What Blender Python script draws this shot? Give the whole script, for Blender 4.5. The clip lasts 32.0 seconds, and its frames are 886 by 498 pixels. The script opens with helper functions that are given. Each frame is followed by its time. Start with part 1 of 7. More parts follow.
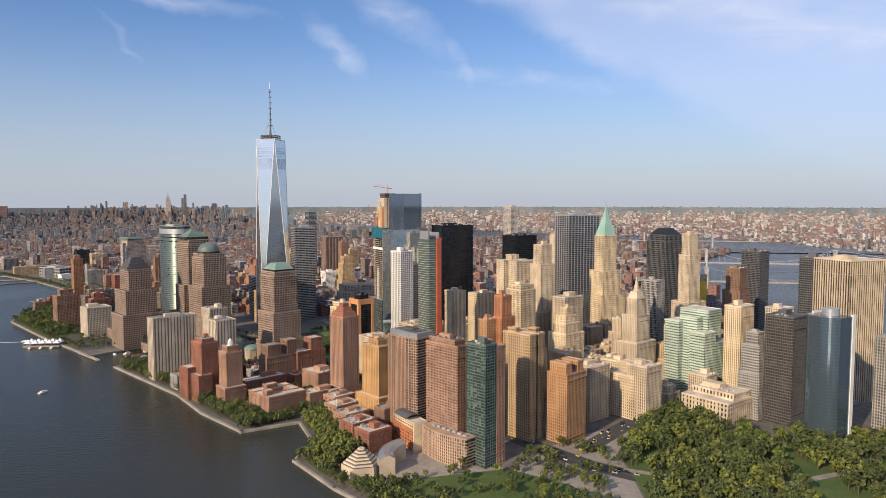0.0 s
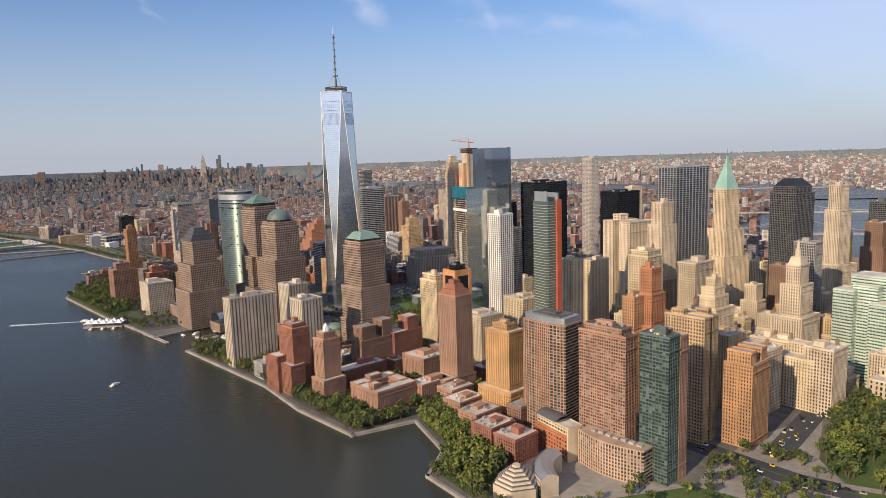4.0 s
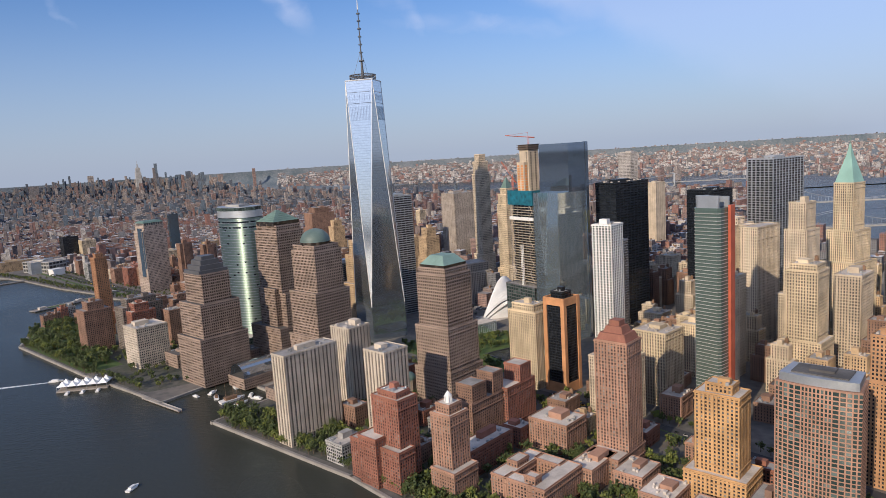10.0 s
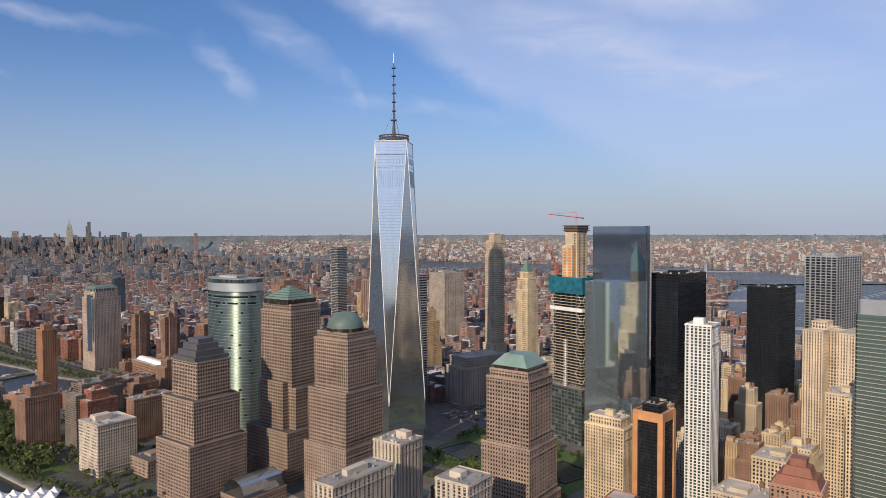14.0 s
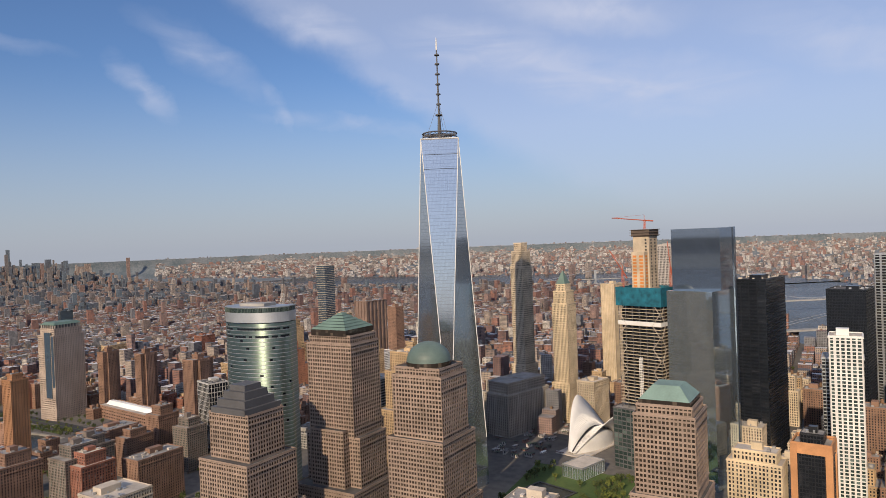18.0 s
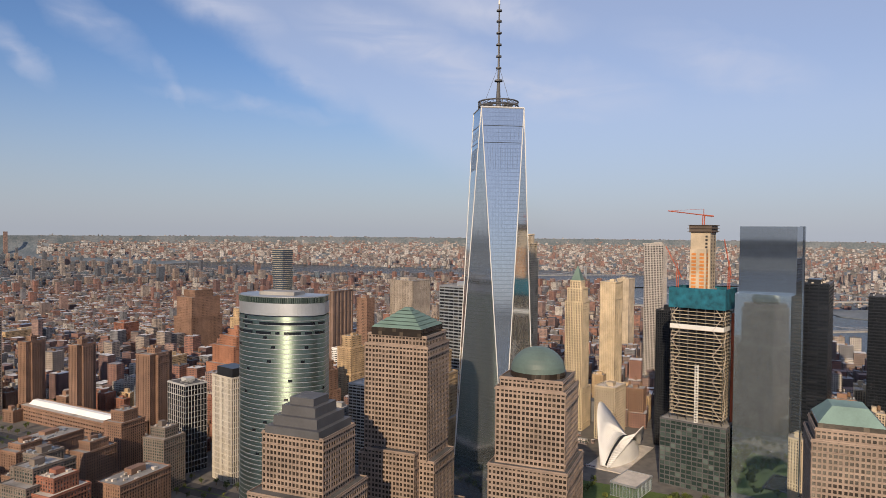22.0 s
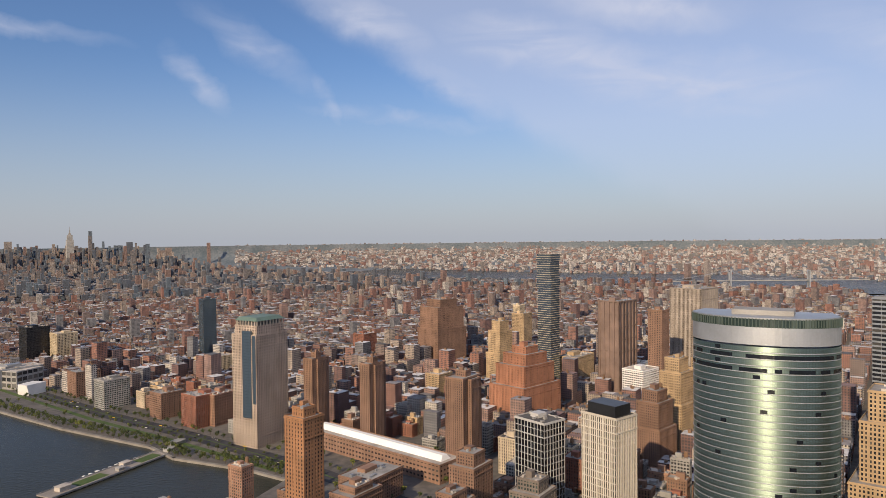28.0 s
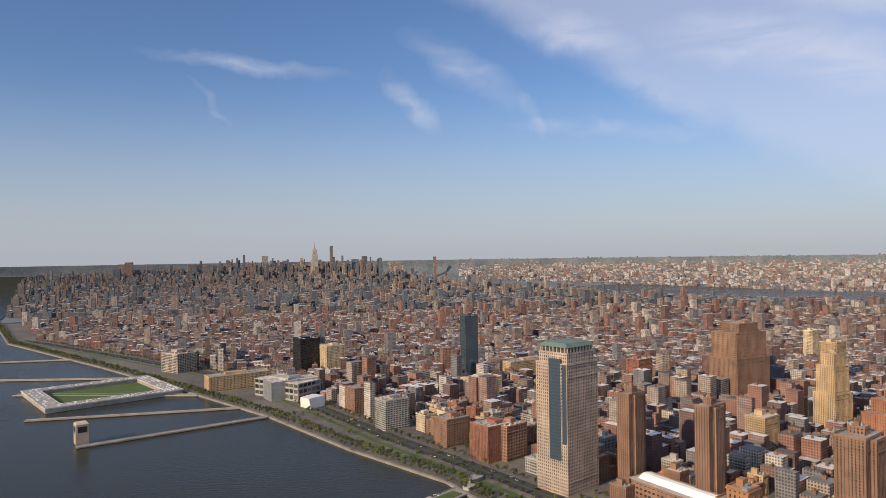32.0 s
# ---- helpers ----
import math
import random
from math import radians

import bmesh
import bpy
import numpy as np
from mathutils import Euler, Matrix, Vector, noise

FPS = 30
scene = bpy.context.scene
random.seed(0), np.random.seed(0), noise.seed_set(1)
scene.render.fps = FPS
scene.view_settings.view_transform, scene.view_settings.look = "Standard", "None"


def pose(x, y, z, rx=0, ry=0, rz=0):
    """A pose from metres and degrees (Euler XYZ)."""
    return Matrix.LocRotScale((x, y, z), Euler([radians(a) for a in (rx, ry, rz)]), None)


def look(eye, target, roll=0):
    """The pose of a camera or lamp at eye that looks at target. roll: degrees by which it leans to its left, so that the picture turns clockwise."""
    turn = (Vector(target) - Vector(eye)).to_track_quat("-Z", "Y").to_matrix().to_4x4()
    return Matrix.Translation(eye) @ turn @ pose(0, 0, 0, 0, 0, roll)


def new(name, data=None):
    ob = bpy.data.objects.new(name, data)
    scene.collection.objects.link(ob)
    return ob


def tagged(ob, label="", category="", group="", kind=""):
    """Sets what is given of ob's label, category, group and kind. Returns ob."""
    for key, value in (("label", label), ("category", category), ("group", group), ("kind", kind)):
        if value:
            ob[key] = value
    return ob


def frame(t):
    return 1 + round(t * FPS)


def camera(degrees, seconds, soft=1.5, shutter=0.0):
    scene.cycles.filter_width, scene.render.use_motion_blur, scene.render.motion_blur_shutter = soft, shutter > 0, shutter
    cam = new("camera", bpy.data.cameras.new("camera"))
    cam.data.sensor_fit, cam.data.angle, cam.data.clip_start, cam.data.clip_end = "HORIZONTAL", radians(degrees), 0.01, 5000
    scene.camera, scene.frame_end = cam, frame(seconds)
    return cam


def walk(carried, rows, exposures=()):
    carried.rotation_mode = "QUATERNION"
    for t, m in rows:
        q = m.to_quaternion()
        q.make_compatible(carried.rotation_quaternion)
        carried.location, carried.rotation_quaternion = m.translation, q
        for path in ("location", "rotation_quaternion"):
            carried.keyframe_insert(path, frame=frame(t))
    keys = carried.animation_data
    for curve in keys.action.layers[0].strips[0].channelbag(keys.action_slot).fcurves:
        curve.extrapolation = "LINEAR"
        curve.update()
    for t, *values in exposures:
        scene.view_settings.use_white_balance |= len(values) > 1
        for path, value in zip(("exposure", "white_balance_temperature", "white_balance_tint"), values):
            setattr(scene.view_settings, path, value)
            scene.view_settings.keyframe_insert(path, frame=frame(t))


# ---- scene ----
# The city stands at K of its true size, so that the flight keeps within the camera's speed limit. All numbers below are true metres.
K = 0.68
cam = camera(66.48, 32.0, 0.8)
PATH = [
    (0, (5.39, -6.94, 283.31), (5.021, 13.004, 281.930), -0.04),
    (0.5, (-8.32, 11.45, 284.41), (-8.550, 31.394, 282.911), -0.33),
    (1, (-22.31, 29.70, 285.36), (-22.459, 49.634, 283.706), -0.32),
    (1.5, (-36.61, 47.89, 285.91), (-36.733, 67.805, 284.081), -0.35),
    (2, (-51.41, 65.78, 286.11), (-51.519, 85.681, 284.143), -0.75),
    (2.5, (-66.88, 83.81, 286.62), (-66.962, 103.700, 284.503), -3.03),
    (3, (-83.40, 101.98, 288.06), (-83.579, 121.791, 285.329), -3.45),
    (3.5, (-100.06, 118.76, 289.59), (-100.828, 138.509, 286.558), -3.14),
    (4, (-115.45, 132.58, 290.01), (-116.653, 152.359, 287.267), -1.78),
    (4.5, (-130.37, 145.28, 289.94), (-131.614, 165.062, 287.230), -0.36),
    (6.5, (-195.16, 211.39, 294.64), (-194.973, 231.235, 292.157), -4.08),
    (7, (-213.20, 231.65, 295.55), (-212.798, 251.497, 293.126), -3.18),
    (7.5, (-231.52, 251.85, 296.24), (-230.940, 271.694, 293.792), -3.15),
    (8, (-250.03, 272.39, 296.56), (-249.288, 292.213, 294.031), -3.30),
    (8.5, (-268.50, 293.68, 296.72), (-267.610, 313.474, 294.021), -2.67),
    (9, (-286.76, 315.34, 296.73), (-285.884, 335.124, 293.948), -3.77),
    (9.5, (-304.89, 336.64, 297.07), (-304.096, 356.432, 294.276), -3.98),
    (10, (-322.96, 357.15, 297.56), (-322.265, 376.934, 294.741), -3.60),
    (10.5, (-340.61, 377.24, 298.01), (-339.988, 397.023, 295.161), -3.77),
    (11, (-357.28, 396.46, 297.78), (-356.621, 416.262, 295.022), -3.36),
    (11.5, (-373.19, 415.78, 296.95), (-372.303, 435.661, 294.959), -1.21),
    (12, (-388.92, 435.67, 296.17), (-387.649, 455.564, 294.525), -1.06),
    (12.5, (-405.16, 456.97, 295.74), (-403.358, 476.843, 294.427), 0.16),
    (13, (-421.91, 478.65, 296.11), (-419.866, 498.514, 294.989), 1.08),
    (13.5, (-438.62, 498.46, 296.93), (-436.325, 518.308, 296.114), 0.82),
    (14, (-455.47, 516.90, 298.31), (-452.743, 536.703, 297.700), -0.14),
    (14.5, (-472.29, 535.42, 299.98), (-469.201, 555.171, 299.560), -0.01),
    (16.5, (-537.50, 612.60, 300.89), (-533.134, 632.117, 300.486), -1.93),
    (17, (-554.01, 631.66, 299.62), (-549.498, 651.140, 299.323), -2.57),
    (17.5, (-570.55, 650.76, 298.34), (-565.913, 670.216, 298.114), -2.57),
    (18, (-587.36, 669.59, 297.06), (-582.634, 689.026, 296.830), -2.23),
    (18.5, (-604.41, 687.56, 295.94), (-599.471, 706.935, 295.544), -1.99),
    (19, (-621.11, 707.34, 295.29), (-615.746, 726.601, 294.714), -0.15),
    (19.5, (-637.48, 727.26, 295.36), (-631.251, 746.257, 294.784), -0.39),
    (20, (-653.72, 747.88, 295.18), (-647.225, 766.783, 294.576), 0.28),
    (20.5, (-669.62, 768.60, 294.60), (-662.815, 787.397, 293.975), -0.68),
    (21, (-684.91, 789.79, 293.61), (-677.765, 808.463, 293.012), 1.11),
    (21.5, (-700.13, 810.29, 292.66), (-692.680, 828.844, 292.110), 1.13),
    (22, (-714.94, 830.18, 291.91), (-707.288, 848.654, 291.393), 0.52),
    (22.5, (-730.45, 849.80, 291.34), (-722.645, 868.208, 290.914), 0.28),
    (23, (-746.34, 868.65, 290.67), (-738.616, 887.095, 290.308), 0.11),
    (23.5, (-762.60, 887.35, 289.86), (-754.850, 905.787, 289.526), 0.47),
    (24, (-778.61, 907.65, 288.83), (-770.821, 926.064, 288.484), 0.18),
    (24.5, (-794.68, 927.98, 288.10), (-786.900, 946.400, 287.751), -0.32),
    (26.5, (-846.47, 1008.20, 288.84), (-839.571, 1026.954, 288.066), 0.13),
    (27, (-861.40, 1029.23, 287.16), (-855.620, 1048.377, 286.911), 0.24),
    (27.5, (-876.41, 1050.41, 285.22), (-871.468, 1069.789, 284.996), 0.30),
    (28, (-892.34, 1071.87, 283.77), (-888.860, 1091.565, 283.430), -0.61),
    (28.5, (-908.74, 1093.12, 282.77), (-906.864, 1113.030, 282.462), 1.07),
    (29, (-924.97, 1113.40, 281.83), (-924.025, 1133.380, 281.541), 0.41),
    (29.5, (-941.74, 1132.89, 281.33), (-941.549, 1152.888, 281.071), 0.85),
    (30, (-959.42, 1151.30, 281.26), (-960.420, 1171.274, 281.038), -1.60),
    (30.5, (-976.85, 1168.95, 282.31), (-978.284, 1188.896, 282.070), -0.41),
    (31, (-993.67, 1185.03, 283.84), (-995.555, 1204.942, 283.779), -0.22),
    (31.5, (-1008.97, 1199.24, 284.55), (-1011.238, 1219.112, 284.650), -1.16),
    (32, (-1023.83, 1212.73, 284.96), (-1026.359, 1232.572, 285.099), -0.77),
]
walk(cam, [(t, look(Vector(eye) * K, Vector(target) * K, roll)) for t, eye, target, roll in PATH],
     [(0.0, 0.12, 6100, 10), (4.0, 0.1, 6100, 10), (8.0, -0.02, 5650, 10), (11.0, -0.12, 5500, 10), (14.0, -0.16, 5750, 10), (24.0, -0.2, 6200, 10), (32.0, -0.06, 6300, 10)])

# ---- world and sun ----
SUN_AT, SUN_UP = 232.0, 25.0      # plan angle towards the sun, and its height


def links(tree, *pairs):
    for a, b in pairs:
        tree.links.new(a, b)


def sky():
    w = bpy.data.worlds.new("sky")
    w.use_nodes = True
    scene.world = w
    t = w.node_tree
    n = t.nodes
    n.clear()
    out, bg = n.new("ShaderNodeOutputWorld"), n.new("ShaderNodeBackground")
    st = n.new("ShaderNodeTexSky")
    st.sky_type, st.sun_disc = "NISHITA", False
    st.sun_elevation, st.sun_rotation = radians(SUN_UP), radians(90 - SUN_AT)
    st.air_density, st.dust_density, st.ozone_density = 1.0, 0.7, 2.6
    # thin cirrus: wisps and a veil by bearing and height (degrees), frayed by noise
    co, sep = n.new("ShaderNodeTexCoord"), n.new("ShaderNodeSeparateXYZ")
    az, el, deg, deg2, cmb = (n.new("ShaderNodeMath"), n.new("ShaderNodeMath"), n.new("ShaderNodeMath"), n.new("ShaderNodeMath"), n.new("ShaderNodeCombineXYZ"))
    az.operation, el.operation, deg.operation, deg2.operation = "ARCTAN2", "ARCSINE", "DEGREES", "DEGREES"
    fray, fray2 = n.new("ShaderNodeTexNoise"), n.new("ShaderNodeTexNoise")
    st2, ofs, warp = n.new("ShaderNodeMapping"), n.new("ShaderNodeVectorMath"), n.new("ShaderNodeVectorMath")
    st2.inputs["Rotation"].default_value = (0, 0, radians(-33))
    st2.inputs["Scale"].default_value = (0.16, 0.55, 1)
    fray.inputs["Scale"].default_value, fray.inputs["Detail"].default_value, fray.inputs["Roughness"].default_value = 0.30, 7, 0.55
    fray2.inputs["Scale"].default_value, fray2.inputs["Detail"].default_value, fray2.inputs["Distortion"].default_value = 0.62, 8, 1.6
    ofs.operation, ofs.inputs[1].default_value, ofs.inputs[2].default_value = "MULTIPLY_ADD", (3.2, 2.4, 0), (-1.6, -1.2, 0)
    warp.operation = "ADD"
    links(t, (co.outputs["Generated"], sep.inputs[0]), (sep.outputs["Y"], az.inputs[0]), (sep.outputs["X"], az.inputs[1]), (sep.outputs["Z"], el.inputs[0]),
          (az.outputs[0], deg.inputs[0]), (el.outputs[0], deg2.inputs[0]), (deg.outputs[0], cmb.inputs[0]), (deg2.outputs[0], cmb.inputs[1]),
          (cmb.outputs[0], st2.inputs[0]), (cmb.outputs[0], fray.inputs["Vector"]), (st2.outputs[0], fray2.inputs["Vector"]),
          (fray.outputs["Color"], ofs.inputs[0]), (ofs.outputs[0], warp.inputs[1]), (cmb.outputs[0], warp.inputs[0]))
    total = None
    for a0, e0, turn, ln, wd, power in ((99.9, 12.7, 41, 3.8, 1.3, 0.5), (89.6, 11.4, 62, 2.4, 0.8, 0.3), (83, 9.9, 7, 9.5, 0.8, 0.3), (95.2, 15.2, 30, 6.5, 1.9, 0.35),
                                        (113, 15.3, 4, 9.0, 0.9, 0.42), (116, 12.2, 45, 3.0, 0.4, 0.2), (79.5, 12.4, 28, 6.0, 1.7, 0.3), (72, 15.5, 12, 9, 2.6, 0.4), (86, 17.5, 20, 6, 1.9, 0.4),
                                        (60, 12, 8, 12, 2.8, 0.35), (46, 13.5, 18, 9, 2.6, 0.35), (64, 18, 10, 10, 2.2, 0.4)):
        mp, gr, sc = n.new("ShaderNodeMapping"), n.new("ShaderNodeTexGradient"), n.new("ShaderNodeMath")
        mp.vector_type, gr.gradient_type = "TEXTURE", "SPHERICAL"
        mp.inputs["Location"].default_value, mp.inputs["Rotation"].default_value, mp.inputs["Scale"].default_value = (a0, e0, 0), (0, 0, radians(turn)), (ln, wd, 1)
        sc.operation = "MULTIPLY_ADD"
        sc.inputs[1].default_value, sc.inputs[2].default_value = power, 0.0
        links(t, (warp.outputs[0], mp.inputs[0]), (mp.outputs[0], gr.inputs[0]), (gr.outputs["Fac"], sc.inputs[0]))
        if total:
            links(t, (total.outputs[0], sc.inputs[2]))
        total = sc
    # the veil: all that lies above and east of a slanting edge
    dist, edge_in, sum_all, tex, fac = (n.new("ShaderNodeVectorMath"), n.new("ShaderNodeMapRange"), n.new("ShaderNodeMath"), n.new("ShaderNodeMapRange"), n.new("ShaderNodeMath"))
    dist.operation, dist.inputs[1].default_value = "DOT_PRODUCT", (-0.55, 1.0, 0)
    edge_in.interpolation_type = "SMOOTHSTEP"
    edge_in.inputs["From Min"].default_value, edge_in.inputs["From Max"].default_value = -33.0, -29.5
    edge_in.inputs["To Min"].default_value, edge_in.inputs["To Max"].default_value = 0.0, 0.42
    tex.inputs["From Min"].default_value, tex.inputs["From Max"].default_value = 0.34, 0.66
    tex.inputs["To Min"].default_value, tex.inputs["To Max"].default_value = 0.25, 1.25
    sum_all.operation, fac.operation, fac.use_clamp = "MULTIPLY_ADD", "MULTIPLY", True
    low = n.new("ShaderNodeMapRange")
    low.inputs["From Min"].default_value, low.inputs["From Max"].default_value = 0.03, 0.16
    low.inputs["To Min"].default_value, low.inputs["To Max"].default_value = 0.25, 1.0
    links(t, (warp.outputs[0], dist.inputs[0]), (dist.outputs["Value"], edge_in.inputs[0]), (fray2.outputs["Fac"], tex.inputs[0]),
          (total.outputs[0], sum_all.inputs[0]), (tex.outputs[0], sum_all.inputs[1]), (edge_in.outputs[0], sum_all.inputs[2]),
          (sep.outputs["Z"], low.inputs[0]), (sum_all.outputs[0], fac.inputs[0]), (low.outputs[0], fac.inputs[1]))
    mix, blue, haze = n.new("ShaderNodeMix"), n.new("ShaderNodeMix"), n.new("ShaderNodeMix")
    mix.data_type = blue.data_type = haze.data_type = "RGBA"
    mix.inputs["B"].default_value = (7.0, 7.1, 8.2, 1)
    blue.blend_type = "MULTIPLY"
    blue.inputs["Factor"].default_value = 1.0
    blue.inputs["B"].default_value = (0.90, 0.98, 1.17, 1)
    # whitish haze low over the land
    hz = n.new("ShaderNodeMapRange")
    hz.interpolation_type = "SMOOTHSTEP"
    hz.inputs["From Min"].default_value, hz.inputs["From Max"].default_value = -0.03, 0.26
    hz.inputs["To Min"].default_value, hz.inputs["To Max"].default_value = 0.82, 0.0
    haze.inputs["B"].default_value = (5.0, 5.1, 5.6, 1)
    links(t, (fac.outputs[0], mix.inputs["Factor"]), (st.outputs[0], blue.inputs["A"]), (blue.outputs["Result"], haze.inputs["A"]), (sep.outputs["Z"], hz.inputs[0]), (hz.outputs[0], haze.inputs["Factor"]),
          (haze.outputs["Result"], mix.inputs["A"]), (mix.outputs["Result"], bg.inputs["Color"]), (bg.outputs[0], out.inputs["Surface"]))
    bg.inputs["Strength"].default_value = 0.10


sky()
sun = new("sun", bpy.data.lights.new("sun", "SUN"))
sun.data.energy, sun.data.angle, sun.data.color = 5.0, radians(0.6), (1.0, 0.76, 0.50)
_a, _e = radians(SUN_AT), radians(SUN_UP)
sun.matrix_world = look((0, 0, 800), Vector((0, 0, 800)) - Vector((math.cos(_a) * math.cos(_e), math.sin(_a) * math.cos(_e), math.sin(_e))))

# ---- materials ----
MATS = {}


def base_mat(name):
    m = bpy.data.materials.new(name)
    m.use_nodes = True
    MATS[name] = m
    return m, m.node_tree, m.node_tree.nodes, m.node_tree.nodes["Principled BSDF"]


def rough_mat(name, col, rough=0.8, vary=0.25, scale=0.08, metal=0.0, obj=0.12, bump=0.15):
    """Weathered solid: broad stains, fine grain, a shade of its own for each object."""
    m, t, n, b = base_mat(name)
    ge = n.new("ShaderNodeNewGeometry")
    a, c = n.new("ShaderNodeTexNoise"), n.new("ShaderNodeTexNoise")
    a.inputs["Scale"].default_value, a.inputs["Detail"].default_value = scale, 5
    c.inputs["Scale"].default_value, c.inputs["Detail"].default_value = scale * 14, 4
    oi = n.new("ShaderNodeObjectInfo")
    s1, s2, s3 = (n.new("ShaderNodeMapRange") for _ in range(3))
    s1.inputs["From Min"].default_value, s1.inputs["From Max"].default_value = 0.3, 0.7
    s1.inputs["To Min"].default_value, s1.inputs["To Max"].default_value = 1 - vary, 1 + vary * 0.7
    s2.inputs["To Min"].default_value, s2.inputs["To Max"].default_value = 1 - vary * 0.7, 1 + vary * 0.7
    s3.inputs["To Min"].default_value, s3.inputs["To Max"].default_value = 1 - obj, 1 + obj
    m1, m2 = n.new("ShaderNodeMath"), n.new("ShaderNodeMath")
    m1.operation = m2.operation = "MULTIPLY"
    vm = n.new("ShaderNodeVectorMath")
    vm.operation = "SCALE"
    vm.inputs[0].default_value = col
    bp = n.new("ShaderNodeBump")
    bp.inputs["Strength"].default_value, bp.inputs["Distance"].default_value = bump, 0.3
    links(t, (ge.outputs["Position"], a.inputs["Vector"]), (ge.outputs["Position"], c.inputs["Vector"]), (a.outputs["Fac"], s1.inputs[0]),
          (c.outputs["Fac"], s2.inputs[0]), (oi.outputs["Random"], s3.inputs[0]), (s1.outputs[0], m1.inputs[0]), (s2.outputs[0], m1.inputs[1]),
          (m1.outputs[0], m2.inputs[0]), (s3.outputs[0], m2.inputs[1]), (m2.outputs[0], vm.inputs["Scale"]), (vm.outputs[0], b.inputs["Base Color"]),
          (c.outputs["Fac"], bp.inputs["Height"]), (bp.outputs[0], b.inputs["Normal"]))
    b.inputs["Roughness"].default_value, b.inputs["Metallic"].default_value = rough, metal
    return m


def glass_mat(name, dark, light, share=0.3, rough=0.12, spec=0.5, wobble=0.02):
    """Panes: each window cell has its own tone (blinds, rooms) and a slightly uneven sheet."""
    m, t, n, b = base_mat(name)
    uv, fl = n.new("ShaderNodeUVMap"), n.new("ShaderNodeVectorMath")
    fl.operation = "FLOOR"
    wn = n.new("ShaderNodeTexWhiteNoise")
    oi, ad = n.new("ShaderNodeObjectInfo"), n.new("ShaderNodeVectorMath")
    ad.operation = "ADD"
    ramp = n.new("ShaderNodeValToRGB")
    e = ramp.color_ramp.elements
    e[0].position, e[0].color = 1 - share - 0.12, (*dark, 1)
    e[1].position, e[1].color = 1.0, (*light, 1)
    ge, no, bp = n.new("ShaderNodeNewGeometry"), n.new("ShaderNodeTexNoise"), n.new("ShaderNodeBump")
    no.inputs["Scale"].default_value = 0.09
    bp.inputs["Strength"].default_value, bp.inputs["Distance"].default_value = wobble * 10, 1.0
    links(t, (uv.outputs[0], ad.inputs[0]), (oi.outputs["Random"], ad.inputs[1]), (uv.outputs[0], fl.inputs[0]), (fl.outputs[0], wn.inputs["Vector"]),
          (wn.outputs["Value"], ramp.inputs[0]), (ramp.outputs[0], b.inputs["Base Color"]), (ge.outputs["Position"], no.inputs["Vector"]),
          (no.outputs["Fac"], bp.inputs["Height"]), (bp.outputs[0], b.inputs["Normal"]))
    b.inputs["Roughness"].default_value = rough
    b.inputs["Specular IOR Level"].default_value = spec
    return m


def curtain_mat(name, tint, rough=0.06, line=0.30, metal=0.75, wobble=0.1):
    """Mirror-coated curtain wall: floor and mullion lines from the panes' own grid, panes a little out of true."""
    m, t, n, b = base_mat(name)
    uv, sp = n.new("ShaderNodeUVMap"), n.new("ShaderNodeSeparateXYZ")
    fx, fy = n.new("ShaderNodeMath"), n.new("ShaderNodeMath")
    fx.operation = fy.operation = "FRACT"
    lx, ly, mx = n.new("ShaderNodeMath"), n.new("ShaderNodeMath"), n.new("ShaderNodeMath")
    lx.operation = ly.operation = "LESS_THAN"
    lx.inputs[1].default_value, ly.inputs[1].default_value = 0.12, line
    mx.operation = "MAXIMUM"
    fl, wn = n.new("ShaderNodeVectorMath"), n.new("ShaderNodeTexWhiteNoise")
    fl.operation = "FLOOR"
    mr = n.new("ShaderNodeMapRange")
    mr.inputs["To Min"].default_value, mr.inputs["To Max"].default_value = 0.96, 1.03
    vm, mix = n.new("ShaderNodeVectorMath"), n.new("ShaderNodeMix")
    vm.operation = "SCALE"
    vm.inputs[0].default_value = tint
    mix.data_type = "RGBA"
    mix.inputs["B"].default_value = (*[c * 0.8 for c in tint], 1)
    ge, no, bp = n.new("ShaderNodeNewGeometry"), n.new("ShaderNodeTexNoise"), n.new("ShaderNodeBump")
    no.inputs["Scale"].default_value = 0.05
    bp.inputs["Strength"].default_value, bp.inputs["Distance"].default_value = wobble, 1.0
    links(t, (uv.outputs[0], sp.inputs[0]), (sp.outputs[0], fx.inputs[0]), (sp.outputs[1], fy.inputs[0]), (fx.outputs[0], lx.inputs[0]),
          (fy.outputs[0], ly.inputs[0]), (lx.outputs[0], mx.inputs[0]), (ly.outputs[0], mx.inputs[1]), (uv.outputs[0], fl.inputs[0]),
          (fl.outputs[0], wn.inputs["Vector"]), (wn.outputs["Value"], mr.inputs[0]), (mr.outputs[0], vm.inputs["Scale"]), (vm.outputs[0], mix.inputs["A"]),
          (mx.outputs[0], mix.inputs["Factor"]), (mix.outputs["Result"], b.inputs["Base Color"]), (ge.outputs["Position"], no.inputs["Vector"]),
          (no.outputs["Fac"], bp.inputs["Height"]), (bp.outputs[0], b.inputs["Normal"]))
    b.inputs["Roughness"].default_value, b.inputs["Metallic"].default_value = rough, metal
    return m


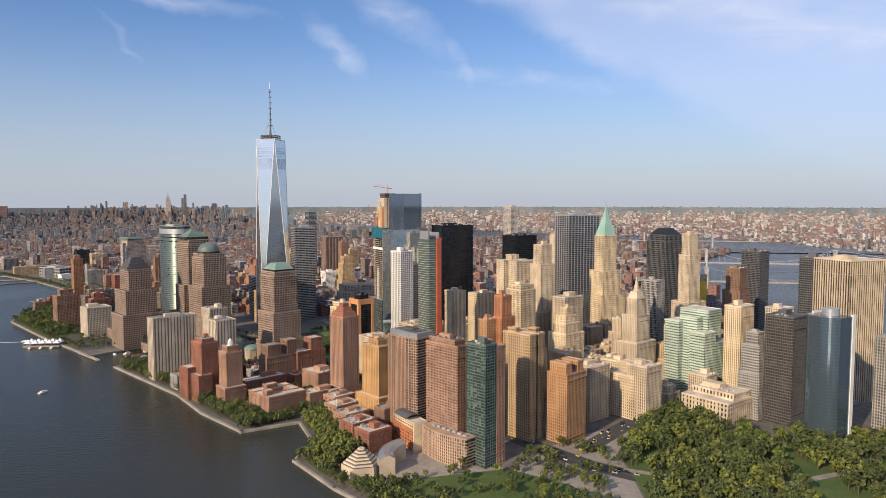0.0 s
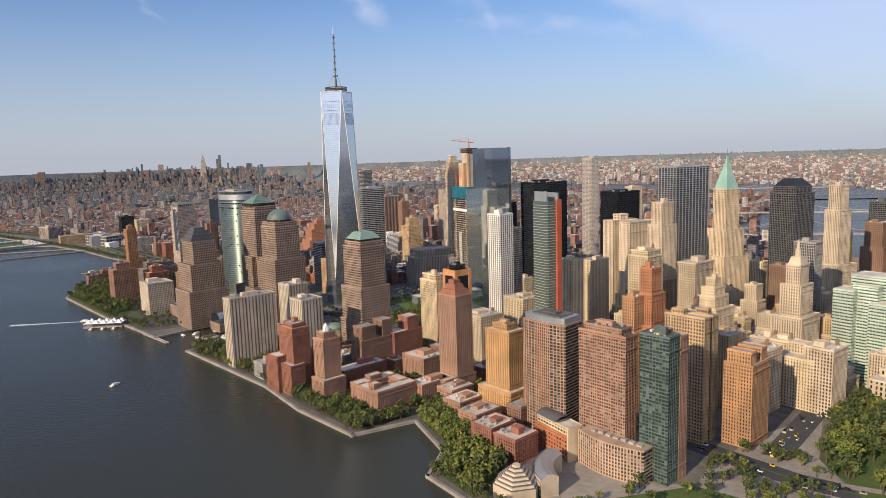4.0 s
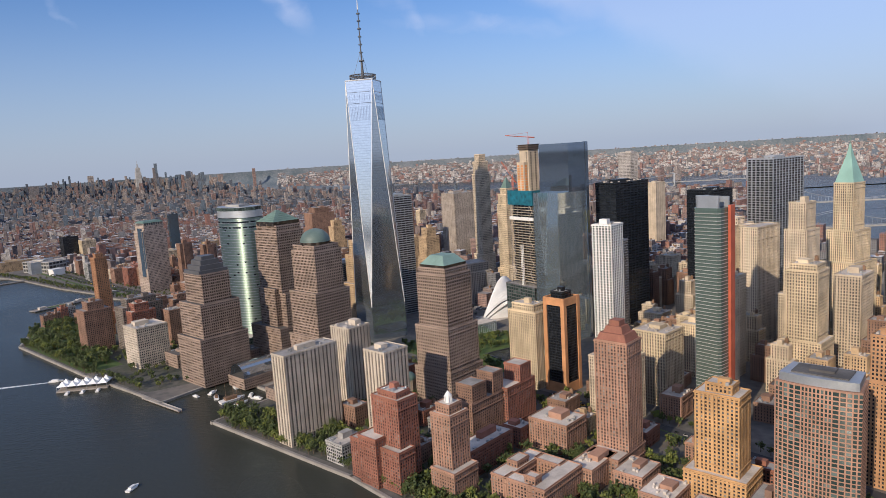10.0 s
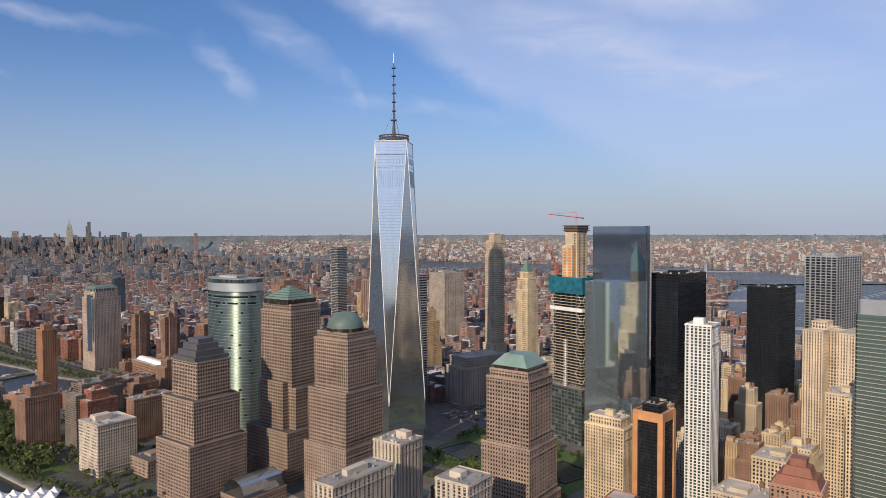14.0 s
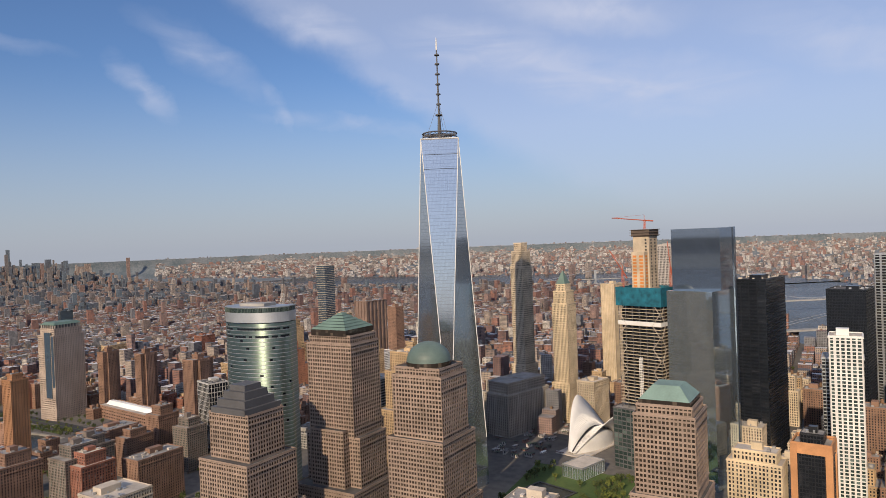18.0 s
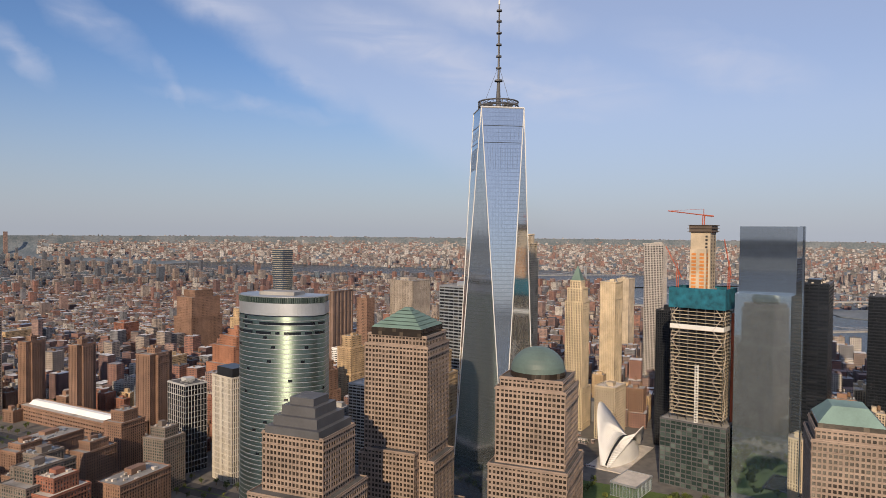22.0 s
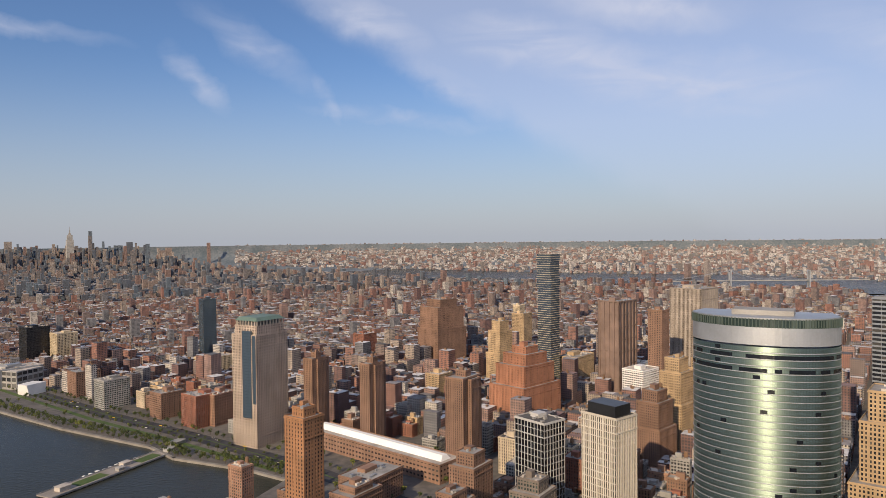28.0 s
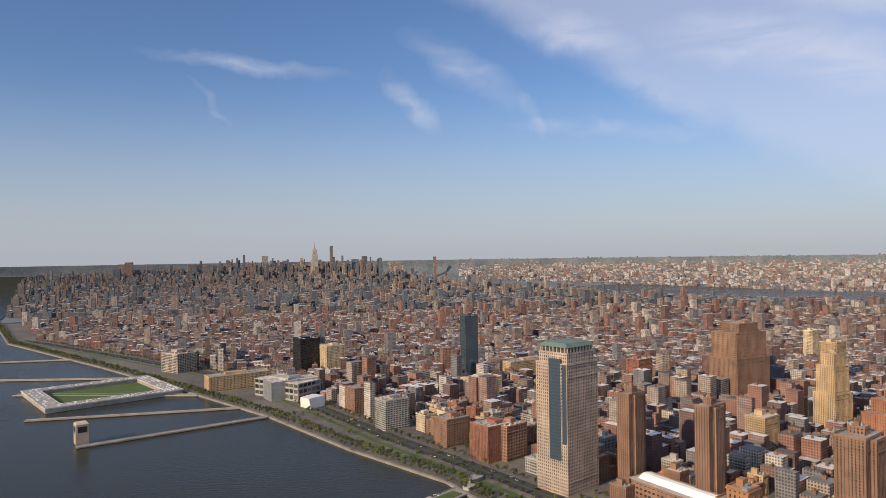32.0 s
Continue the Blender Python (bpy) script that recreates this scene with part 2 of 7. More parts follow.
def town_mat(name, tones, win=(0.05, 0.05, 0.06), roofs=((0.30, 0.28, 0.27), (0.12, 0.11, 0.11), (0.55, 0.53, 0.50))):
    """Far rows of houses: a tone for each house, windows from the walls' own grid, tar or gravel or silvered roofs."""
    m, t, n, b = base_mat(name)
    ge = n.new("ShaderNodeNewGeometry")
    ramp, roof = n.new("ShaderNodeValToRGB"), n.new("ShaderNodeValToRGB")
    for rp, cols in ((ramp, tones), (roof, roofs)):
        rp.color_ramp.interpolation = "CONSTANT"
        while len(rp.color_ramp.elements) < len(cols):
            rp.color_ramp.elements.new(0.5)
        for i, (e, c) in enumerate(zip(rp.color_ramp.elements, cols)):
            e.position, e.color = i / len(cols), (*c, 1)
    mo = n.new("ShaderNodeMath")
    mo.operation, mo.inputs[1].default_value = "MULTIPLY", 7.31
    fr = n.new("ShaderNodeMath")
    fr.operation = "FRACT"
    uv, sp = n.new("ShaderNodeUVMap"), n.new("ShaderNodeSeparateXYZ")
    fx, fy = n.new("ShaderNodeMath"), n.new("ShaderNodeMath")
    fx.operation = fy.operation = "FRACT"
    gx, gy, mn = n.new("ShaderNodeMath"), n.new("ShaderNodeMath"), n.new("ShaderNodeMath")
    gx.operation = gy.operation = "GREATER_THAN"
    gx.inputs[1].default_value, gy.inputs[1].default_value = 0.48, 0.45
    mn.operation = "MULTIPLY"
    nz = n.new("ShaderNodeSeparateXYZ")
    isr = n.new("ShaderNodeMath")
    isr.operation, isr.inputs[1].default_value = "GREATER_THAN", 0.6
    mw, mr = n.new("ShaderNodeMix"), n.new("ShaderNodeMix")
    mw.data_type = mr.data_type = "RGBA"
    mw.inputs["B"].default_value = (*win, 1)
    no = n.new("ShaderNodeTexNoise")
    no.inputs["Scale"].default_value, no.inputs["Detail"].default_value = 0.15, 5
    s1, vm = n.new("ShaderNodeMapRange"), n.new("ShaderNodeVectorMath")
    s1.inputs["From Min"].default_value, s1.inputs["From Max"].default_value = 0.3, 0.7
    s1.inputs["To Min"].default_value, s1.inputs["To Max"].default_value = 0.65, 1.2
    vm.operation = "SCALE"
    links(t, (ge.outputs["Random Per Island"], ramp.inputs[0]), (ge.outputs["Random Per Island"], mo.inputs[0]), (mo.outputs[0], fr.inputs[0]),
          (fr.outputs[0], roof.inputs[0]), (uv.outputs[0], sp.inputs[0]), (sp.outputs[0], fx.inputs[0]), (sp.outputs[1], fy.inputs[0]),
          (fx.outputs[0], gx.inputs[0]), (fy.outputs[0], gy.inputs[0]), (gx.outputs[0], mn.inputs[0]), (gy.outputs[0], mn.inputs[1]),
          (mn.outputs[0], mw.inputs["Factor"]), (ramp.outputs[0], mw.inputs["A"]), (ge.outputs["Normal"], nz.inputs[0]), (nz.outputs["Z"], isr.inputs[0]),
          (isr.outputs[0], mr.inputs["Factor"]), (mw.outputs["Result"], mr.inputs["A"]), (roof.outputs[0], mr.inputs["B"]),
          (ge.outputs["Position"], no.inputs["Vector"]), (no.outputs["Fac"], s1.inputs[0]), (s1.outputs[0], vm.inputs["Scale"]),
          (mr.outputs["Result"], vm.inputs[0]), (vm.outputs[0], b.inputs["Base Color"]))
    b.inputs["Roughness"].default_value = 0.75
    return m


def ground_mat(name, a, c, scale, rough=0.9):
    m, t, n, b = base_mat(name)
    ge, no, n2, ramp = n.new("ShaderNodeNewGeometry"), n.new("ShaderNodeTexNoise"), n.new("ShaderNodeTexNoise"), n.new("ShaderNodeValToRGB")
    no.inputs["Scale"].default_value, no.inputs["Detail"].default_value = scale, 8
    n2.inputs["Scale"].default_value, n2.inputs["Detail"].default_value = scale * 12, 6
    mx = n.new("ShaderNodeMath")
    mx.operation, mx.inputs[1].default_value = "MULTIPLY_ADD", 0.5
    hf = n.new("ShaderNodeMath")
    hf.operation, hf.inputs[1].default_value = "MULTIPLY", 0.5
    ramp.color_ramp.elements[0].position, ramp.color_ramp.elements[0].color = 0.38, (*a, 1)
    ramp.color_ramp.elements[1].position, ramp.color_ramp.elements[1].color = 0.62, (*c, 1)
    links(t, (ge.outputs["Position"], no.inputs["Vector"]), (ge.outputs["Position"], n2.inputs["Vector"]), (n2.outputs["Fac"], hf.inputs[0]),
          (no.outputs["Fac"], mx.inputs[0]), (hf.outputs[0], mx.inputs[2]), (mx.outputs[0], ramp.inputs[0]), (ramp.outputs[0], b.inputs["Base Color"]))
    b.inputs["Roughness"].default_value = rough
    return m


def water_mat():
    m, t, n, b = base_mat("water")
    ge, no, n2, bp = n.new("ShaderNodeNewGeometry"), n.new("ShaderNodeTexNoise"), n.new("ShaderNodeTexNoise"), n.new("ShaderNodeBump")
    no.inputs["Scale"].default_value, no.inputs["Detail"].default_value = 0.3, 6
    n2.inputs["Scale"].default_value, n2.inputs["Detail"].default_value = 0.004, 3
    mr = n.new("ShaderNodeMapRange")
    mr.inputs["To Min"].default_value, mr.inputs["To Max"].default_value = 0.16, 0.34
    bp.inputs["Strength"].default_value, bp.inputs["Distance"].default_value = 0.3, 0.9
    links(t, (ge.outputs["Position"], no.inputs["Vector"]), (no.outputs["Fac"], bp.inputs["Height"]), (bp.outputs[0], b.inputs["Normal"]),
          (ge.outputs["Position"], n2.inputs["Vector"]), (n2.outputs["Fac"], mr.inputs[0]), (mr.outputs[0], b.inputs["Roughness"]))
    b.inputs["Base Color"].default_value = (0.040, 0.043, 0.035, 1)
    b.inputs["Specular IOR Level"].default_value = 0.2
    b.inputs["IOR"].default_value = 1.33
    return m


def leaf_mat(name, a, c):
    m = rough_mat(name, a, 0.7, 0.45, 0.25, 0, 0.3, 0.6)
    n, t = m.node_tree.nodes, m.node_tree
    ge, ramp = n.new("ShaderNodeNewGeometry"), n.new("ShaderNodeValToRGB")
    ramp.color_ramp.elements[0].color, ramp.color_ramp.elements[1].color = (*a, 1), (*c, 1)
    vm = [x for x in n if x.bl_idname == "ShaderNodeVectorMath"][0]
    links(t, (ge.outputs["Random Per Island"], ramp.inputs[0]), (ramp.outputs[0], vm.inputs[0]))
    return m


R = rough_mat
GRANITE = R("rose_granite", (0.31, 0.235, 0.185), 0.6)
GRANITE2 = R("pale_granite", (0.40, 0.33, 0.26), 0.6)
BRICK = R("red_brick", (0.27, 0.115, 0.075))
BRICK2 = R("orange_brick", (0.42, 0.24, 0.12))
BRICK3 = R("brown_brick", (0.24, 0.145, 0.10))
BRICK4 = R("pink_brick", (0.34, 0.20, 0.135))
LIME = R("limestone", (0.54, 0.45, 0.33))
CREAM = R("cream_terracotta", (0.60, 0.49, 0.33))
OCHRE = R("ochre_brick", (0.47, 0.34, 0.20))
WHITE = R("white_paint", (0.74, 0.73, 0.70), 0.5, 0.1)
GREY = R("grey_concrete", (0.34, 0.33, 0.31))
CONC = R("precast_concrete", (0.42, 0.37, 0.31))
STEEL = R("dull_steel", (0.45, 0.47, 0.49), 0.4, 0.15, metal=0.6)
DARK = R("dark_metal", (0.035, 0.037, 0.042), 0.35, 0.2, metal=0.4)
ZINC = R("dark_zinc", (0.10, 0.10, 0.105), 0.5, 0.2)
BLACKW = R("black_aluminium", (0.020, 0.024, 0.032), 0.3, 0.2, metal=0.3)
COPPER = R("verdigris_copper", (0.14, 0.215, 0.18), 0.6, 0.2)
COPPER3 = R("dull_verdigris", (0.20, 0.30, 0.26), 0.6, 0.2)
COPPER4 = R("grey_verdigris", (0.125, 0.178, 0.158), 0.55, 0.2)
COPPER2 = R("pale_verdigris", (0.24, 0.40, 0.34), 0.6, 0.15)
ROOF = R("gravel_roof", (0.30, 0.285, 0.265), 0.9, 0.35)
ROOFL = R("pale_roof", (0.52, 0.47, 0.41), 0.9, 0.3)
ROOFD = R("tar_roof", (0.10, 0.095, 0.09), 0.9, 0.35)
TANK = R("tank_wood", (0.20, 0.12, 0.07))
RED = R("red_hoist", (0.42, 0.10, 0.05), 0.6)
ORANGE = R("orange_netting", (0.65, 0.25, 0.06), 0.7)
YELLOW = R("yellow_paint", (0.75, 0.50, 0.04), 0.5)
BLUENET = R("blue_netting", (0.012, 0.13, 0.19), 0.8, 0.5, 0.2)
GREENG = R("green_spandrel", (0.10, 0.135, 0.12), 0.3)
PALEG = R("pale_green_spandrel", (0.46, 0.56, 0.47), 0.35)
STONE = R("seawall_stone", (0.27, 0.25, 0.22), 0.9)
DECK = R("pier_deck", (0.30, 0.27, 0.24), 0.9)
ASPH = R("asphalt", (0.055, 0.055, 0.06), 0.9)
PAVE = ground_mat("paving", (0.21, 0.19, 0.165), (0.32, 0.295, 0.255), 0.02)
YARD = ground_mat("yards_and_lanes", (0.045, 0.052, 0.036), (0.11, 0.105, 0.09), 0.02)
CITY = ground_mat("city_ground", (0.085, 0.082, 0.078), (0.17, 0.155, 0.135), 0.012)
# blue-grey distance haze is mixed into this land's base colours
HAZED_LAND = ground_mat("haze_tinted_land", (0.09, 0.12, 0.14), (0.20, 0.22, 0.24), 0.010)
GRASS = ground_mat("grass", (0.045, 0.085, 0.018), (0.09, 0.13, 0.03), 0.05)
WATER = water_mat()
LEAF = leaf_mat("leaves", (0.036, 0.060, 0.013), (0.10, 0.122, 0.024))
LEAF2 = leaf_mat("spring_leaves", (0.085, 0.118, 0.016), (0.20, 0.215, 0.035))
BARK = R("bark", (0.10, 0.075, 0.05))
CANVAS = R("white_canvas", (0.8, 0.8, 0.78), 0.6, 0.06)
PANE = glass_mat("window_glass", (0.020, 0.023, 0.028), (0.10, 0.095, 0.085), 0.3)
PANEB = glass_mat("bronze_glass", (0.030, 0.024, 0.019), (0.10, 0.08, 0.06), 0.25)
PANEL = glass_mat("window_glass_blinds", (0.03, 0.033, 0.036), (0.26, 0.25, 0.23), 0.35)
PANEG = glass_mat("green_glass", (0.028, 0.046, 0.044), (0.13, 0.17, 0.16), 0.3)
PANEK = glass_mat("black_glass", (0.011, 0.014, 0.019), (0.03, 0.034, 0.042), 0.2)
WTCGLASS = curtain_mat("tower_glass", (0.57, 0.61, 0.65), 0.10, 0.14, 0.92, 0.006)
UPGLASS = curtain_mat("dark_mirror_glass", (0.24, 0.29, 0.36), 0.04, 0.08, 0.85, 0.01)
LOWGLASS = curtain_mat("pale_mirror_glass", (0.70, 0.82, 0.88), 0.05, 0.08, 0.9, 0.012)
SILVERGLASS = curtain_mat("silver_glass", (0.42, 0.48, 0.54), 0.06, 0.10, 0.85, 0.05)
GSGLASS = curtain_mat("bank_glass", (0.25, 0.32, 0.27), 0.42, 0.30, 0.9, 0.02)
GSB = GSGLASS.node_tree.nodes["Principled BSDF"]
TG = GSGLASS.node_tree.nodes.new("ShaderNodeTangent")
TG.direction_type, TG.axis = "RADIAL", "Z"
GSGLASS.node_tree.links.new(TG.outputs[0], GSB.inputs["Tangent"])
GSB.inputs["Anisotropic"].default_value = 0.85
GSB.inputs["Anisotropic Rotation"].default_value = 0.25
BLUEGLASS = curtain_mat("blue_glass", (0.16, 0.22, 0.28), 0.10, 0.2, 0.7, 0.08)
GREENGLASS = curtain_mat("green_curtain", (0.20, 0.27, 0.23), 0.15, 0.3, 0.6, 0.08)
TOWN = town_mat("town_houses", ((0.26, 0.14, 0.11), (0.22, 0.17, 0.15), (0.36, 0.30, 0.25), (0.30, 0.15, 0.11), (0.50, 0.46, 0.41), (0.17, 0.10, 0.09), (0.30, 0.20, 0.17), (0.19, 0.19, 0.20)), roofs=((0.30, 0.28, 0.28), (0.11, 0.11, 0.11), (0.56, 0.55, 0.54), (0.20, 0.19, 0.19), (0.68, 0.67, 0.66), (0.24, 0.16, 0.14)))
TALL = town_mat("tall_houses", ((0.20, 0.18, 0.17), (0.30, 0.23, 0.19), (0.11, 0.13, 0.16), (0.36, 0.31, 0.27), (0.26, 0.17, 0.14), (0.14, 0.18, 0.22), (0.10, 0.11, 0.13)))
BORO = town_mat("borough_houses", ((0.36, 0.31, 0.28), (0.26, 0.19, 0.17), (0.48, 0.44, 0.41), (0.20, 0.18, 0.17), (0.58, 0.55, 0.52), (0.30, 0.17, 0.14)), roofs=((0.42, 0.41, 0.40), (0.17, 0.17, 0.17), (0.72, 0.71, 0.69), (0.27, 0.26, 0.25), (0.08, 0.11, 0.07), (0.09, 0.12, 0.08)))

# ---- building kit ----
CEN, EYEH = Vector((-480, 600)), 290.0


def squeeze(v):
    """Beyond 4.5 km the land is drawn in towards the eye, keeping its bearings and heights in view."""
    v = np.asarray(v, float).copy()
    dx, dy = v[:, 0] - CEN.x, v[:, 1] - CEN.y
    r = np.hypot(dx, dy)
    f = np.where(r > 4500, 4500 + 1800 * (1 - np.exp(-(r - 4500) / 1800)), r)
    k = f / np.maximum(r, 1)
    return np.stack([CEN.x + dx * k, CEN.y + dy * k, EYEH + (v[:, 2] - EYEH) * k], 1)


def mesh(name, verts, faces, mats, uvs=None, index=None, smooth=False):
    me = bpy.data.meshes.new(name)
    me.from_pydata((np.asarray(verts, float) * K).tolist(), [], faces)
    for m in (mats if isinstance(mats, (list, tuple)) else [mats]):
        me.materials.append(m)
    if index is not None:
        me.polygons.foreach_set("material_index", index)
    if uvs is not None:
        me.uv_layers.new(name="UVMap").data.foreach_set("uv", np.asarray(uvs, "f").ravel())
    if smooth:
        me.polygons.foreach_set("use_smooth", [True] * len(me.polygons))
    me.validate()
    me.update()
    return me


def thing(name, x, y, z=2.5, th=0.0, label="", cat="", group="", kind=""):
    e = new(name)
    e.matrix_world = Matrix.Translation(Vector((x, y, z)) * K) @ Matrix.Rotation(radians(th), 4, "Z")
    return tagged(e, label, cat, group, kind)


def part(name, me, parent, label="", at=None, kind="", turn=0.0):
    ob = new(name, me)
    ob.parent = parent
    if at is not None:
        ob.matrix_basis = Matrix.Translation(Vector(at) * K) @ Matrix.Rotation(radians(turn), 4, "Z")
    return tagged(ob, label, kind=kind)


class Shape:
    """Gathers boxes and prisms into one mesh."""

    def __init__(self):
        self.v, self.f, self.i, self.uv = [], [], [], []

    def add(self, vs, fs, mi=0, uv=None):
        b = len(self.v)
        self.v += [tuple(p) for p in vs]
        for k, f in enumerate(fs):
            self.f.append([b + j for j in f])
            self.i.append(mi)
            self.uv += uv[k] if uv else [(0, 0)] * len(f)
        return self

    def box(self, x0, x1, y0, y1, z0, z1, mi=0, bay=3.2, floor=3.4, top=True, bottom=False):
        vs = [(x0, y0, z0), (x1, y0, z0), (x1, y1, z0), (x0, y1, z0), (x0, y0, z1), (x1, y0, z1), (x1, y1, z1), (x0, y1, z1)]
        fs, uv = [(0, 1, 5, 4), (1, 2, 6, 5), (2, 3, 7, 6), (3, 0, 4, 7)], []
        for k in range(4):
            u = max(1, round(((x1 - x0) if k % 2 == 0 else (y1 - y0)) / bay))
            w = max(1, round((z1 - z0) / floor))
            o = 17 * k
            uv.append([(o, 0), (o + u, 0), (o + u, w), (o, w)])
        if top:
            fs.append((4, 5, 6, 7))
            uv.append([(0, 0)] * 4)
        if bottom:
            fs.append((3, 2, 1, 0))
            uv.append([(0, 0)] * 4)
        return self.add(vs, fs, mi, uv)

    def prism(self, pts, z0, z1, mi=0, top=True, pts1=None, bay=3.2, floor=3.4):
        """An upright or tapering prism over the polygon pts (counter-clockwise)."""
        n, p1 = len(pts), pts1 or pts
        vs = [(x, y, z0) for x, y in pts] + [(x, y, z1) for x, y in p1]
        fs, uv, u = [], [], 0
        for k in range(n):
            j = (k + 1) % n
            s = max(1, round(math.dist(pts[k], pts[j]) / bay)) if math.dist(pts[k], pts[j]) > bay else math.dist(pts[k], pts[j]) / bay
            w = max(1, round((z1 - z0) / floor))
            fs.append((k, j, n + j, n + k))
            uv.append([(u, 0), (u + s, 0), (u + s, w), (u, w)])
            u += s
        if top:
            fs.append(tuple(range(n, 2 * n)))
            uv.append([(0, 0)] * n)
        return self.add(vs, fs, mi, uv)

    def cyl(self, x, y, z0, z1, r0, r1=None, n=12, mi=0):
        r1 = r0 if r1 is None else r1
        c = [(math.cos(2 * math.pi * k / n), math.sin(2 * math.pi * k / n)) for k in range(n)]
        return self.prism([(x + r0 * a, y + r0 * b) for a, b in c], z0, z1, mi, True, [(x + r1 * a, y + r1 * b) for a, b in c])

    def bar(self, p, q, r, mi=0):
        p, q = Vector(p), Vector(q)
        d = (q - p).normalized()
        a = d.cross(Vector((0, 0, 1)) if abs(d.z) < 0.9 else Vector((1, 0, 0))).normalized() * r
        b = d.cross(a)
        vs = [p + a, p + b, p - a, p - b, q + a, q + b, q - a, q - b]
        return self.add(vs, [(0, 1, 5, 4), (1, 2, 6, 5), (2, 3, 7, 6), (3, 0, 4, 7), (4, 5, 6, 7), (3, 2, 1, 0)], mi)

    def mesh(self, name, mats, smooth=False):
        return mesh(name, self.v, self.f, mats, self.uv, self.i, smooth)


def rect(w, d, x=0.0, y=0.0):
    return [(x - w / 2, y - d / 2), (x + w / 2, y - d / 2), (x + w / 2, y + d / 2), (x - w / 2, y + d / 2)]


def ring_mesh(w, d, z0, z1, t, mat, name="ring"):
    s = Shape()
    o, i = rect(w, d), rect(w - 2 * t, d - 2 * t)
    vs = [(x, y, z) for z in (z0, z1) for p in (o, i) for x, y in p]
    fs = []
    for k in range(4):
        j = (k + 1) % 4
        fs += [(k, j, 8 + j, 8 + k), (8 + k, 8 + j, 12 + j, 12 + k), (12 + k, 12 + j, 4 + j, 4 + k), (4 + k, 4 + j, j, k)]
    s.add(vs, fs)
    return s.mesh(name, mat)


def rooftop(top, w, d, z, rng, mat=None, tank=0.4):
    """Plant rooms, vents and perhaps a water tank on a flat roof."""
    s = Shape()
    a, b = w * rng.uniform(0.25, 0.45), d * rng.uniform(0.25, 0.45)
    x, y = rng.uniform(-0.15, 0.15) * w, rng.uniform(-0.15, 0.15) * d
    s.box(x - a / 2, x + a / 2, y - b / 2, y + b / 2, z, z + rng.uniform(3.5, 7))
    part("plant_room", s.mesh("plant_room", mat or CONC), top)
    v = Shape()
    for _ in range(int(3 + w * d / 180)):
        px, py, q = rng.uniform(-0.42, 0.42) * w, rng.uniform(-0.42, 0.42) * d, rng.uniform(0.8, 2.2)
        v.box(px - q, px + q, py - q * 0.7, py + q * 0.7, z, z + rng.uniform(1, 2.6))
    part("roof_plant", v.mesh("roof_plant", rng.choice([GREY, STEEL, ROOFL])), top, kind="stuff")
    if rng.random() < tank:
        q = Shape().cyl(w * 0.28, -d * 0.22, z + 2.2, z + 6.6, 2.1, 2.0, 10)
        q.cyl(w * 0.28, -d * 0.22, z + 6.6, z + 8.0, 2.2, 0.1, 10)
        for sx in (-1, 1):
            for sy in (-1, 1):
                q.bar((w * 0.28 + sx * 1.3, -d * 0.22 + sy * 1.3, z), (w * 0.28 + sx * 1.3, -d * 0.22 + sy * 1.3, z + 2.3), 0.18)
        part("water_tank", q.mesh("water_tank", TANK), top)


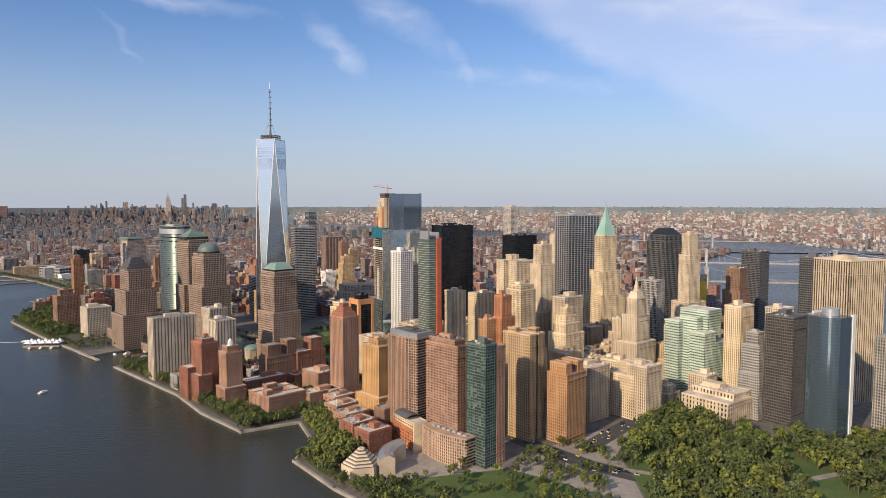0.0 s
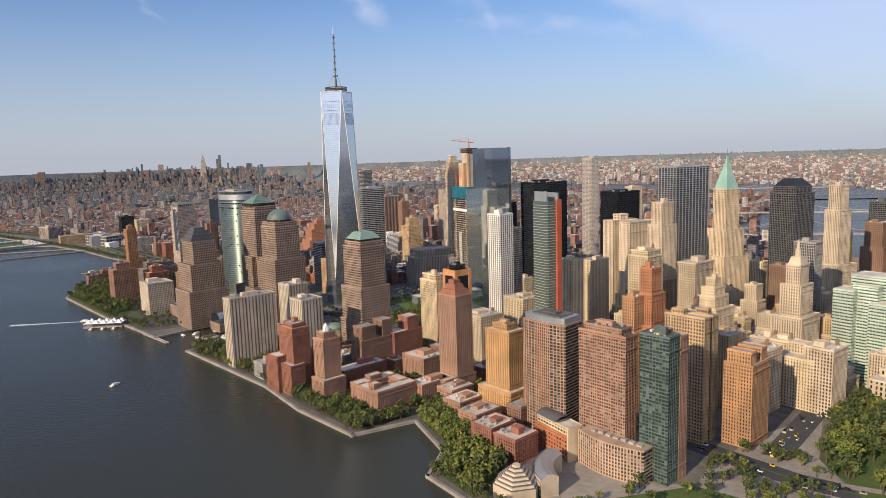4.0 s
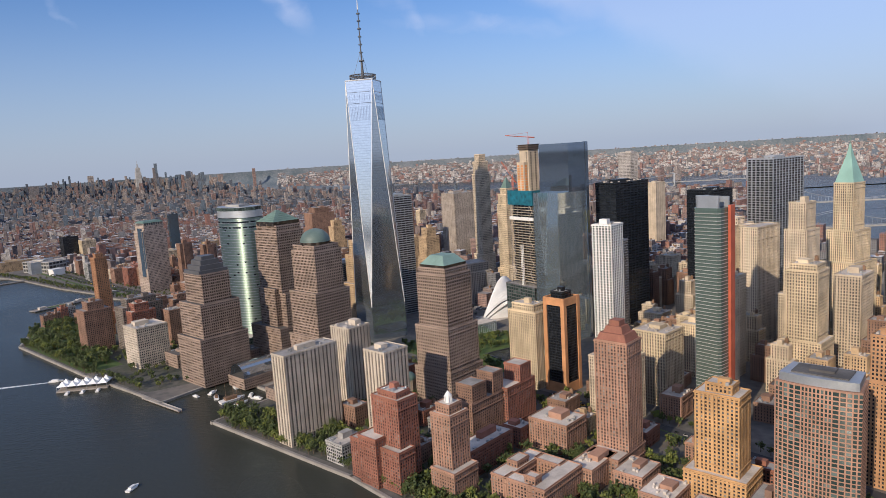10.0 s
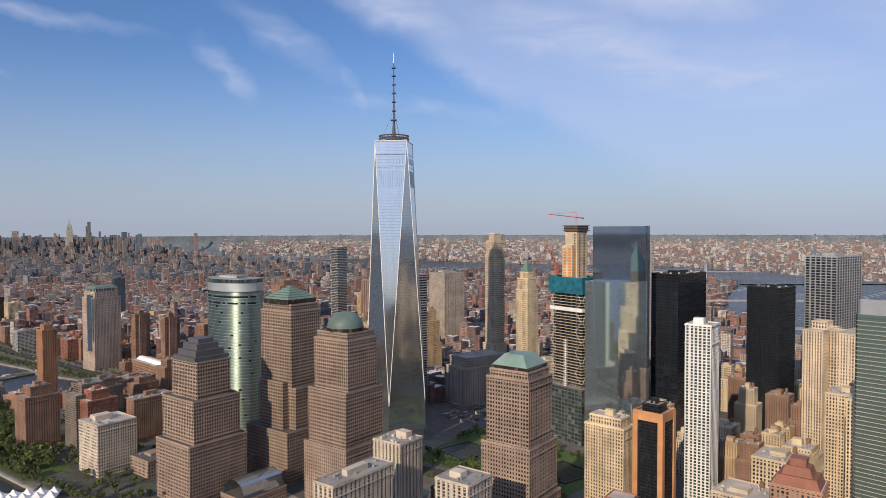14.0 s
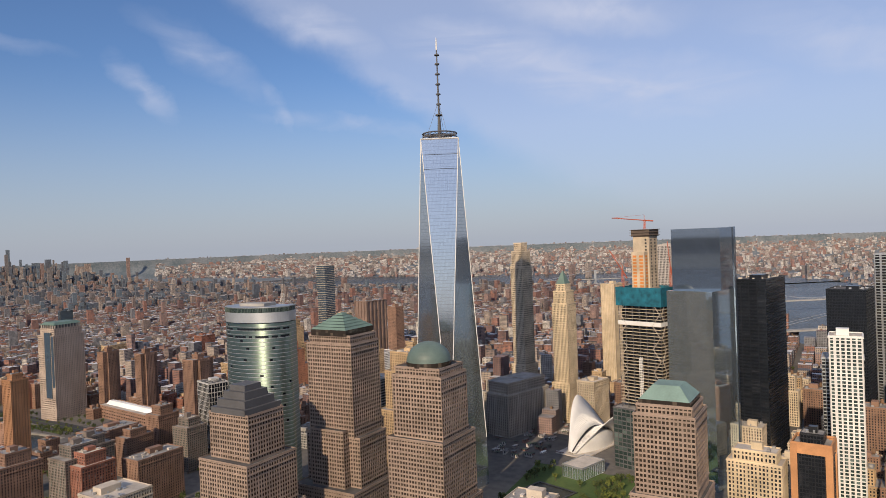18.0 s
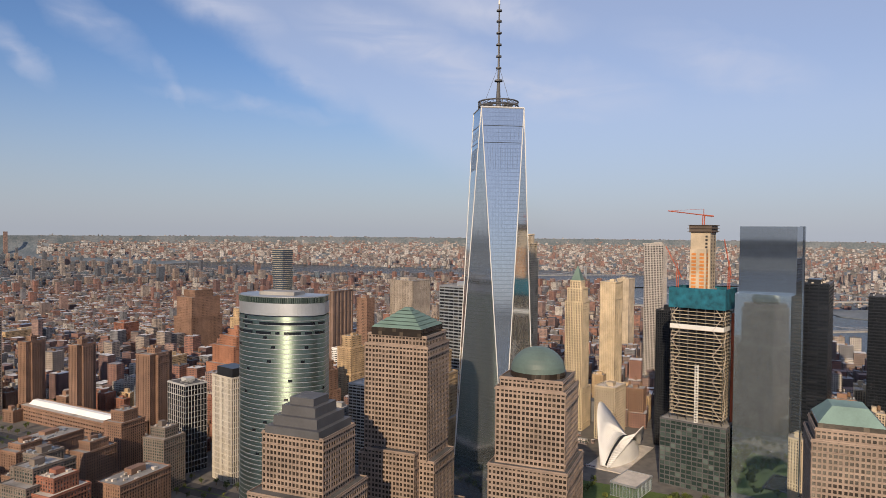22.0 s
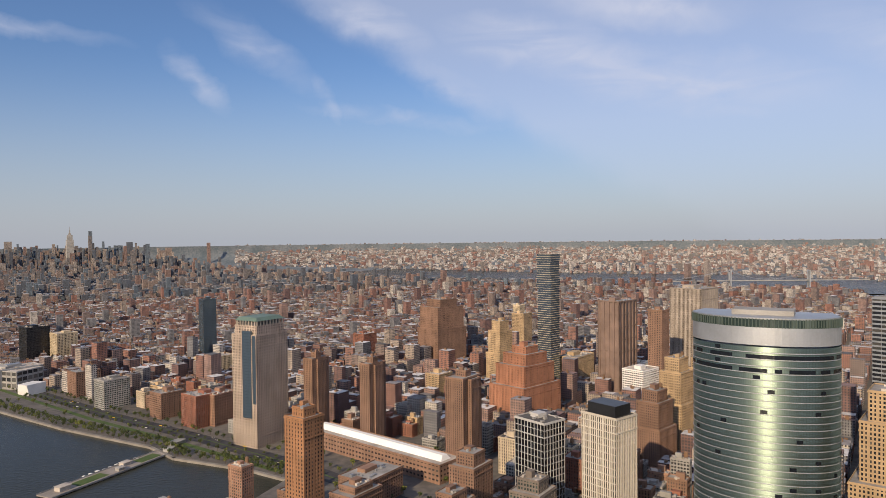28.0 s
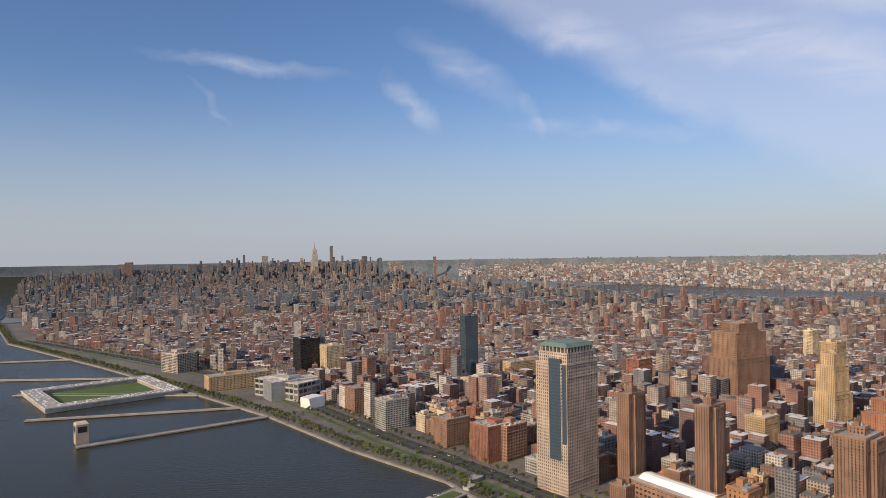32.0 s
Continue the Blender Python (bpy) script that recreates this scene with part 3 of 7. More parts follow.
def clad(top, w, d, z0, z1, st, x=0.0, y=0.0, single=True, roof=True):
    """One storeyed block: a glazed core, piers and floor bands standing proud of it, a parapet and a roof."""
    wall, pane, bay, flo, pw, bh, proud = st[:7]
    s = Shape().box(-w / 2 + proud, w / 2 - proud, -d / 2 + proud, d / 2 - proud, z0, z1 - 0.3, 0, bay, flo)
    part("window_core", s.mesh("window_core", pane), top, at=(x, y, 0), label="glazed storeys behind the piers")
    nf = max(1, round((z1 - z0) / flo))
    fh = (z1 - z0) / nf
    if bh > 0:
        rm = ring_mesh(w - 0.16, d - 0.16, 0, bh * fh, proud, wall, "floor_band")
        if single:
            for k in range(nf):
                part("floor_band", rm, top, at=(x, y, z0 + k * fh))
        else:
            q = Shape()
            vv = np.array([v.co[:] for v in rm.vertices]) / K
            ff = [tuple(p.vertices) for p in rm.polygons]
            for k in range(nf):
                q.add(vv + (0, 0, z0 + k * fh), ff)
            part("spandrel_frame", q.mesh("spandrel_frame", wall), top, at=(x, y, 0), kind="stuff")
    if pw > 0:
        q = Shape()
        beat = 3 + int(abs(w * 7 + d * 3)) % 3
        for face in range(4):
            ln, off = (w, d) if face % 2 == 0 else (d, w)
            nb = max(2, round(ln / bay))
            for k in range(nb + 1):
                u = -ln / 2 + pw / 2 + k * (ln - pw) / nb
                pq = pw * (1.5 if nb > 5 and 0 < k < nb and k % beat == 0 else 1.0)
                c = {0: (u, -off / 2 + proud / 2), 1: (off / 2 - proud / 2, u), 2: (u, off / 2 - proud / 2), 3: (-off / 2 + proud / 2, u)}[face]
                ex, ey = (pq / 2, proud / 2) if face % 2 == 0 else (proud / 2, pq / 2)
                q.box(c[0] - ex, c[0] + ex, c[1] - ey, c[1] + ey, z0, z1, top=False)
        if bay < 6 and z1 - z0 > 25:
            for u in (0.1, 0.82 if z1 - z0 < 60 else 0.9):
                zc = z0 + round(u * nf) * fh
                for face in range(4):
                    ln, off = (w + 0.5, d + 0.5) if face % 2 == 0 else (d + 0.5, w + 0.5)
                    a, b = (ln / 2, 0.3) if face % 2 == 0 else (0.3, ln / 2)
                    cx, cy = ((0, -off / 2), (off / 2, 0), (0, off / 2), (-off / 2, 0))[face]
                    q.box(cx - a, cx + a, cy - b, cy + b, zc, zc + 0.9, bottom=True)
        part("facade_frame", q.mesh("facade_frame", wall), top, at=(x, y, 0), kind="stuff")
    pm = Shape()
    for a, b, t0, c0, c1 in ((w, d, 0.5, z1 - 0.5, z1 + 1.1), (w + 1.1, d + 1.1, 0.56, z1 - 0.9, z1 - 0.1)):
        o, i = rect(a, b), rect(a - 2 * t0, b - 2 * t0)
        vs = [(px, py, pz) for pz in (c0, c1) for pts in (o, i) for px, py in pts]
        pm.add(vs, [f for k in range(4) for f in ((k, (k + 1) % 4, 8 + (k + 1) % 4, 8 + k), (8 + k, 8 + (k + 1) % 4, 12 + (k + 1) % 4, 12 + k), (12 + k, 12 + (k + 1) % 4, 4 + (k + 1) % 4, 4 + k), (4 + k, 4 + (k + 1) % 4, (k + 1) % 4, k))])
    part("parapet", pm.mesh("parapet", wall), top, at=(x, y, 0))
    if roof:
        return part("roof", Shape().box(-w / 2 + 0.45, w / 2 - 0.45, -d / 2 + 0.45, d / 2 - 0.45, z1 - 0.3, z1 + 0.1).mesh("roof", st[7] if len(st) > 7 else ROOF), top, at=(x, y, 0))


def tower(name, x, y, w, d, h, th, st, label, cat="building", tiers=None, single=True, tank=0.0, seed=0, plant=True, group=""):
    """tiers: (share of w, share of d, z from, z to, x, y) for each block from the ground up."""
    rng = random.Random(seed * 77 + int(x * 3 + y))
    u = max(0, min(1, (-1010 * x + 1209 * y) / (1010 ** 2 + 1209 ** 2)))
    single = single and math.hypot(x + 1010 * u, y - 1209 * u) < 720
    top = thing(name, x, y, 2.5, th, label, cat, group)
    for a, b, z0, z1, ox, oy in (tiers or [(1, 1, 0, h, 0, 0)]):
        lid = clad(top, w * a, d * b, z0, z1, st, ox * w, oy * d, single)
    if plant:
        a, b, z0, z1, ox, oy = (tiers or [(1, 1, 0, h, 0, 0)])[-1]
        if ox == 0 and oy == 0:
            rooftop(lid, w * a, d * b, z1 + 0.1, rng, st[0], tank)
    return top

# ---- land and water ----
def flat(name, pts, z, mat, skirt=0.0, label="", cat="ground", kind="structure"):
    s = Shape()
    if skirt:
        s.prism(pts, z - skirt, z)
    else:
        s.add([(x, y, z) for x, y in pts], [tuple(range(len(pts)))])
    me = s.mesh(name, mat)
    bm = bmesh.new()
    bm.from_mesh(me)
    bmesh.ops.triangulate(bm, faces=[f for f in bm.faces if len(f.verts) > 4])
    bm.to_mesh(me)
    bm.free()
    return tagged(new(name, me), label, cat, kind=kind)


def polar(name, r0, r1, rings, z, mat, label):
    v, f, n = [], [], 144
    rs = [r0 * (r1 / r0) ** (k / rings) for k in range(rings + 1)]
    for r in rs:
        v += [(CEN.x + r * math.cos(2 * math.pi * k / n), CEN.y + r * math.sin(2 * math.pi * k / n), z) for k in range(n)]
    for i in range(rings):
        f += [(i * n + k, (i + 1) * n + k, (i + 1) * n + (k + 1) % n, i * n + (k + 1) % n) for k in range(n)]
    return tagged(new(name, mesh(name, squeeze(v), f, mat)), label, "ground", kind="structure")


# horizon sheet and far bank share the colour with haze painted in
polar("ground", 1500, 33000, 60, -1.2, HAZED_LAND, "low built-up land, haze tinted into its colour, reaching to the horizon")
water_disc = [(CEN.x + 4450 * math.cos(a), CEN.y + 4450 * math.sin(a)) for a in np.linspace(0, 2 * math.pi, 96, endpoint=False)]
flat("water", water_disc, 0.0, WATER, label="grey-brown river and harbour water", cat="water")

SHORE = [(-3350, 3900), (-2764, 3279), (-2130, 2840), (-1704, 2525), (-1485, 2357), (-1284, 2168), (-1130, 2045), (-1088, 1988), (-989, 1924),
         (-940, 1878), (-985, 1800), (-1098, 1700), (-1046, 1557), (-834, 1351), (-720, 1252), (-668, 1204), (-600, 1292), (-518, 1203), (-580, 1125),
         (-402, 958), (-335, 874), (-258, 801), (-195, 838), (-161, 764), (-172, 710), (-115, 639), (-20, 545), (130, 450), (400, 420), (646, 528),
         (742, 719), (728, 833), (700, 1300), (690, 1700), (690, 2109), (845, 2719), (1150, 3250), (1535, 3782), (1100, 4250), (-300, 4700), (-2200, 4300)]
flat("land", SHORE, 2.5, CITY, 4.0, "dark streets and lots of the island", "ground")
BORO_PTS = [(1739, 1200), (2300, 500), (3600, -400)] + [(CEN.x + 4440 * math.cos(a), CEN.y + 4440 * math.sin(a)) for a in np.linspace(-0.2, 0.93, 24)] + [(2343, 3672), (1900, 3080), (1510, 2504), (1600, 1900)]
flat("far_bank", BORO_PTS, 2.5, HAZED_LAND, 4.0, "built-up bank across the east river", "ground")


def strip(name, left, right, z, mat, label):
    v, f = [], []
    for a, b in zip(left, right):
        v += [(*a, z), (*b, z)]
    m = len(left)
    w = []
    for i in range(m - 1):
        for k in range(9):
            q = k / 8
            w += [tuple(Vector(v[2 * i]).lerp(Vector(v[2 * i + 2]), q)), tuple(Vector(v[2 * i + 1]).lerp(Vector(v[2 * i + 3]), q))]
    f = [(2 * k, 2 * k + 1, 2 * k + 3, 2 * k + 2) for k in range(len(w) // 2 - 1)]
    return tagged(new(name, mesh(name, squeeze(w), f, mat)), label, "water", kind="structure")


RIVER_W = [(1535, 3782), (1000, 4500), (428, 5193), (-300, 5650), (-760, 6900)]
RIVER_E = [(2343, 3672), (2250, 4550), (2000, 5300), (850, 6000), (-230, 7250)]
strip("river_upper", RIVER_W, RIVER_E, 4.0, WATER, "blue-grey upper reach of the east river")
strip("river_hudson", [(-3350, 3900), (-4107, 4955), (-6000, 7500), (-9000, 12000)], [(-5200, 3300), (-5500, 4300), (-7300, 7000), (-10500, 11500)], 2.0, WATER, "pale upper reach of the hudson")

# paved embankment along the river, and the stone edge in front of it
WALLPTS = SHORE[11:16] + SHORE[16:28]


def edge(pts, w, z, mat, name, label):
    s = Shape()
    for a, b in zip(pts, pts[1:]):
        a, b = Vector((*a, 0)), Vector((*b, 0))
        d = (b - a).normalized()
        nrm = Vector((-d.y, d.x, 0))
        p = [a - d * w * 0.5 + nrm * 0.3, b + d * w * 0.5 + nrm * 0.3, b + d * w * 0.5 - nrm * w, a - d * w * 0.5 - nrm * w]
        s.prism([(q.x, q.y) for q in p][::-1], z - 3.2, z)
    return tagged(new(name, s.mesh(name, mat)), label, "seawall", kind="structure")


S2 = [(x, y) for x, y in SHORE[10:29]]
edge(S2[::-1], 3.0, 3.2, STONE, "seawall", "pale granite seawall edge of the esplanade")
edge(SHORE[0:10][::-1], 4.0, 3.0, STONE, "bulkhead", "weathered stone bulkhead along the river road")

# the wide river road with its lanes
def road(pts, w, z=2.62, name="road", mat=ASPH, label="asphalt road"):
    s = Shape()
    for a, b in zip(pts, pts[1:]):
        a, b = Vector((*a, 0)), Vector((*b, 0))
        d = (b - a).normalized()
        nn = Vector((-d.y, d.x, 0)) * w / 2
        s.add([(*(a + nn)[:2], z), (*(a - nn)[:2], z), (*(b - nn)[:2], z), (*(b + nn)[:2], z)], [(0, 1, 2, 3)])
    return tagged(new(name, s.mesh(name, mat)), label, "road", kind="structure")


WEST = [(-2730, 3345), (-2135, 2985), (-1604, 2643), (-1461, 2480), (-1238, 2237), (-1091, 2096), (-930, 1930), (-740, 1690), (-560, 1480), (-330, 1300), (-90, 1010), (70, 790), (150, 700), (240, 640)]
road(WEST, 27, label="wide riverside highway")
road([(x - 20, y - 20) for x, y in WEST[:7]], 9, 2.58, "verge", GRASS, "planted strip beside the highway")
road(WEST, 2.0, 2.66, "median", GRASS, "grassy middle strip of the highway")
road([(150, 745), (235, 850), (300, 905), (420, 850)], 24, 2.6, "road", ASPH, "street round the waterfront park")


# ---- the tall glass tower ----
def glass_spire():
    top = thing("skyscraper", -394, 1459, 2.5, 30, "tall tapering glass tower with eight triangular faces and a mast", "skyscraper")
    b, q, z0, z1 = 30.0, 31.0, 57.0, 414.5
    base = [(-b, -b), (b, -b), (b, b), (-b, b)]
    tip = [(0, -q), (q, 0), (0, q), (-q, 0)]

    def face(p):
        a, c, e = [Vector(x) for x in p]
        wide = (c - a).length / 1.55
        m = (a + c) / 2
        hz = abs(e.z - m.z) / 4.0
        up = e.z > m.z
        uv = [(0, 0 if up else hz), (wide, 0 if up else hz), (wide / 2, hz if up else 0)]
        return uv

    for k in range(4):
        j = (k + 1) % 4
        f1 = [(*base[k], z0), (*base[j], z0), (*tip[k], z1)]
        f2 = [(*tip[j], z1), (*tip[k], z1), (*base[j], z0)]
        for f in (f1, f2):
            me = Shape().add(f, [(0, 1, 2)], 0, [face(f)]).mesh("glass_face", WTCGLASS)
            part("glass_face", me, top, "mirror-glazed triangular face with fine floor lines")
    e = Shape()
    for k in range(4):
        for p in (tip[k], tip[k - 1]):
            e.bar((*base[k], z0), (*p, z1), 0.55)
        e.bar((*tip[k], z1), (*tip[(k + 1) % 4], z1), 0.9)
    part("edge_trim", e.mesh("edge_trim", WHITE), top, "bright steel edge lines")
    part("podium", Shape().prism([(x * 1.02, y * 1.02) for x, y in base], 0, z0, 0, False, base, 1.6, 8).mesh("podium", SILVERGLASS), top, "glass-finned podium")
    part("roof", Shape().prism(tip, z1 - 0.6, z1 - 0.2).mesh("roof", GREY), top)
    # plant levels just below the roof, louvred and paler
    lv = Shape()
    for k in range(4):
        j = (k + 1) % 4
        cor = Vector((*base[j], z0))
        a, c = Vector((*tip[k], z1)), Vector((*tip[j], z1))
        out = Vector((base[j][0], base[j][1], 12)).normalized() * 0.25
        for zz, hh, cnt in ((352, 22, 13), (383, 9, 9)):
            for m in range(cnt):
                u = 0.10 + 0.8 * m / (cnt - 1)
                p, q = (cor.lerp(a.lerp(c, u), (z - z0) / (z1 - z0)) + out for z in (zz, zz + hh))
                lv.bar(p, q, 0.2)
        for zz in (379, 396):
            s = (zz - z0) / (z1 - z0)
            lv.bar(cor.lerp(a, s) + out, cor.lerp(c, s) + out, 0.3)
    part("louvres", lv.mesh("louvres", WTCGLASS), top, "tall louvres of the plant levels", kind="stuff")
    rg = Shape()
    for r, z, t in ((20.5, 419, 0.8), (20.5, 423.5, 0.8), (15.5, 421, 0.6)):
        pts = [(r * math.cos(a), r * math.sin(a), z) for a in np.linspace(0, 2 * math.pi, 33)]
        for a, c in zip(pts, pts[1:]):
            rg.bar(a, c, t)
    for a in np.linspace(0, 2 * math.pi, 24, endpoint=False):
        rg.bar((20.5 * math.cos(a), 20.5 * math.sin(a), 415), (20.5 * math.cos(a), 20.5 * math.sin(a), 424), 0.35)
        rg.bar((20.5 * math.cos(a), 20.5 * math.sin(a), 423), (6 * math.cos(a), 6 * math.sin(a), 421), 0.3)
    part("ring_platform", rg.mesh("ring_platform", ZINC), top, "round lattice platform at the mast's foot")
    ms = Shape().cyl(0, 0, 414, 445, 3.0, 1.6, 10).cyl(0, 0, 445, 524, 1.2, 0.7, 8).cyl(0, 0, 524, 538.5, 1.1, 0.5, 8, 1)
    for z in (445, 458, 470, 482, 494, 506, 517):
        ms.cyl(0, 0, z, z + 1.6, 3.0 if z > 445 else 4.4, 2.8 if z > 445 else 4.2, 10)
    for a in range(3):
        c, s = math.cos(a * 2.1 + 0.4), math.sin(a * 2.1 + 0.4)
        ms.bar((17 * c, 17 * s, 417), (0, 0, 462), 0.22)
    part("mast", ms.mesh("mast", [ZINC, WHITE]), top, "slender dark mast with collars and stay cables")


glass_spire()

# ---- four granite office towers by the cove ----
S_GRAN = (GRANITE, PANEB, 3.1, 3.9, 1.25, 0.45, 0.5, ROOFD)


def granite_tower(x, y, w, th, h, cap, label, tiers):
    top = thing("office_tower", x, y, 2.5, th, label, "office tower", "granite office towers")
    for a, b, z0, z1, ox, oy in tiers:
        clad(top, w * a, w * b, z0, z1, S_GRAN if z0 < 60 else (GRANITE, PANEB, 3.1, 3.9, 0.9, 0.38, 0.5, ROOFD), ox * w, oy * w)
    z = tiers[-1][3]
    r = w * (tiers[-1][0] + tiers[-1][1]) * 0.25
    if cap == "mastaba":
        part("cap_storey", Shape().prism(rect(r * 1.9, r * 1.9), z, z + 4).mesh("cap_storey", PANEB), top)
        part("copper_roof", Shape().prism(rect(r * 1.86, r * 1.86), z + 4, z + 14, 0, True, rect(r * 1.0, r * 1.0)).mesh("copper_roof", COPPER3), top, "pale green copper roof with a flat top")
    if cap == "pyramid":
        part("cap_storey", Shape().prism(rect(r * 1.9, r * 1.9), z, z + 6).mesh("cap_storey", PANEB), top)
        q = Shape()
        for k in range(6):
            u0, u1 = 1.9 - k * 0.3, 1.9 - (k + 1) * 0.3
            q.prism(rect(r * u0, r * u0), z + 6 + k * 2.5, z + 6 + (k + 1) * 2.5 - 0.4, 0, True, rect(r * (u1 + 0.12), r * (u1 + 0.12)))
        part("copper_roof", q.mesh("copper_roof", COPPER), top, "stepped green copper pyramid")
    if cap == "dome":
        part("cap_storey", Shape().cyl(0, 0, z, z + 4, r * 0.94, r * 0.94, 40).mesh("cap_storey", PANEB), top)
        q, n = Shape(), 40
        for k in range(8):
            a0, a1 = k / 8 * math.pi / 2, (k + 1) / 8 * math.pi / 2
            ra, rb = r * 0.92 * math.cos(a0), max(0.3, r * 0.92 * math.cos(a1))
            za, zb = z + 4 + 17 * math.sin(a0), z + 4 + 17 * math.sin(a1)
            c = [(math.cos(t), math.sin(t)) for t in np.linspace(0, 2 * math.pi, n, endpoint=False)]
            q.prism([(ra * u, ra * v) for u, v in c], za, zb, 0, k == 7, [(rb * u, rb * v) for u, v in c])
        part("copper_dome", q.mesh("copper_dome", COPPER4, True), top, "low green copper dome")
    if cap == "ziggurat":
        q = Shape()
        for k, (u, hh) in enumerate(((1.9, 5), (1.55, 6.5), (1.2, 6.5), (0.85, 5))):
            q.prism(rect(r * u, r * u), z, z + hh, 0, True, rect(r * (u - 0.015), r * (u - 0.015)))
            z += hh
        part("stepped_roof", q.mesh("stepped_roof", ZINC), top, "dark stepped metal roof")
    return top


granite_tower(-297, 1138, 46, 45, 177, "mastaba", "rose granite office tower with a flat-topped copper roof", [(1.25, 1.25, 0, 46, 0, 0), (1.14, 1.14, 46, 96, 0, 0), (0.96, 1.0, 96, 157, 0, 0), (0.86, 0.9, 157, 164, 0, 0)])
granite_tower(-461, 1259, 50, 45, 197, "dome", "rose granite office tower with a green copper dome", [(1.28, 1.28, 0, 66, 0, 0), (1.13, 1.15, 66, 124, 0, 0), (0.88, 1.02, 124, 178, 0, 0), (0.8, 0.92, 178, 185, 0, 0)])
granite_tower(-528, 1356, 52, 45, 225, "pyramid", "tall rose granite office tower with a green stepped pyramid", [(1.45, 1.45, 0, 60, 0, 0), (1.25, 0.8, 60, 115, 0.05, 0.0), (0.82, 1.3, 60, 108, 0, 0.0), (0.86, 1.08, 108, 198, 0, 0), (0.78, 1.0, 198, 206, 0, 0)])
granite_tower(-621, 1297, 48, 45, 152, "ziggurat", "shorter granite office tower with a dark stepped roof", [(1.5, 1.35, 0, 66, 0, 0), (1.22, 1.25, 66, 112, 0, 0), (0.86, 1.02, 112, 152, 0, 0)])


# ---- curved bank headquarters ----
def bank_tower():
    top = thing("bank_tower", -614, 1464, 2.5, 50, "green-silver glass tower with a curved front and a grey crown", "skyscraper")

    def plan(k=1.0):
        arc = [(4 * k - 28 * k * math.cos(a), 43.5 * k * math.sin(a)) for a in np.linspace(1.5, -1.5, 33)]
        return arc + [(20 * k, -39 * k), (20 * k, 39 * k)]

    part("glass_body", Shape().prism(plan(), 24, 212, 0, False, None, 1.5, 4.2).mesh("glass_body", GSGLASS, True), top, "green glass walls with pale floor lines")
    m = Shape()
    for k in range(44):
        z = 26 + k * 4.24
        m.prism(plan(1.004), z, z + 0.55, 0, True)
    part("spandrel_frame", m.mesh("spandrel_frame", STEEL), top, kind="stuff")
    rng = random.Random(8)
    v, edge_pts = Shape(), plan(1.006)
    for k in range(1, 44):
        for a, b in zip(edge_pts[:32], edge_pts[1:33]):
            if rng.random() < (0.75 if k in (40, 42) else 0.035):
                z = 26.7 + k * 4.24
                v.add([(*a, z), (*b, z), (*b, z + 2.4), (*a, z + 2.4)], [(3, 2, 1, 0)])
    part("open_blinds", v.mesh("open_blinds", PANEK), top, "dark unshaded windows", kind="stuff")
    part("crown", Shape().prism(plan(1.003), 213, 224.0).mesh("crown", STEEL, False), top, "smooth pale metal crown")
    c = Shape()
    for a, b in zip(plan(1.012), plan(1.012)[1:]):
        for u in (0.0, 0.5):
            q = Vector((*a, 0)).lerp(Vector((*b, 0)), u)
            c.bar((q.x, q.y, 224), (q.x, q.y, 229.4), 0.35)
    part("crown_lattice", c.mesh("crown_lattice", GREENG), top, "upright fins round the crown", kind="stuff")
    part("crown_glazing", Shape().prism(plan(0.985), 224, 229, 0, True, None, 3, 4).mesh("crown_glazing", PANEG), top)
    part("crown_lid", Shape().prism(plan(1.0), 229, 230.0).mesh("crown_lid", STEEL), top)
    part("plant_room", Shape().box(-8, 12, -18, 18, 230.0, 233).mesh("plant_room", GREY), top)
    clad(top, 74, 100, 0, 24, (GREENG, PANEG, 3.2, 4.4, 0.3, 0.35, 0.3, ROOFL), -2, 0)


bank_tower()

# ---- glass tower with two interlocking blocks, and the dark slabs behind ----
def plaza_glass():
    top = thing("skyscraper", -95, 1378, 2.5, 29, "mirror-glass tower of two stacked sharp-edged blocks", "skyscraper")
    part("lower_block", Shape().prism([(-42, -27.6), (19, -27.6), (19, 27.6), (-42, 27.6)], 0, 226, 0, True, None, 1.6, 4.1).mesh("lower_block", LOWGLASS), top)
    part("upper_block", Shape().prism([(-18, -27.3), (19.3, -27.3), (19.3, 27.8), (-27, 27.8)], 226, 298, 0, True, None, 1.6, 4.1).mesh("upper_block", UPGLASS), top)
    part("notch", Shape().prism([(15.5, -28.4), (20.4, -28.4), (20.4, -23), (15.5, -23)], 0, 298.6, 0, True, None, 1.6, 4.1).mesh("notch", UPGLASS), top)


plaza_glass()
S_BLACK = (BLACKW, PANEK, 9.0, 4.1, 0.9, 0.5, 0.4, ROOFD)
tower("skyscraper", -1, 1404, 77, 40, 233, 34, S_BLACK, "black steel-framed office slab", "skyscraper")
tower("skyscraper", 139, 1405, 55, 45, 212, 34, (BLACKW, PANEK, 1.8, 3.9, 0.25, 0.35, 0.3, ROOFD), "matt black office slab with a flat top", "skyscraper")
tower("skyscraper", 266, 1444, 83, 46, 253, 29, (STEEL, PANE, 8.0, 4.0, 1.6, 0.28, 0.7, ROOF), "grey steel and glass bank slab with bold columns", "skyscraper")
hip = tower("skyscraper", 422, 1342, 49, 50, 212, 29, (ZINC, PANEK, 3.4, 4.0, 0.9, 0.3, 0.4, ROOFD), "dark banded tower with a peaked top", "skyscraper",
      [(1, 1, 0, 205, 0, 0), (0.86, 0.86, 205, 216, 0, 0)], plant=False)
part("hip_roof", Shape().prism(rect(42, 42), 217, 230, 0, True, rect(20, 20)).mesh("hip_roof", DARK), hip)
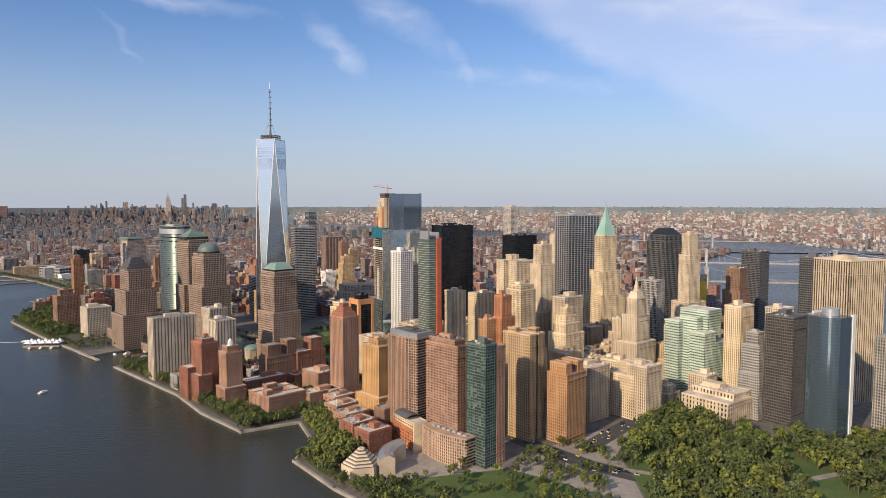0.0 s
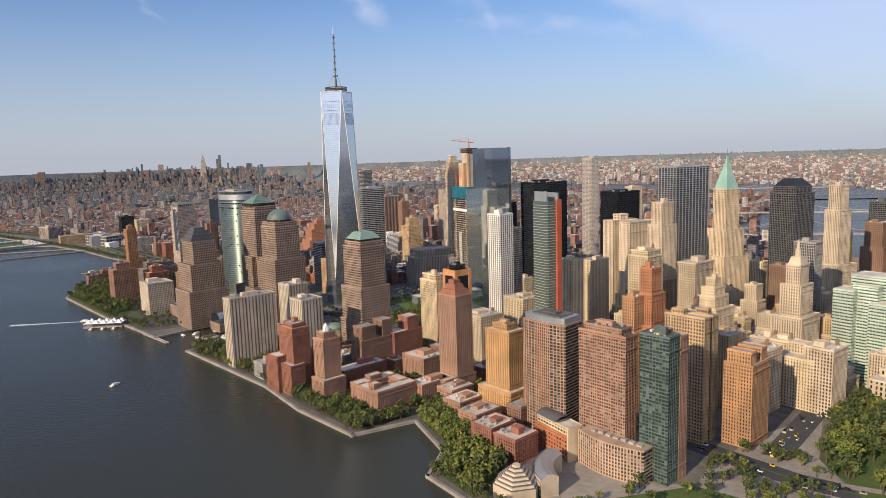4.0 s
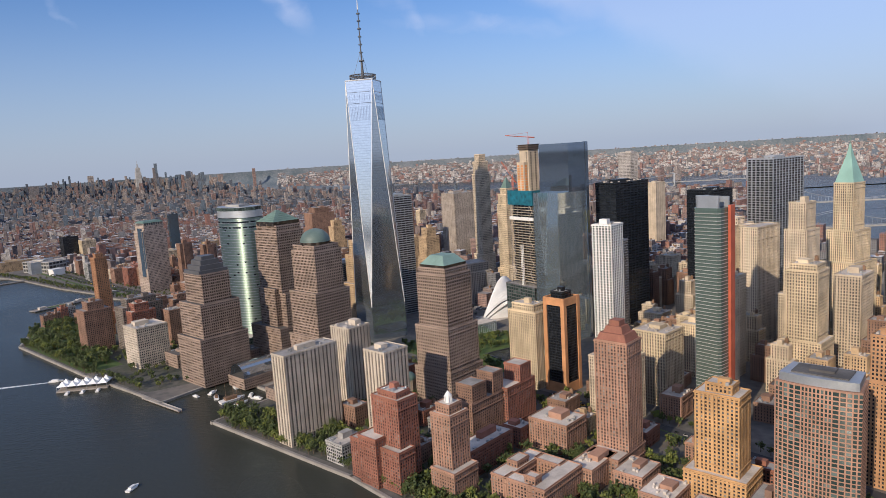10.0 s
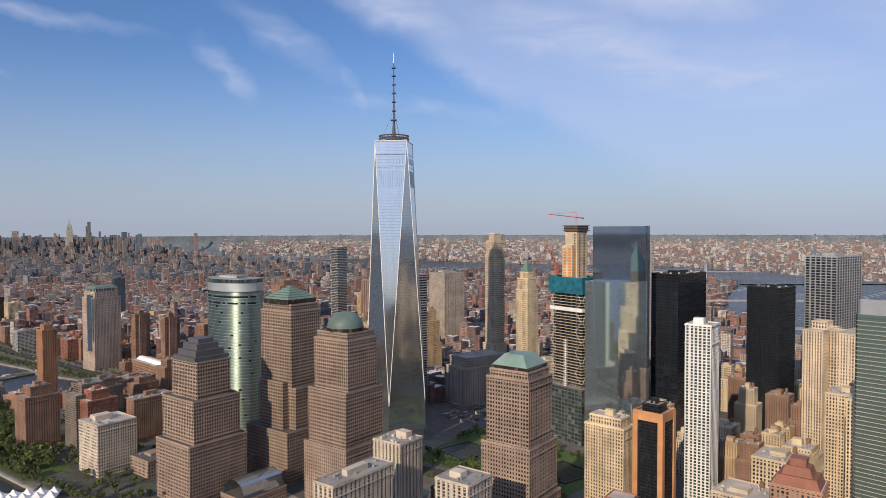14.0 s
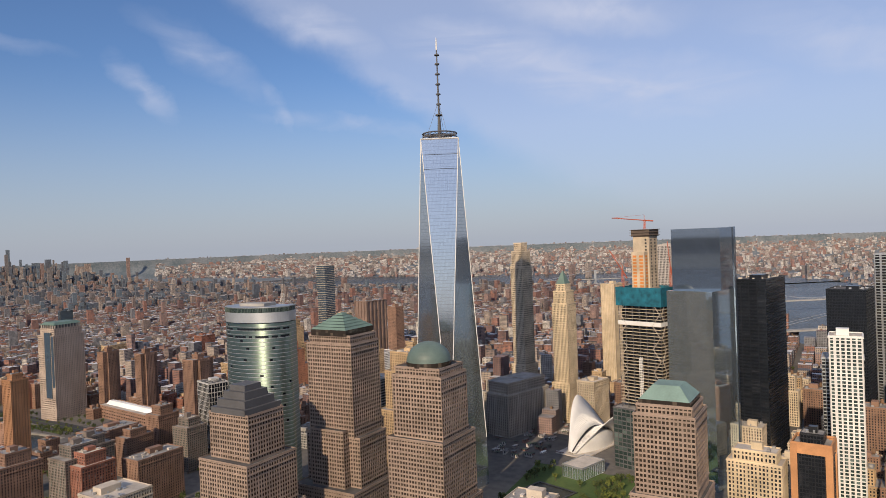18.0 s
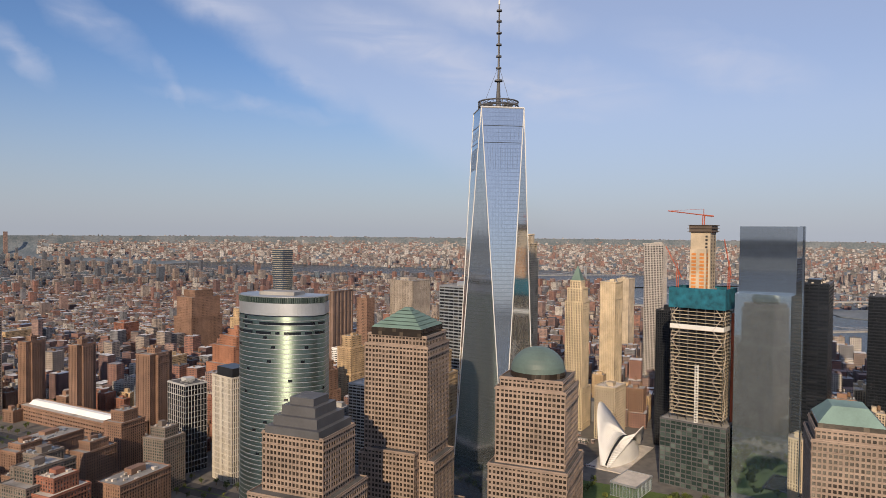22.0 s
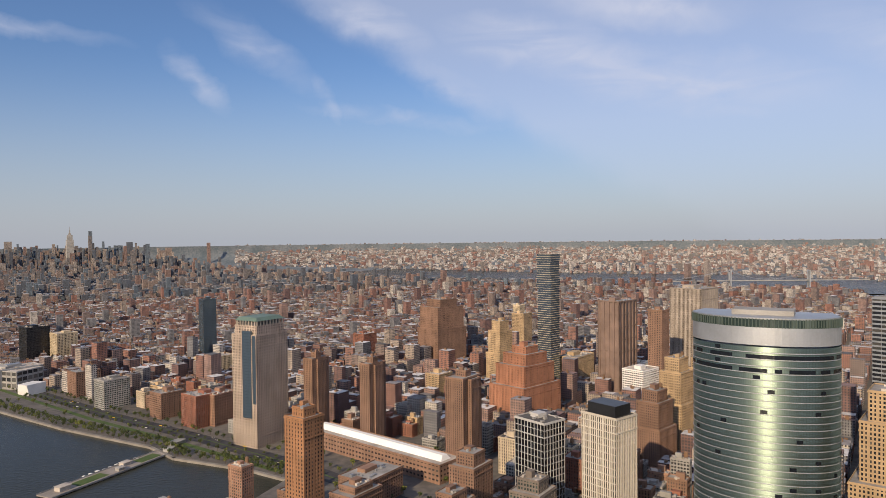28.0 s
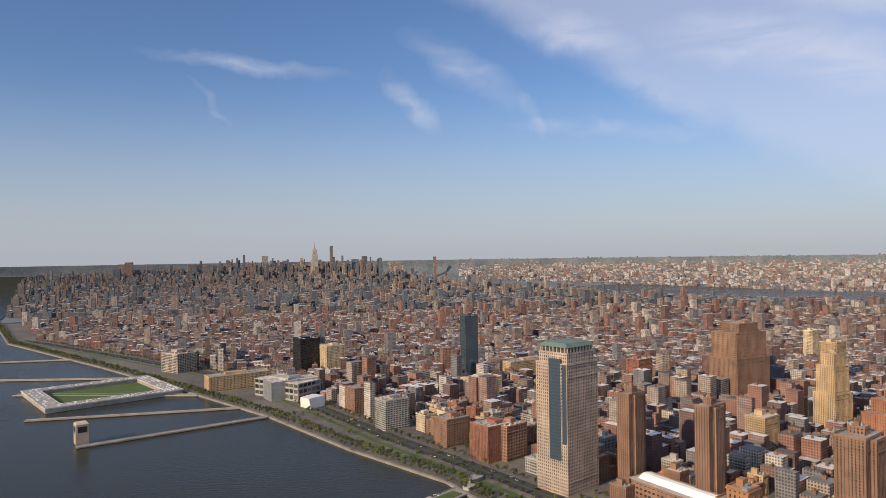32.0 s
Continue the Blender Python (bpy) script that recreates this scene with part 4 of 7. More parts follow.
tower("skyscraper", 409, 1162, 22, 20, 228, 29, (LIME, PANE, 2.8, 3.7, 1.4, 0.3, 0.5, ROOF), "slim pale limestone tower stepping to a crown", "skyscraper",
      [(1.9, 1.9, 0, 110, 0, 0), (1.2, 1.2, 110, 190, 0, 0), (0.9, 0.9, 190, 226, 0, 0)])
tower("skyscraper", -89, 1181, 29, 27, 195, 45, (WHITE, PANEG, 4.8, 3.3, 1.5, 0.26, 0.7, ROOFL), "slim white hotel tower with a recessed dark stripe", "hotel", seed=1)
tower("hotel_annex", -73, 1209, 30, 24, 170, 45, (STEEL, PANE, 3, 3.4, 0.4, 0.3, 0.3), "grey glass block beside the white tower", "building")
tower("office_building", 122, 1249, 55, 60, 176, 33, (LIME, PANE, 3.3, 3.9, 1.5, 0.36, 0.5, ROOFL), "huge pale limestone office block with two wings", "office building",
      [(1, 0.38, 0, 173, 0, 0.31), (1, 0.38, 0, 173, 0, -0.31), (0.34, 0.3, 0, 173, 0, 0), (0.3, 0.3, 173, 182, 0, 0.3)], tank=1)
tower("skyscraper", 159, 1183, 27, 24, 206, 33, (LIME, PANE, 3, 3.7, 1.5, 0.3, 0.6, ROOFL), "pale stepped limestone tower", "skyscraper",
      [(1.7, 1.7, 0, 90, 0, 0), (1.2, 1.2, 90, 172, 0, 0), (0.9, 0.9, 172, 206, 0, 0)])
tower("skyscraper", 158, 1871, 22, 37, 269, 30, (R("rippled_steel", (0.50, 0.46, 0.42), 0.45, 0.15, metal=0.15), PANE, 3, 3.3, 0.9, 0.35, 0.6), "slender rippled stainless-steel apartment tower", "skyscraper")


def green_pyramid_tower():
    st = (CREAM, PANE, 3.0, 3.7, 1.4, 0.3, 0.5, ROOF)
    top = tower("skyscraper", 294, 1297, 30, 28, 217, 29, st, "cream tower with a steep green copper spire", "skyscraper",
                [(2.0, 1.8, 0, 105, 0, 0), (1.45, 1.4, 105, 150, 0, 0), (1.0, 1.0, 150, 217, 0, 0)], plant=False)
    part("copper_spire", Shape().prism(rect(28, 26), 218, 258, 0, True, rect(6, 6)).prism(rect(6, 6), 258, 272, 0, True, rect(1.5, 1.5)).mesh("copper_spire", COPPER2), top, "steep pale green copper roof")
    part("finial", Shape().cyl(0, 0, 270, 285, 0.7, 0.1, 8).mesh("finial", COPPER), top)


green_pyramid_tower()


def needle_tower(x, y, th, w, d, h, st, label, crown):
    top = tower("skyscraper", x, y, w, d, h, th, st, label, "skyscraper", [(1.25, 1.2, 0, h * 0.28, 0, 0), (1, 1, h * 0.28, h * 0.86, 0, 0), (0.86, 0.86, h * 0.86, h * 0.95, 0, 0), (0.62, 0.62, h * 0.95, h, 0, 0)], plant=False)
    if crown:
        part("spire", Shape().prism(rect(w * 0.6, d * 0.6), h, h + 22, 0, True, rect(1, 1)).mesh("spire", COPPER), top, "green copper spire")


needle_tower(-186, 1761, 30, 26, 26, 286, (LIME, PANE, 2.8, 3.5, 1.3, 0.32, 0.5, ROOF), "slender limestone hotel tower stepping in at its head", False)
needle_tower(-145, 1681, 36, 29, 27, 218, (CREAM, PANE, 2.6, 3.7, 1.3, 0.3, 0.6, ROOF), "ornate cream terracotta tower with a copper spire", True)
tower("office_building", -240, 1662, 96, 56, 62, 29, (CONC, PANE, 4, 4, 1.8, 0.4, 0.5, ROOF), "massive grey-tan federal office block", "office building",
      [(1.0, 1.0, 0, 62, 0, 0), (0.45, 0.8, 62, 78, -0.2, 0), (0.45, 0.8, 62, 78, 0.25, 0)])
tower("skyscraper", -362, 1614, 49, 38, 221, 29, (STEEL, PANE, 8, 4.1, 0.3, 0.4, 0.25, ROOF), "banded silver-grey glass office tower", "skyscraper")
tower("telephone_building", -425, 1560, 46, 44, 150, 40, (OCHRE, PANE, 3.2, 3.8, 1.5, 0.35, 0.5, ROOF), "stepped tan brick telephone building", "office building",
      [(1.4, 1.3, 0, 75, 0, 0), (1.0, 1.0, 75, 125, 0, 0), (0.75, 0.75, 125, 150, 0, 0)])


# ---- tower under construction ----
def unfinished():
    top = thing("unfinished_tower", -140, 1434, 2.5, 29, "unfinished steel-framed tower with a concrete core, blue netting and cranes", "construction")
    hx, hy, zb, zt = 20.0, 29.0, 82.0, 224.0
    sl = Shape().box(-hx - 0.6, hx + 0.6, -hy - 0.6, hy + 0.6, 0, 0.45, bottom=True).mesh("floor_slab", LIME)
    nf = 35
    for k in range(nf):
        part("floor_slab", sl, top, at=(0, 0, zb + k * 4.1))
    # solid black block between the slabs stands in for the open floors' shade
    part("inner_volume", Shape().box(-hx + 3, hx - 3, -hy + 3, hy - 3, zb, zt, 0, 3, 4.1).mesh("inner_volume", PANEK), top, "black block standing in for the shade inside unglazed floors")
    c = Shape()
    for x in np.linspace(-hx, hx, 6):
        for y in (-hy, hy):
            c.bar((x, y, 0), (x, y, zt), 0.5)
    for y in np.linspace(-hy, hy, 7):
        for x in (-hx, hx):
            c.bar((x, y, 0), (x, y, zt), 0.5)
    part("column_frame", c.mesh("column_frame", ZINC), top, kind="stuff")
    x = Shape()
    for sx in (-hx - 0.8, hx + 0.8):
        for sy in (-1, 1):
            for k in range(5):
                z = zb + k * 28.4
                x.bar((sx, sy * (hy - 1), z), (sx, sy * (hy - 11), z + 14.2), 0.5)
                x.bar((sx, sy * (hy - 11), z + 14.2), (sx, sy * (hy - 1), z + 28.4), 0.5)
    for sy in (-hy - 0.8, hy + 0.8):
        for sx in (-1, 1):
            for k in range(5):
                z = zb + k * 28.4
                x.bar((sx * (hx - 1), sy, z), (sx * (hx - 9), sy, z + 14.2), 0.5)
                x.bar((sx * (hx - 9), sy, z + 14.2), (sx * (hx - 1), sy, z + 28.4), 0.5)
    part("brace_frame", x.mesh("brace_frame", CONC), top, "pale diagonal braces", kind="stuff")
    part("inner_core", Shape().box(-10, 12, -12, 14, 0, zt + 3).mesh("inner_core", GREY), top)
    co = Shape().box(-9, 11, -10, 12, zt, 291)
    part("core", co.mesh("core", LIME), top, "pale concrete core")
    low = Shape().box(-17, -9, -8, 10, zt, 272)
    part("core_annex", low.mesh("core_annex", LIME), top, "lower pale concrete stair core")
    f = Shape().box(-10.5, 12.5, -11.5, 13.5, 291, 299)
    for z in (292, 295.5, 299):
        f.box(-12, 14, -13, 15, z, z + 0.6, bottom=True)
    part("formwork", f.mesh("formwork", R("rusty_formwork", (0.13, 0.10, 0.08))), top, "dark climbing formwork")
    o, w = Shape(), Shape()
    for k in range(15):
        z = zt + 4 + k * 4.1
        if z < 268:
            o.box(-17.4, -17.1, -6, -1, z, z + 2.6, bottom=True)
            o.box(-17.4, -17.1, 3, 8, z, z + 2.6, bottom=True)
            o.box(-15, -11, -8.4, -8.1, z, z + 2.6, bottom=True)
        w.box(-9.3, -9.05, -7, -4.6, z, z + 2.2, bottom=True)
        w.box(-5, -2.6, -10.3, -10.05, z, z + 2.2, bottom=True)
        w.box(4, 6.4, -10.3, -10.05, z, z + 2.2, bottom=True)
    part("orange_screening", o.mesh("orange_screening", ORANGE), top, "orange safety panels", kind="stuff")
    part("core_openings", w.mesh("core_openings", DARK), top, "dark wall openings", kind="stuff")
    part("netting", ring_mesh(2 * hx + 5, 2 * hy + 5, 205, 228, 0.6, BLUENET, "netting"), top, "blue safety netting")
    part("belt", ring_mesh(2 * hx + 2.2, 2 * hy + 2.2, 181, 186, 0.7, WHITE, "belt"), top, "white belt of sheeting")
    h = Shape()
    for sx in (-1, 1):
        for sy in (-1, 1):
            h.bar((-hx - 3 + sx * 1.5, -2 + sy * 1.5, 76), (-hx - 3 + sx * 1.5, -2 + sy * 1.5, 142), 0.35)
    for k in range(22):
        h.box(-hx - 4.6, -hx - 1.4, -3.6, -0.4, 76 + k * 3, 76.7 + k * 3, bottom=True)
    part("hoist", h.mesh("hoist", WHITE), top, "outside lattice hoist tower")
    clad(top, 58, 74, 0, 76, (ZINC, PANEG, 6, 5.5, 0.8, 0.25, 0.4, ROOF), 0, 0)
    part("red_hoist", Shape().box(6, 9, -hy - 4, -hy - 1.4, 76, 200).mesh("red_hoist", RED), top, "dark red builders' hoist")
    for (bx, by, z0, z1, ang, ln, el) in ((1, 1, 299, 311, 118, 40, 0.12), (16, -24, 224, 252, 40, 34, 1.15), (-16, 24, 224, 248, 150, 32, 1.0)):
        g = Shape()
        for sx in (-1, 1):
            for sy in (-1, 1):
                g.bar((bx + sx, by + sy, z0), (bx + sx, by + sy, z1), 0.3)
        a = radians(ang)
        p, q = Vector((bx, by, z1)), Vector((bx + ln * math.cos(a) * math.cos(el), by + ln * math.sin(a) * math.cos(el), z1 + ln * math.sin(el)))
        g.bar(p, q, 0.6)
        g.bar(p + Vector((0, 0, 7)), q, 0.15)
        g.bar(p, p + Vector((0, 0, 7)), 0.4)
        g.bar(p, p - (q - p).normalized() * 11, 0.9)
        part("crane", g.mesh("crane", RED), top, "red luffing tower crane")


unfinished()


# ---- white winged station hall and the memorial square ----
def winged_hall():
    top = thing("station_hall", -168, 1542, 2.5, 33, "white ribbed station hall with two raised wings", "station")
    n = 44
    for side, reach, rise in ((1, 34, 58), (-1, 16, 34)):
        s, v, f = Shape(), [], []
        for k in range(n):
            u = -1 + 2 * k / (n - 1)
            a = 1 - abs(u) ** 1.7
            root = Vector((u * 56, side * 3 * a, 4 + 22 * a))
            mid = Vector((u * 56 + 8 * a, side * (6 + reach * 0.62 * a), 4 + (22 + (rise - 22) * 0.42) * a))
            tip = Vector((u * 56 + 20 * a, side * (4 + reach * a), 4 + rise * a ** 1.25))
            for p, q in ((root, mid), (mid, tip)):
                s.bar(p, q, 0.5)
            v += [root, root.lerp(mid, 0.5) + Vector((0, side * 1.2 * a, -0.6)), mid, tip]
        f = [(4 * k + m, 4 * k + m + 1, 4 * k + m + 5, 4 * k + m + 4) for k in range(n - 1) for m in range(3)]
        part("rib_fan", s.mesh("rib_fan", WHITE), top, "white steel ribs spreading like a wing", kind="stuff")
        ob = part("wing", mesh("wing", v, f, WHITE, smooth=True), top)
        ob.modifiers.new("thick", "SOLIDIFY").thickness = 0.5
        h, w = [], []
        for k in range(n):
            u = -1 + 2 * k / (n - 1)
            a = 1 - u * u
            for m in range(6):
                q = m / 5 * math.pi / 2
                h.append((u * 55, side * (2 + 17 * a) * math.cos(q) ** 0.8 if m < 5 else side * 2 * a, (3 + 21 * a) * math.sin(q)))
        w = [(6 * k + m, 6 * k + m + 1, 6 * k + m + 7, 6 * k + m + 6) for k in range(n - 1) for m in range(5)]
        part("hull_side", mesh("hull_side", h, w, WHITE, smooth=True), top)
    v = []
    for k in range(41):
        u = -1 + k / 20
        a = 1 - abs(u) ** 1.7
        v += [(u * 56, -1.3, 4.4 + 22 * a), (u * 56, 1.3, 4.4 + 22 * a), (u * 56, 0, 5.6 + 22 * a)]
    f = [q for k in range(40) for q in ((3 * k, 3 * k + 2, 3 * k + 5, 3 * k + 3), (3 * k + 2, 3 * k + 1, 3 * k + 4, 3 * k + 5))]
    part("ridge_skylight", mesh("ridge_skylight", v, f, DARK), top, "dark glazed slit along the ridge")
    part("plinth", Shape().prism(rect(122, 46), 0, 1.2).mesh("plinth", ROOFL), top)


winged_hall()
pavilion = tower("pavilion", -232, 1440, 46, 30, 15, 29, (STEEL, LOWGLASS, 4, 15, 0.3, 0.05, 0.3, ROOFL), "low slanting steel and glass museum pavilion", "pavilion", plant=False)
flat("memorial_square", [(-375, 1375), (-235, 1215), (-130, 1300), (-190, 1410), (-270, 1500)], 2.7, GRASS, label="tree-planted memorial square", cat="square")
for px, py in ((-304, 1396), (-200, 1300)):
    top = thing("memorial_pool", px, py, 2.5, 29, "dark square memorial pool with a granite rim", "pool", "memorial pools")
    part("rim", ring_mesh(56, 56, 0, 1.2, 3, DARK, "rim"), top)
    part("basin_water", Shape().box(-25, 25, -25, 25, 0.2, 0.5).mesh("basin_water", WATER), top)

flat("riverside_paving", [(-1030, 1700), (-1000, 1560), (-830, 1365), (-725, 1265), (-700, 1250), (-602, 1304), (-510, 1205), (-568, 1122), (-398, 968), (-330, 884), (-252, 812), (-192, 848), (-148, 762), (-60, 760), (-60, 900), (-240, 1100), (-470, 1330), (-620, 1440), (-800, 1600)], 2.56, YARD, label="lanes, yards and gardens of the riverside quarter", cat="pavement")


flat("cove_plaza", [(-604, 1304), (-508, 1205), (-470, 1212), (-560, 1325)], 2.62, PAVE, label="pale stone plaza round the yacht basin", cat="plaza")

# domed gatehouses and the glass winter hall between the granite towers
for gx, gy in ((-392, 1196), (-352, 1160)):
    top = thing("gatehouse", gx, gy, 2.5, 45, "eight-sided granite gatehouse with a green dome", "gatehouse", "granite gatehouses")
    part("drum", Shape().cyl(0, 0, 0, 24, 14, 14, 8).mesh("drum", GRANITE2), top)
    q = Shape()
    for k in range(5):
        a0, a1 = k / 5 * math.pi / 2, (k + 1) / 5 * math.pi / 2
        q.cyl(0, 0, 24 + 8 * math.sin(a0), 24 + 8 * math.sin(a1), 14.4 * math.cos(a0), max(0.3, 14.4 * math.cos(a1)), 16)
    part("copper_dome", q.mesh("copper_dome", COPPER), top, "green copper dome")
top = thing("winter_hall", -560, 1262, 2.5, 45, "barrel-vaulted glass winter hall facing the cove", "hall")
q = Shape()
for k in range(12):
    a0, a1 = k / 12 * math.pi, (k + 1) / 12 * math.pi
    q.add([(-26, 18 * math.cos(a0), 14 + 18 * math.sin(a0)), (26, 18 * math.cos(a0), 14 + 18 * math.sin(a0)), (26, 18 * math.cos(a1), 14 + 18 * math.sin(a1)), (-26, 18 * math.cos(a1), 14 + 18 * math.sin(a1))], [(0, 1, 2, 3)], 0, [[(0, k), (20, k), (20, k + 1), (0, k + 1)]])
part("glass_vault", q.mesh("glass_vault", SILVERGLASS), top)
clad(top, 56, 40, 0, 14, S_GRAN, 0, 0)
for x, y, w, d_, h in ((-500, 1205, 60, 26, 14), (-430, 1215, 60, 34, 22), (-590, 1345, 60, 30, 24), (-690, 1380, 50, 40, 20), (-240, 1120, 40, 30, 18)):
    tower("podium_wing", x, y, w, d_, h, 45, S_GRAN, "low granite podium wing of the office towers", "office building")

# ---- riverside apartment houses ----
BROWNG = R("brown_granite", (0.22, 0.155, 0.125), 0.7)
S_PRE = (R("beige_concrete", (0.52, 0.45, 0.36)), PANE, 5.2, 2.85, 2.5, 0.2, 0.9, ROOF)
S_RED = (BRICK, PANEL, 3.2, 3.0, 1.35, 0.36, 0.4, ROOFL)
S_PINK = (BRICK4, PANEL, 3.2, 3.0, 1.35, 0.36, 0.4, ROOFL)
S_ORA = (BRICK2, PANEL, 3.2, 3.0, 1.4, 0.40, 0.35, ROOFL)
S_TAN = (OCHRE, PANE, 3.0, 3.5, 1.5, 0.38, 0.4, ROOF)
S_CRM = (CREAM, PANE, 3.2, 3.6, 1.35, 0.32, 0.55, ROOFL)
S_LIM = (LIME, PANE, 3.2, 3.7, 1.4, 0.34, 0.55, ROOFL)
S_BRN = (BRICK3, PANE, 3.1, 3.2, 1.5, 0.42, 0.35, ROOF)
S_DIM = (R("grey_brown_brick", (0.20, 0.165, 0.14)), PANEG, 3.2, 3.1, 1.1, 0.38, 0.35, ROOF)
B = 45
AP = "apartment house"
tower("apartment_tower", -453, 1066, 69, 23, 98, B, S_PRE, "ribbed beige concrete apartment slab by the cove", AP)
tower("apartment_tower", -412, 1147, 32, 34, 99, B, S_PRE, "ribbed beige concrete apartment tower", AP)
tower("apartment_tower", -366, 1049, 33, 33, 96, B, S_PRE, "ribbed beige concrete apartment tower", AP)
tower("apartment_tower", -355, 945, 24.5, 34.7, 82, B, S_RED, "red brick apartment tower with low wings", AP,
      [(2.2, 0.7, 0, 46, 0.1, 0.4), (0.8, 1.9, 0, 38, -0.4, 0.3), (1, 1, 0, 82, 0, 0), (0.7, 0.7, 82, 87, 0, 0)])


def cupola_house():
    top = tower("apartment_tower", -307, 914, 23.7, 22.7, 74, B, S_PINK, "red brick apartment tower with a white cupola", AP,
                [(1.3, 1.2, 0, 28, -0.1, -0.2), (1.0, 1.0, 0, 75, 0, 0), (0.7, 0.7, 75, 83, 0, 0)], plant=False)
    q = Shape().cyl(0, 0, 83, 89, 3.2, 3.0, 8).cyl(0, 0, 89, 93, 3.4, 0.4, 8)
    cup = part("cupola", q.mesh("cupola", WHITE), top, "small white cupola")
    post = Shape().cyl(0, 0, 83, 88, 0.4, 0.4, 6).mesh("post", WHITE)
    for k in range(6):
        part("post", post, cup, at=(3.5 * math.cos(k), 3.5 * math.sin(k), 0))


cupola_house()
tower("apartment_house", -237, 893, 56, 54, 26, B, S_PINK, "low red brick court house with white stepped penthouses", AP,
      [(1, 0.3, 0, 26, 0, -0.35), (1, 0.3, 0, 26, 0, 0.35), (0.22, 0.5, 0, 26, -0.39, 0), (0.22, 0.5, 0, 26, 0.39, 0), (0.3, 0.2, 26, 31, 0, 0.35), (0.16, 0.2, 26, 32, -0.36, -0.2)], plant=False)
tower("apartment_house", -276, 962, 66, 22, 26, B, S_RED, "low red brick apartment block", AP)
tower("apartment_house", -198, 992, 36, 44, 30, B, S_PINK, "low brick apartment block", AP)
tower("apartment_house", -270, 1030, 56, 24, 48, B, S_BRN, "stepped red brick apartment block", AP, [(1, 1, 0, 44, 0, 0), (0.4, 0.9, 44, 62, -0.25, 0), (0.3, 0.9, 44, 66, 0.3, 0)])
tower("apartment_house", -232, 1060, 50, 24, 52, B, S_RED, "stepped red brick apartment block", AP, [(1, 1, 0, 46, 0, 0), (0.4, 0.9, 46, 64, 0.2, 0)])
tw = tower("apartment_tower", -152, 937, 27, 32, 121, B, S_PINK, "tall pink brick apartment tower with a red stepped head", AP,
           [(1.9, 1.0, 0, 22, -0.3, 0), (1, 1, 0, 121, 0, 0)], plant=False)
part("red_head", Shape().prism(rect(24, 29), 121, 128, 0, True, rect(20, 24)).prism(rect(16, 19), 128, 134, 0, True, rect(13, 15)).box(-5, 5, -5, 5, 134, 139).mesh("red_head", BRICK), tw, "red stepped brick head")
tower("apartment_tower", -95, 854, 24, 35, 98, B, (R("golden_brick", (0.50, 0.30, 0.13)), PANEL, 3.6, 3.0, 1.5, 0.34, 0.7, ROOFL), "orange brick apartment tower with balconies", AP,
      [(1.5, 1.4, 0, 34, 0, 0), (1.0, 1.0, 34, 98, 0, 0), (0.6, 0.6, 98, 105, 0, 0)])
for (x, y, w, d, h) in ((-184, 912, 44, 24, 22), (-152, 890, 34, 26, 22), (-142, 853, 36, 28, 22), (-124, 815, 36, 28, 23), (-110, 775, 34, 28, 25), (-89, 750, 32, 28, 24)):
    tower("apartment_house", x, y, w, d, h, B, S_PINK if h < 23.5 else S_RED, "low brick apartment house with white roof huts", AP, group="low brick houses", seed=int(x))


def gridded(top, pts, z0, z1, flo, band, bay, pier, wall, pane, grow=0.35, free_side=99):
    """A block on a curved plan: glazed core, floor bands and uprights on the run of points before free_side."""
    part("window_core", Shape().prism(pts, z0, z1, 0, True, None, bay, flo).mesh("window_core", pane), top, "glazed storeys behind the grid")
    cx, cy = sum(p[0] for p in pts) / len(pts), sum(p[1] for p in pts) / len(pts)

    def out(p, g):
        v = Vector((p[0] - cx, p[1] - cy))
        v = v * (1 + g / v.length)
        return (v.x + cx, v.y + cy)

    big, q = [out(p, grow) for p in pts], Shape()
    for k in range(int((z1 - z0) / flo)):
        q.prism(big, z0 + k * flo, z0 + k * flo + band)
    part("spandrel_frame", q.mesh("spandrel_frame", wall), top, kind="stuff")
    q = Shape()
    for k, (a, b) in enumerate(zip(big, big[1:] + big[:1])):
        if k >= free_side:
            continue
        a, b = Vector(a), Vector(b)
        n = max(1, round((b - a).length / bay))
        for i in range(n):
            c = a.lerp(b, i / n)
            d = (b - a).normalized() * pier / 2
            o = Vector((d.y, -d.x)).normalized() * 0.3
            q.prism([c - d - o, c - d + o, c + d + o, c + d - o], z0, z1 + 0.6)
    part("facade_frame", q.mesh("facade_frame", wall), top, kind="stuff")
    part("parapet", Shape().prism(big, z1 - 0.4, z1 + 1.0).mesh("parapet", wall), top)


def curved_glass():
    top = thing("apartment_tower", -47, 801, 2.5, B, "glass and terracotta apartment tower with a curved front", AP)
    pts = [(-12.4 - 6.2 * math.cos(a), 26.8 * math.sin(a) / math.sin(1.1)) for a in np.linspace(1.1, -1.1, 15)] + [(13.4, -24.8), (13.4, 24.8)]
    gridded(top, pts, 0, 120.5, 3.15, 0.85, 3.1, 0.9, BRICK4, PANEG, 0.3, 14)
    part("crown", Shape().prism([(x * 0.93, y * 0.93) for x, y in pts], 121.6, 127.5).mesh("crown", STEEL), top, "curved metal crown")
    part("roof", Shape().box(-12, 9, -18, 18, 127.5, 128.3).box(-6, 4, -8, 8, 128.3, 130).mesh("roof", ROOFD), top)


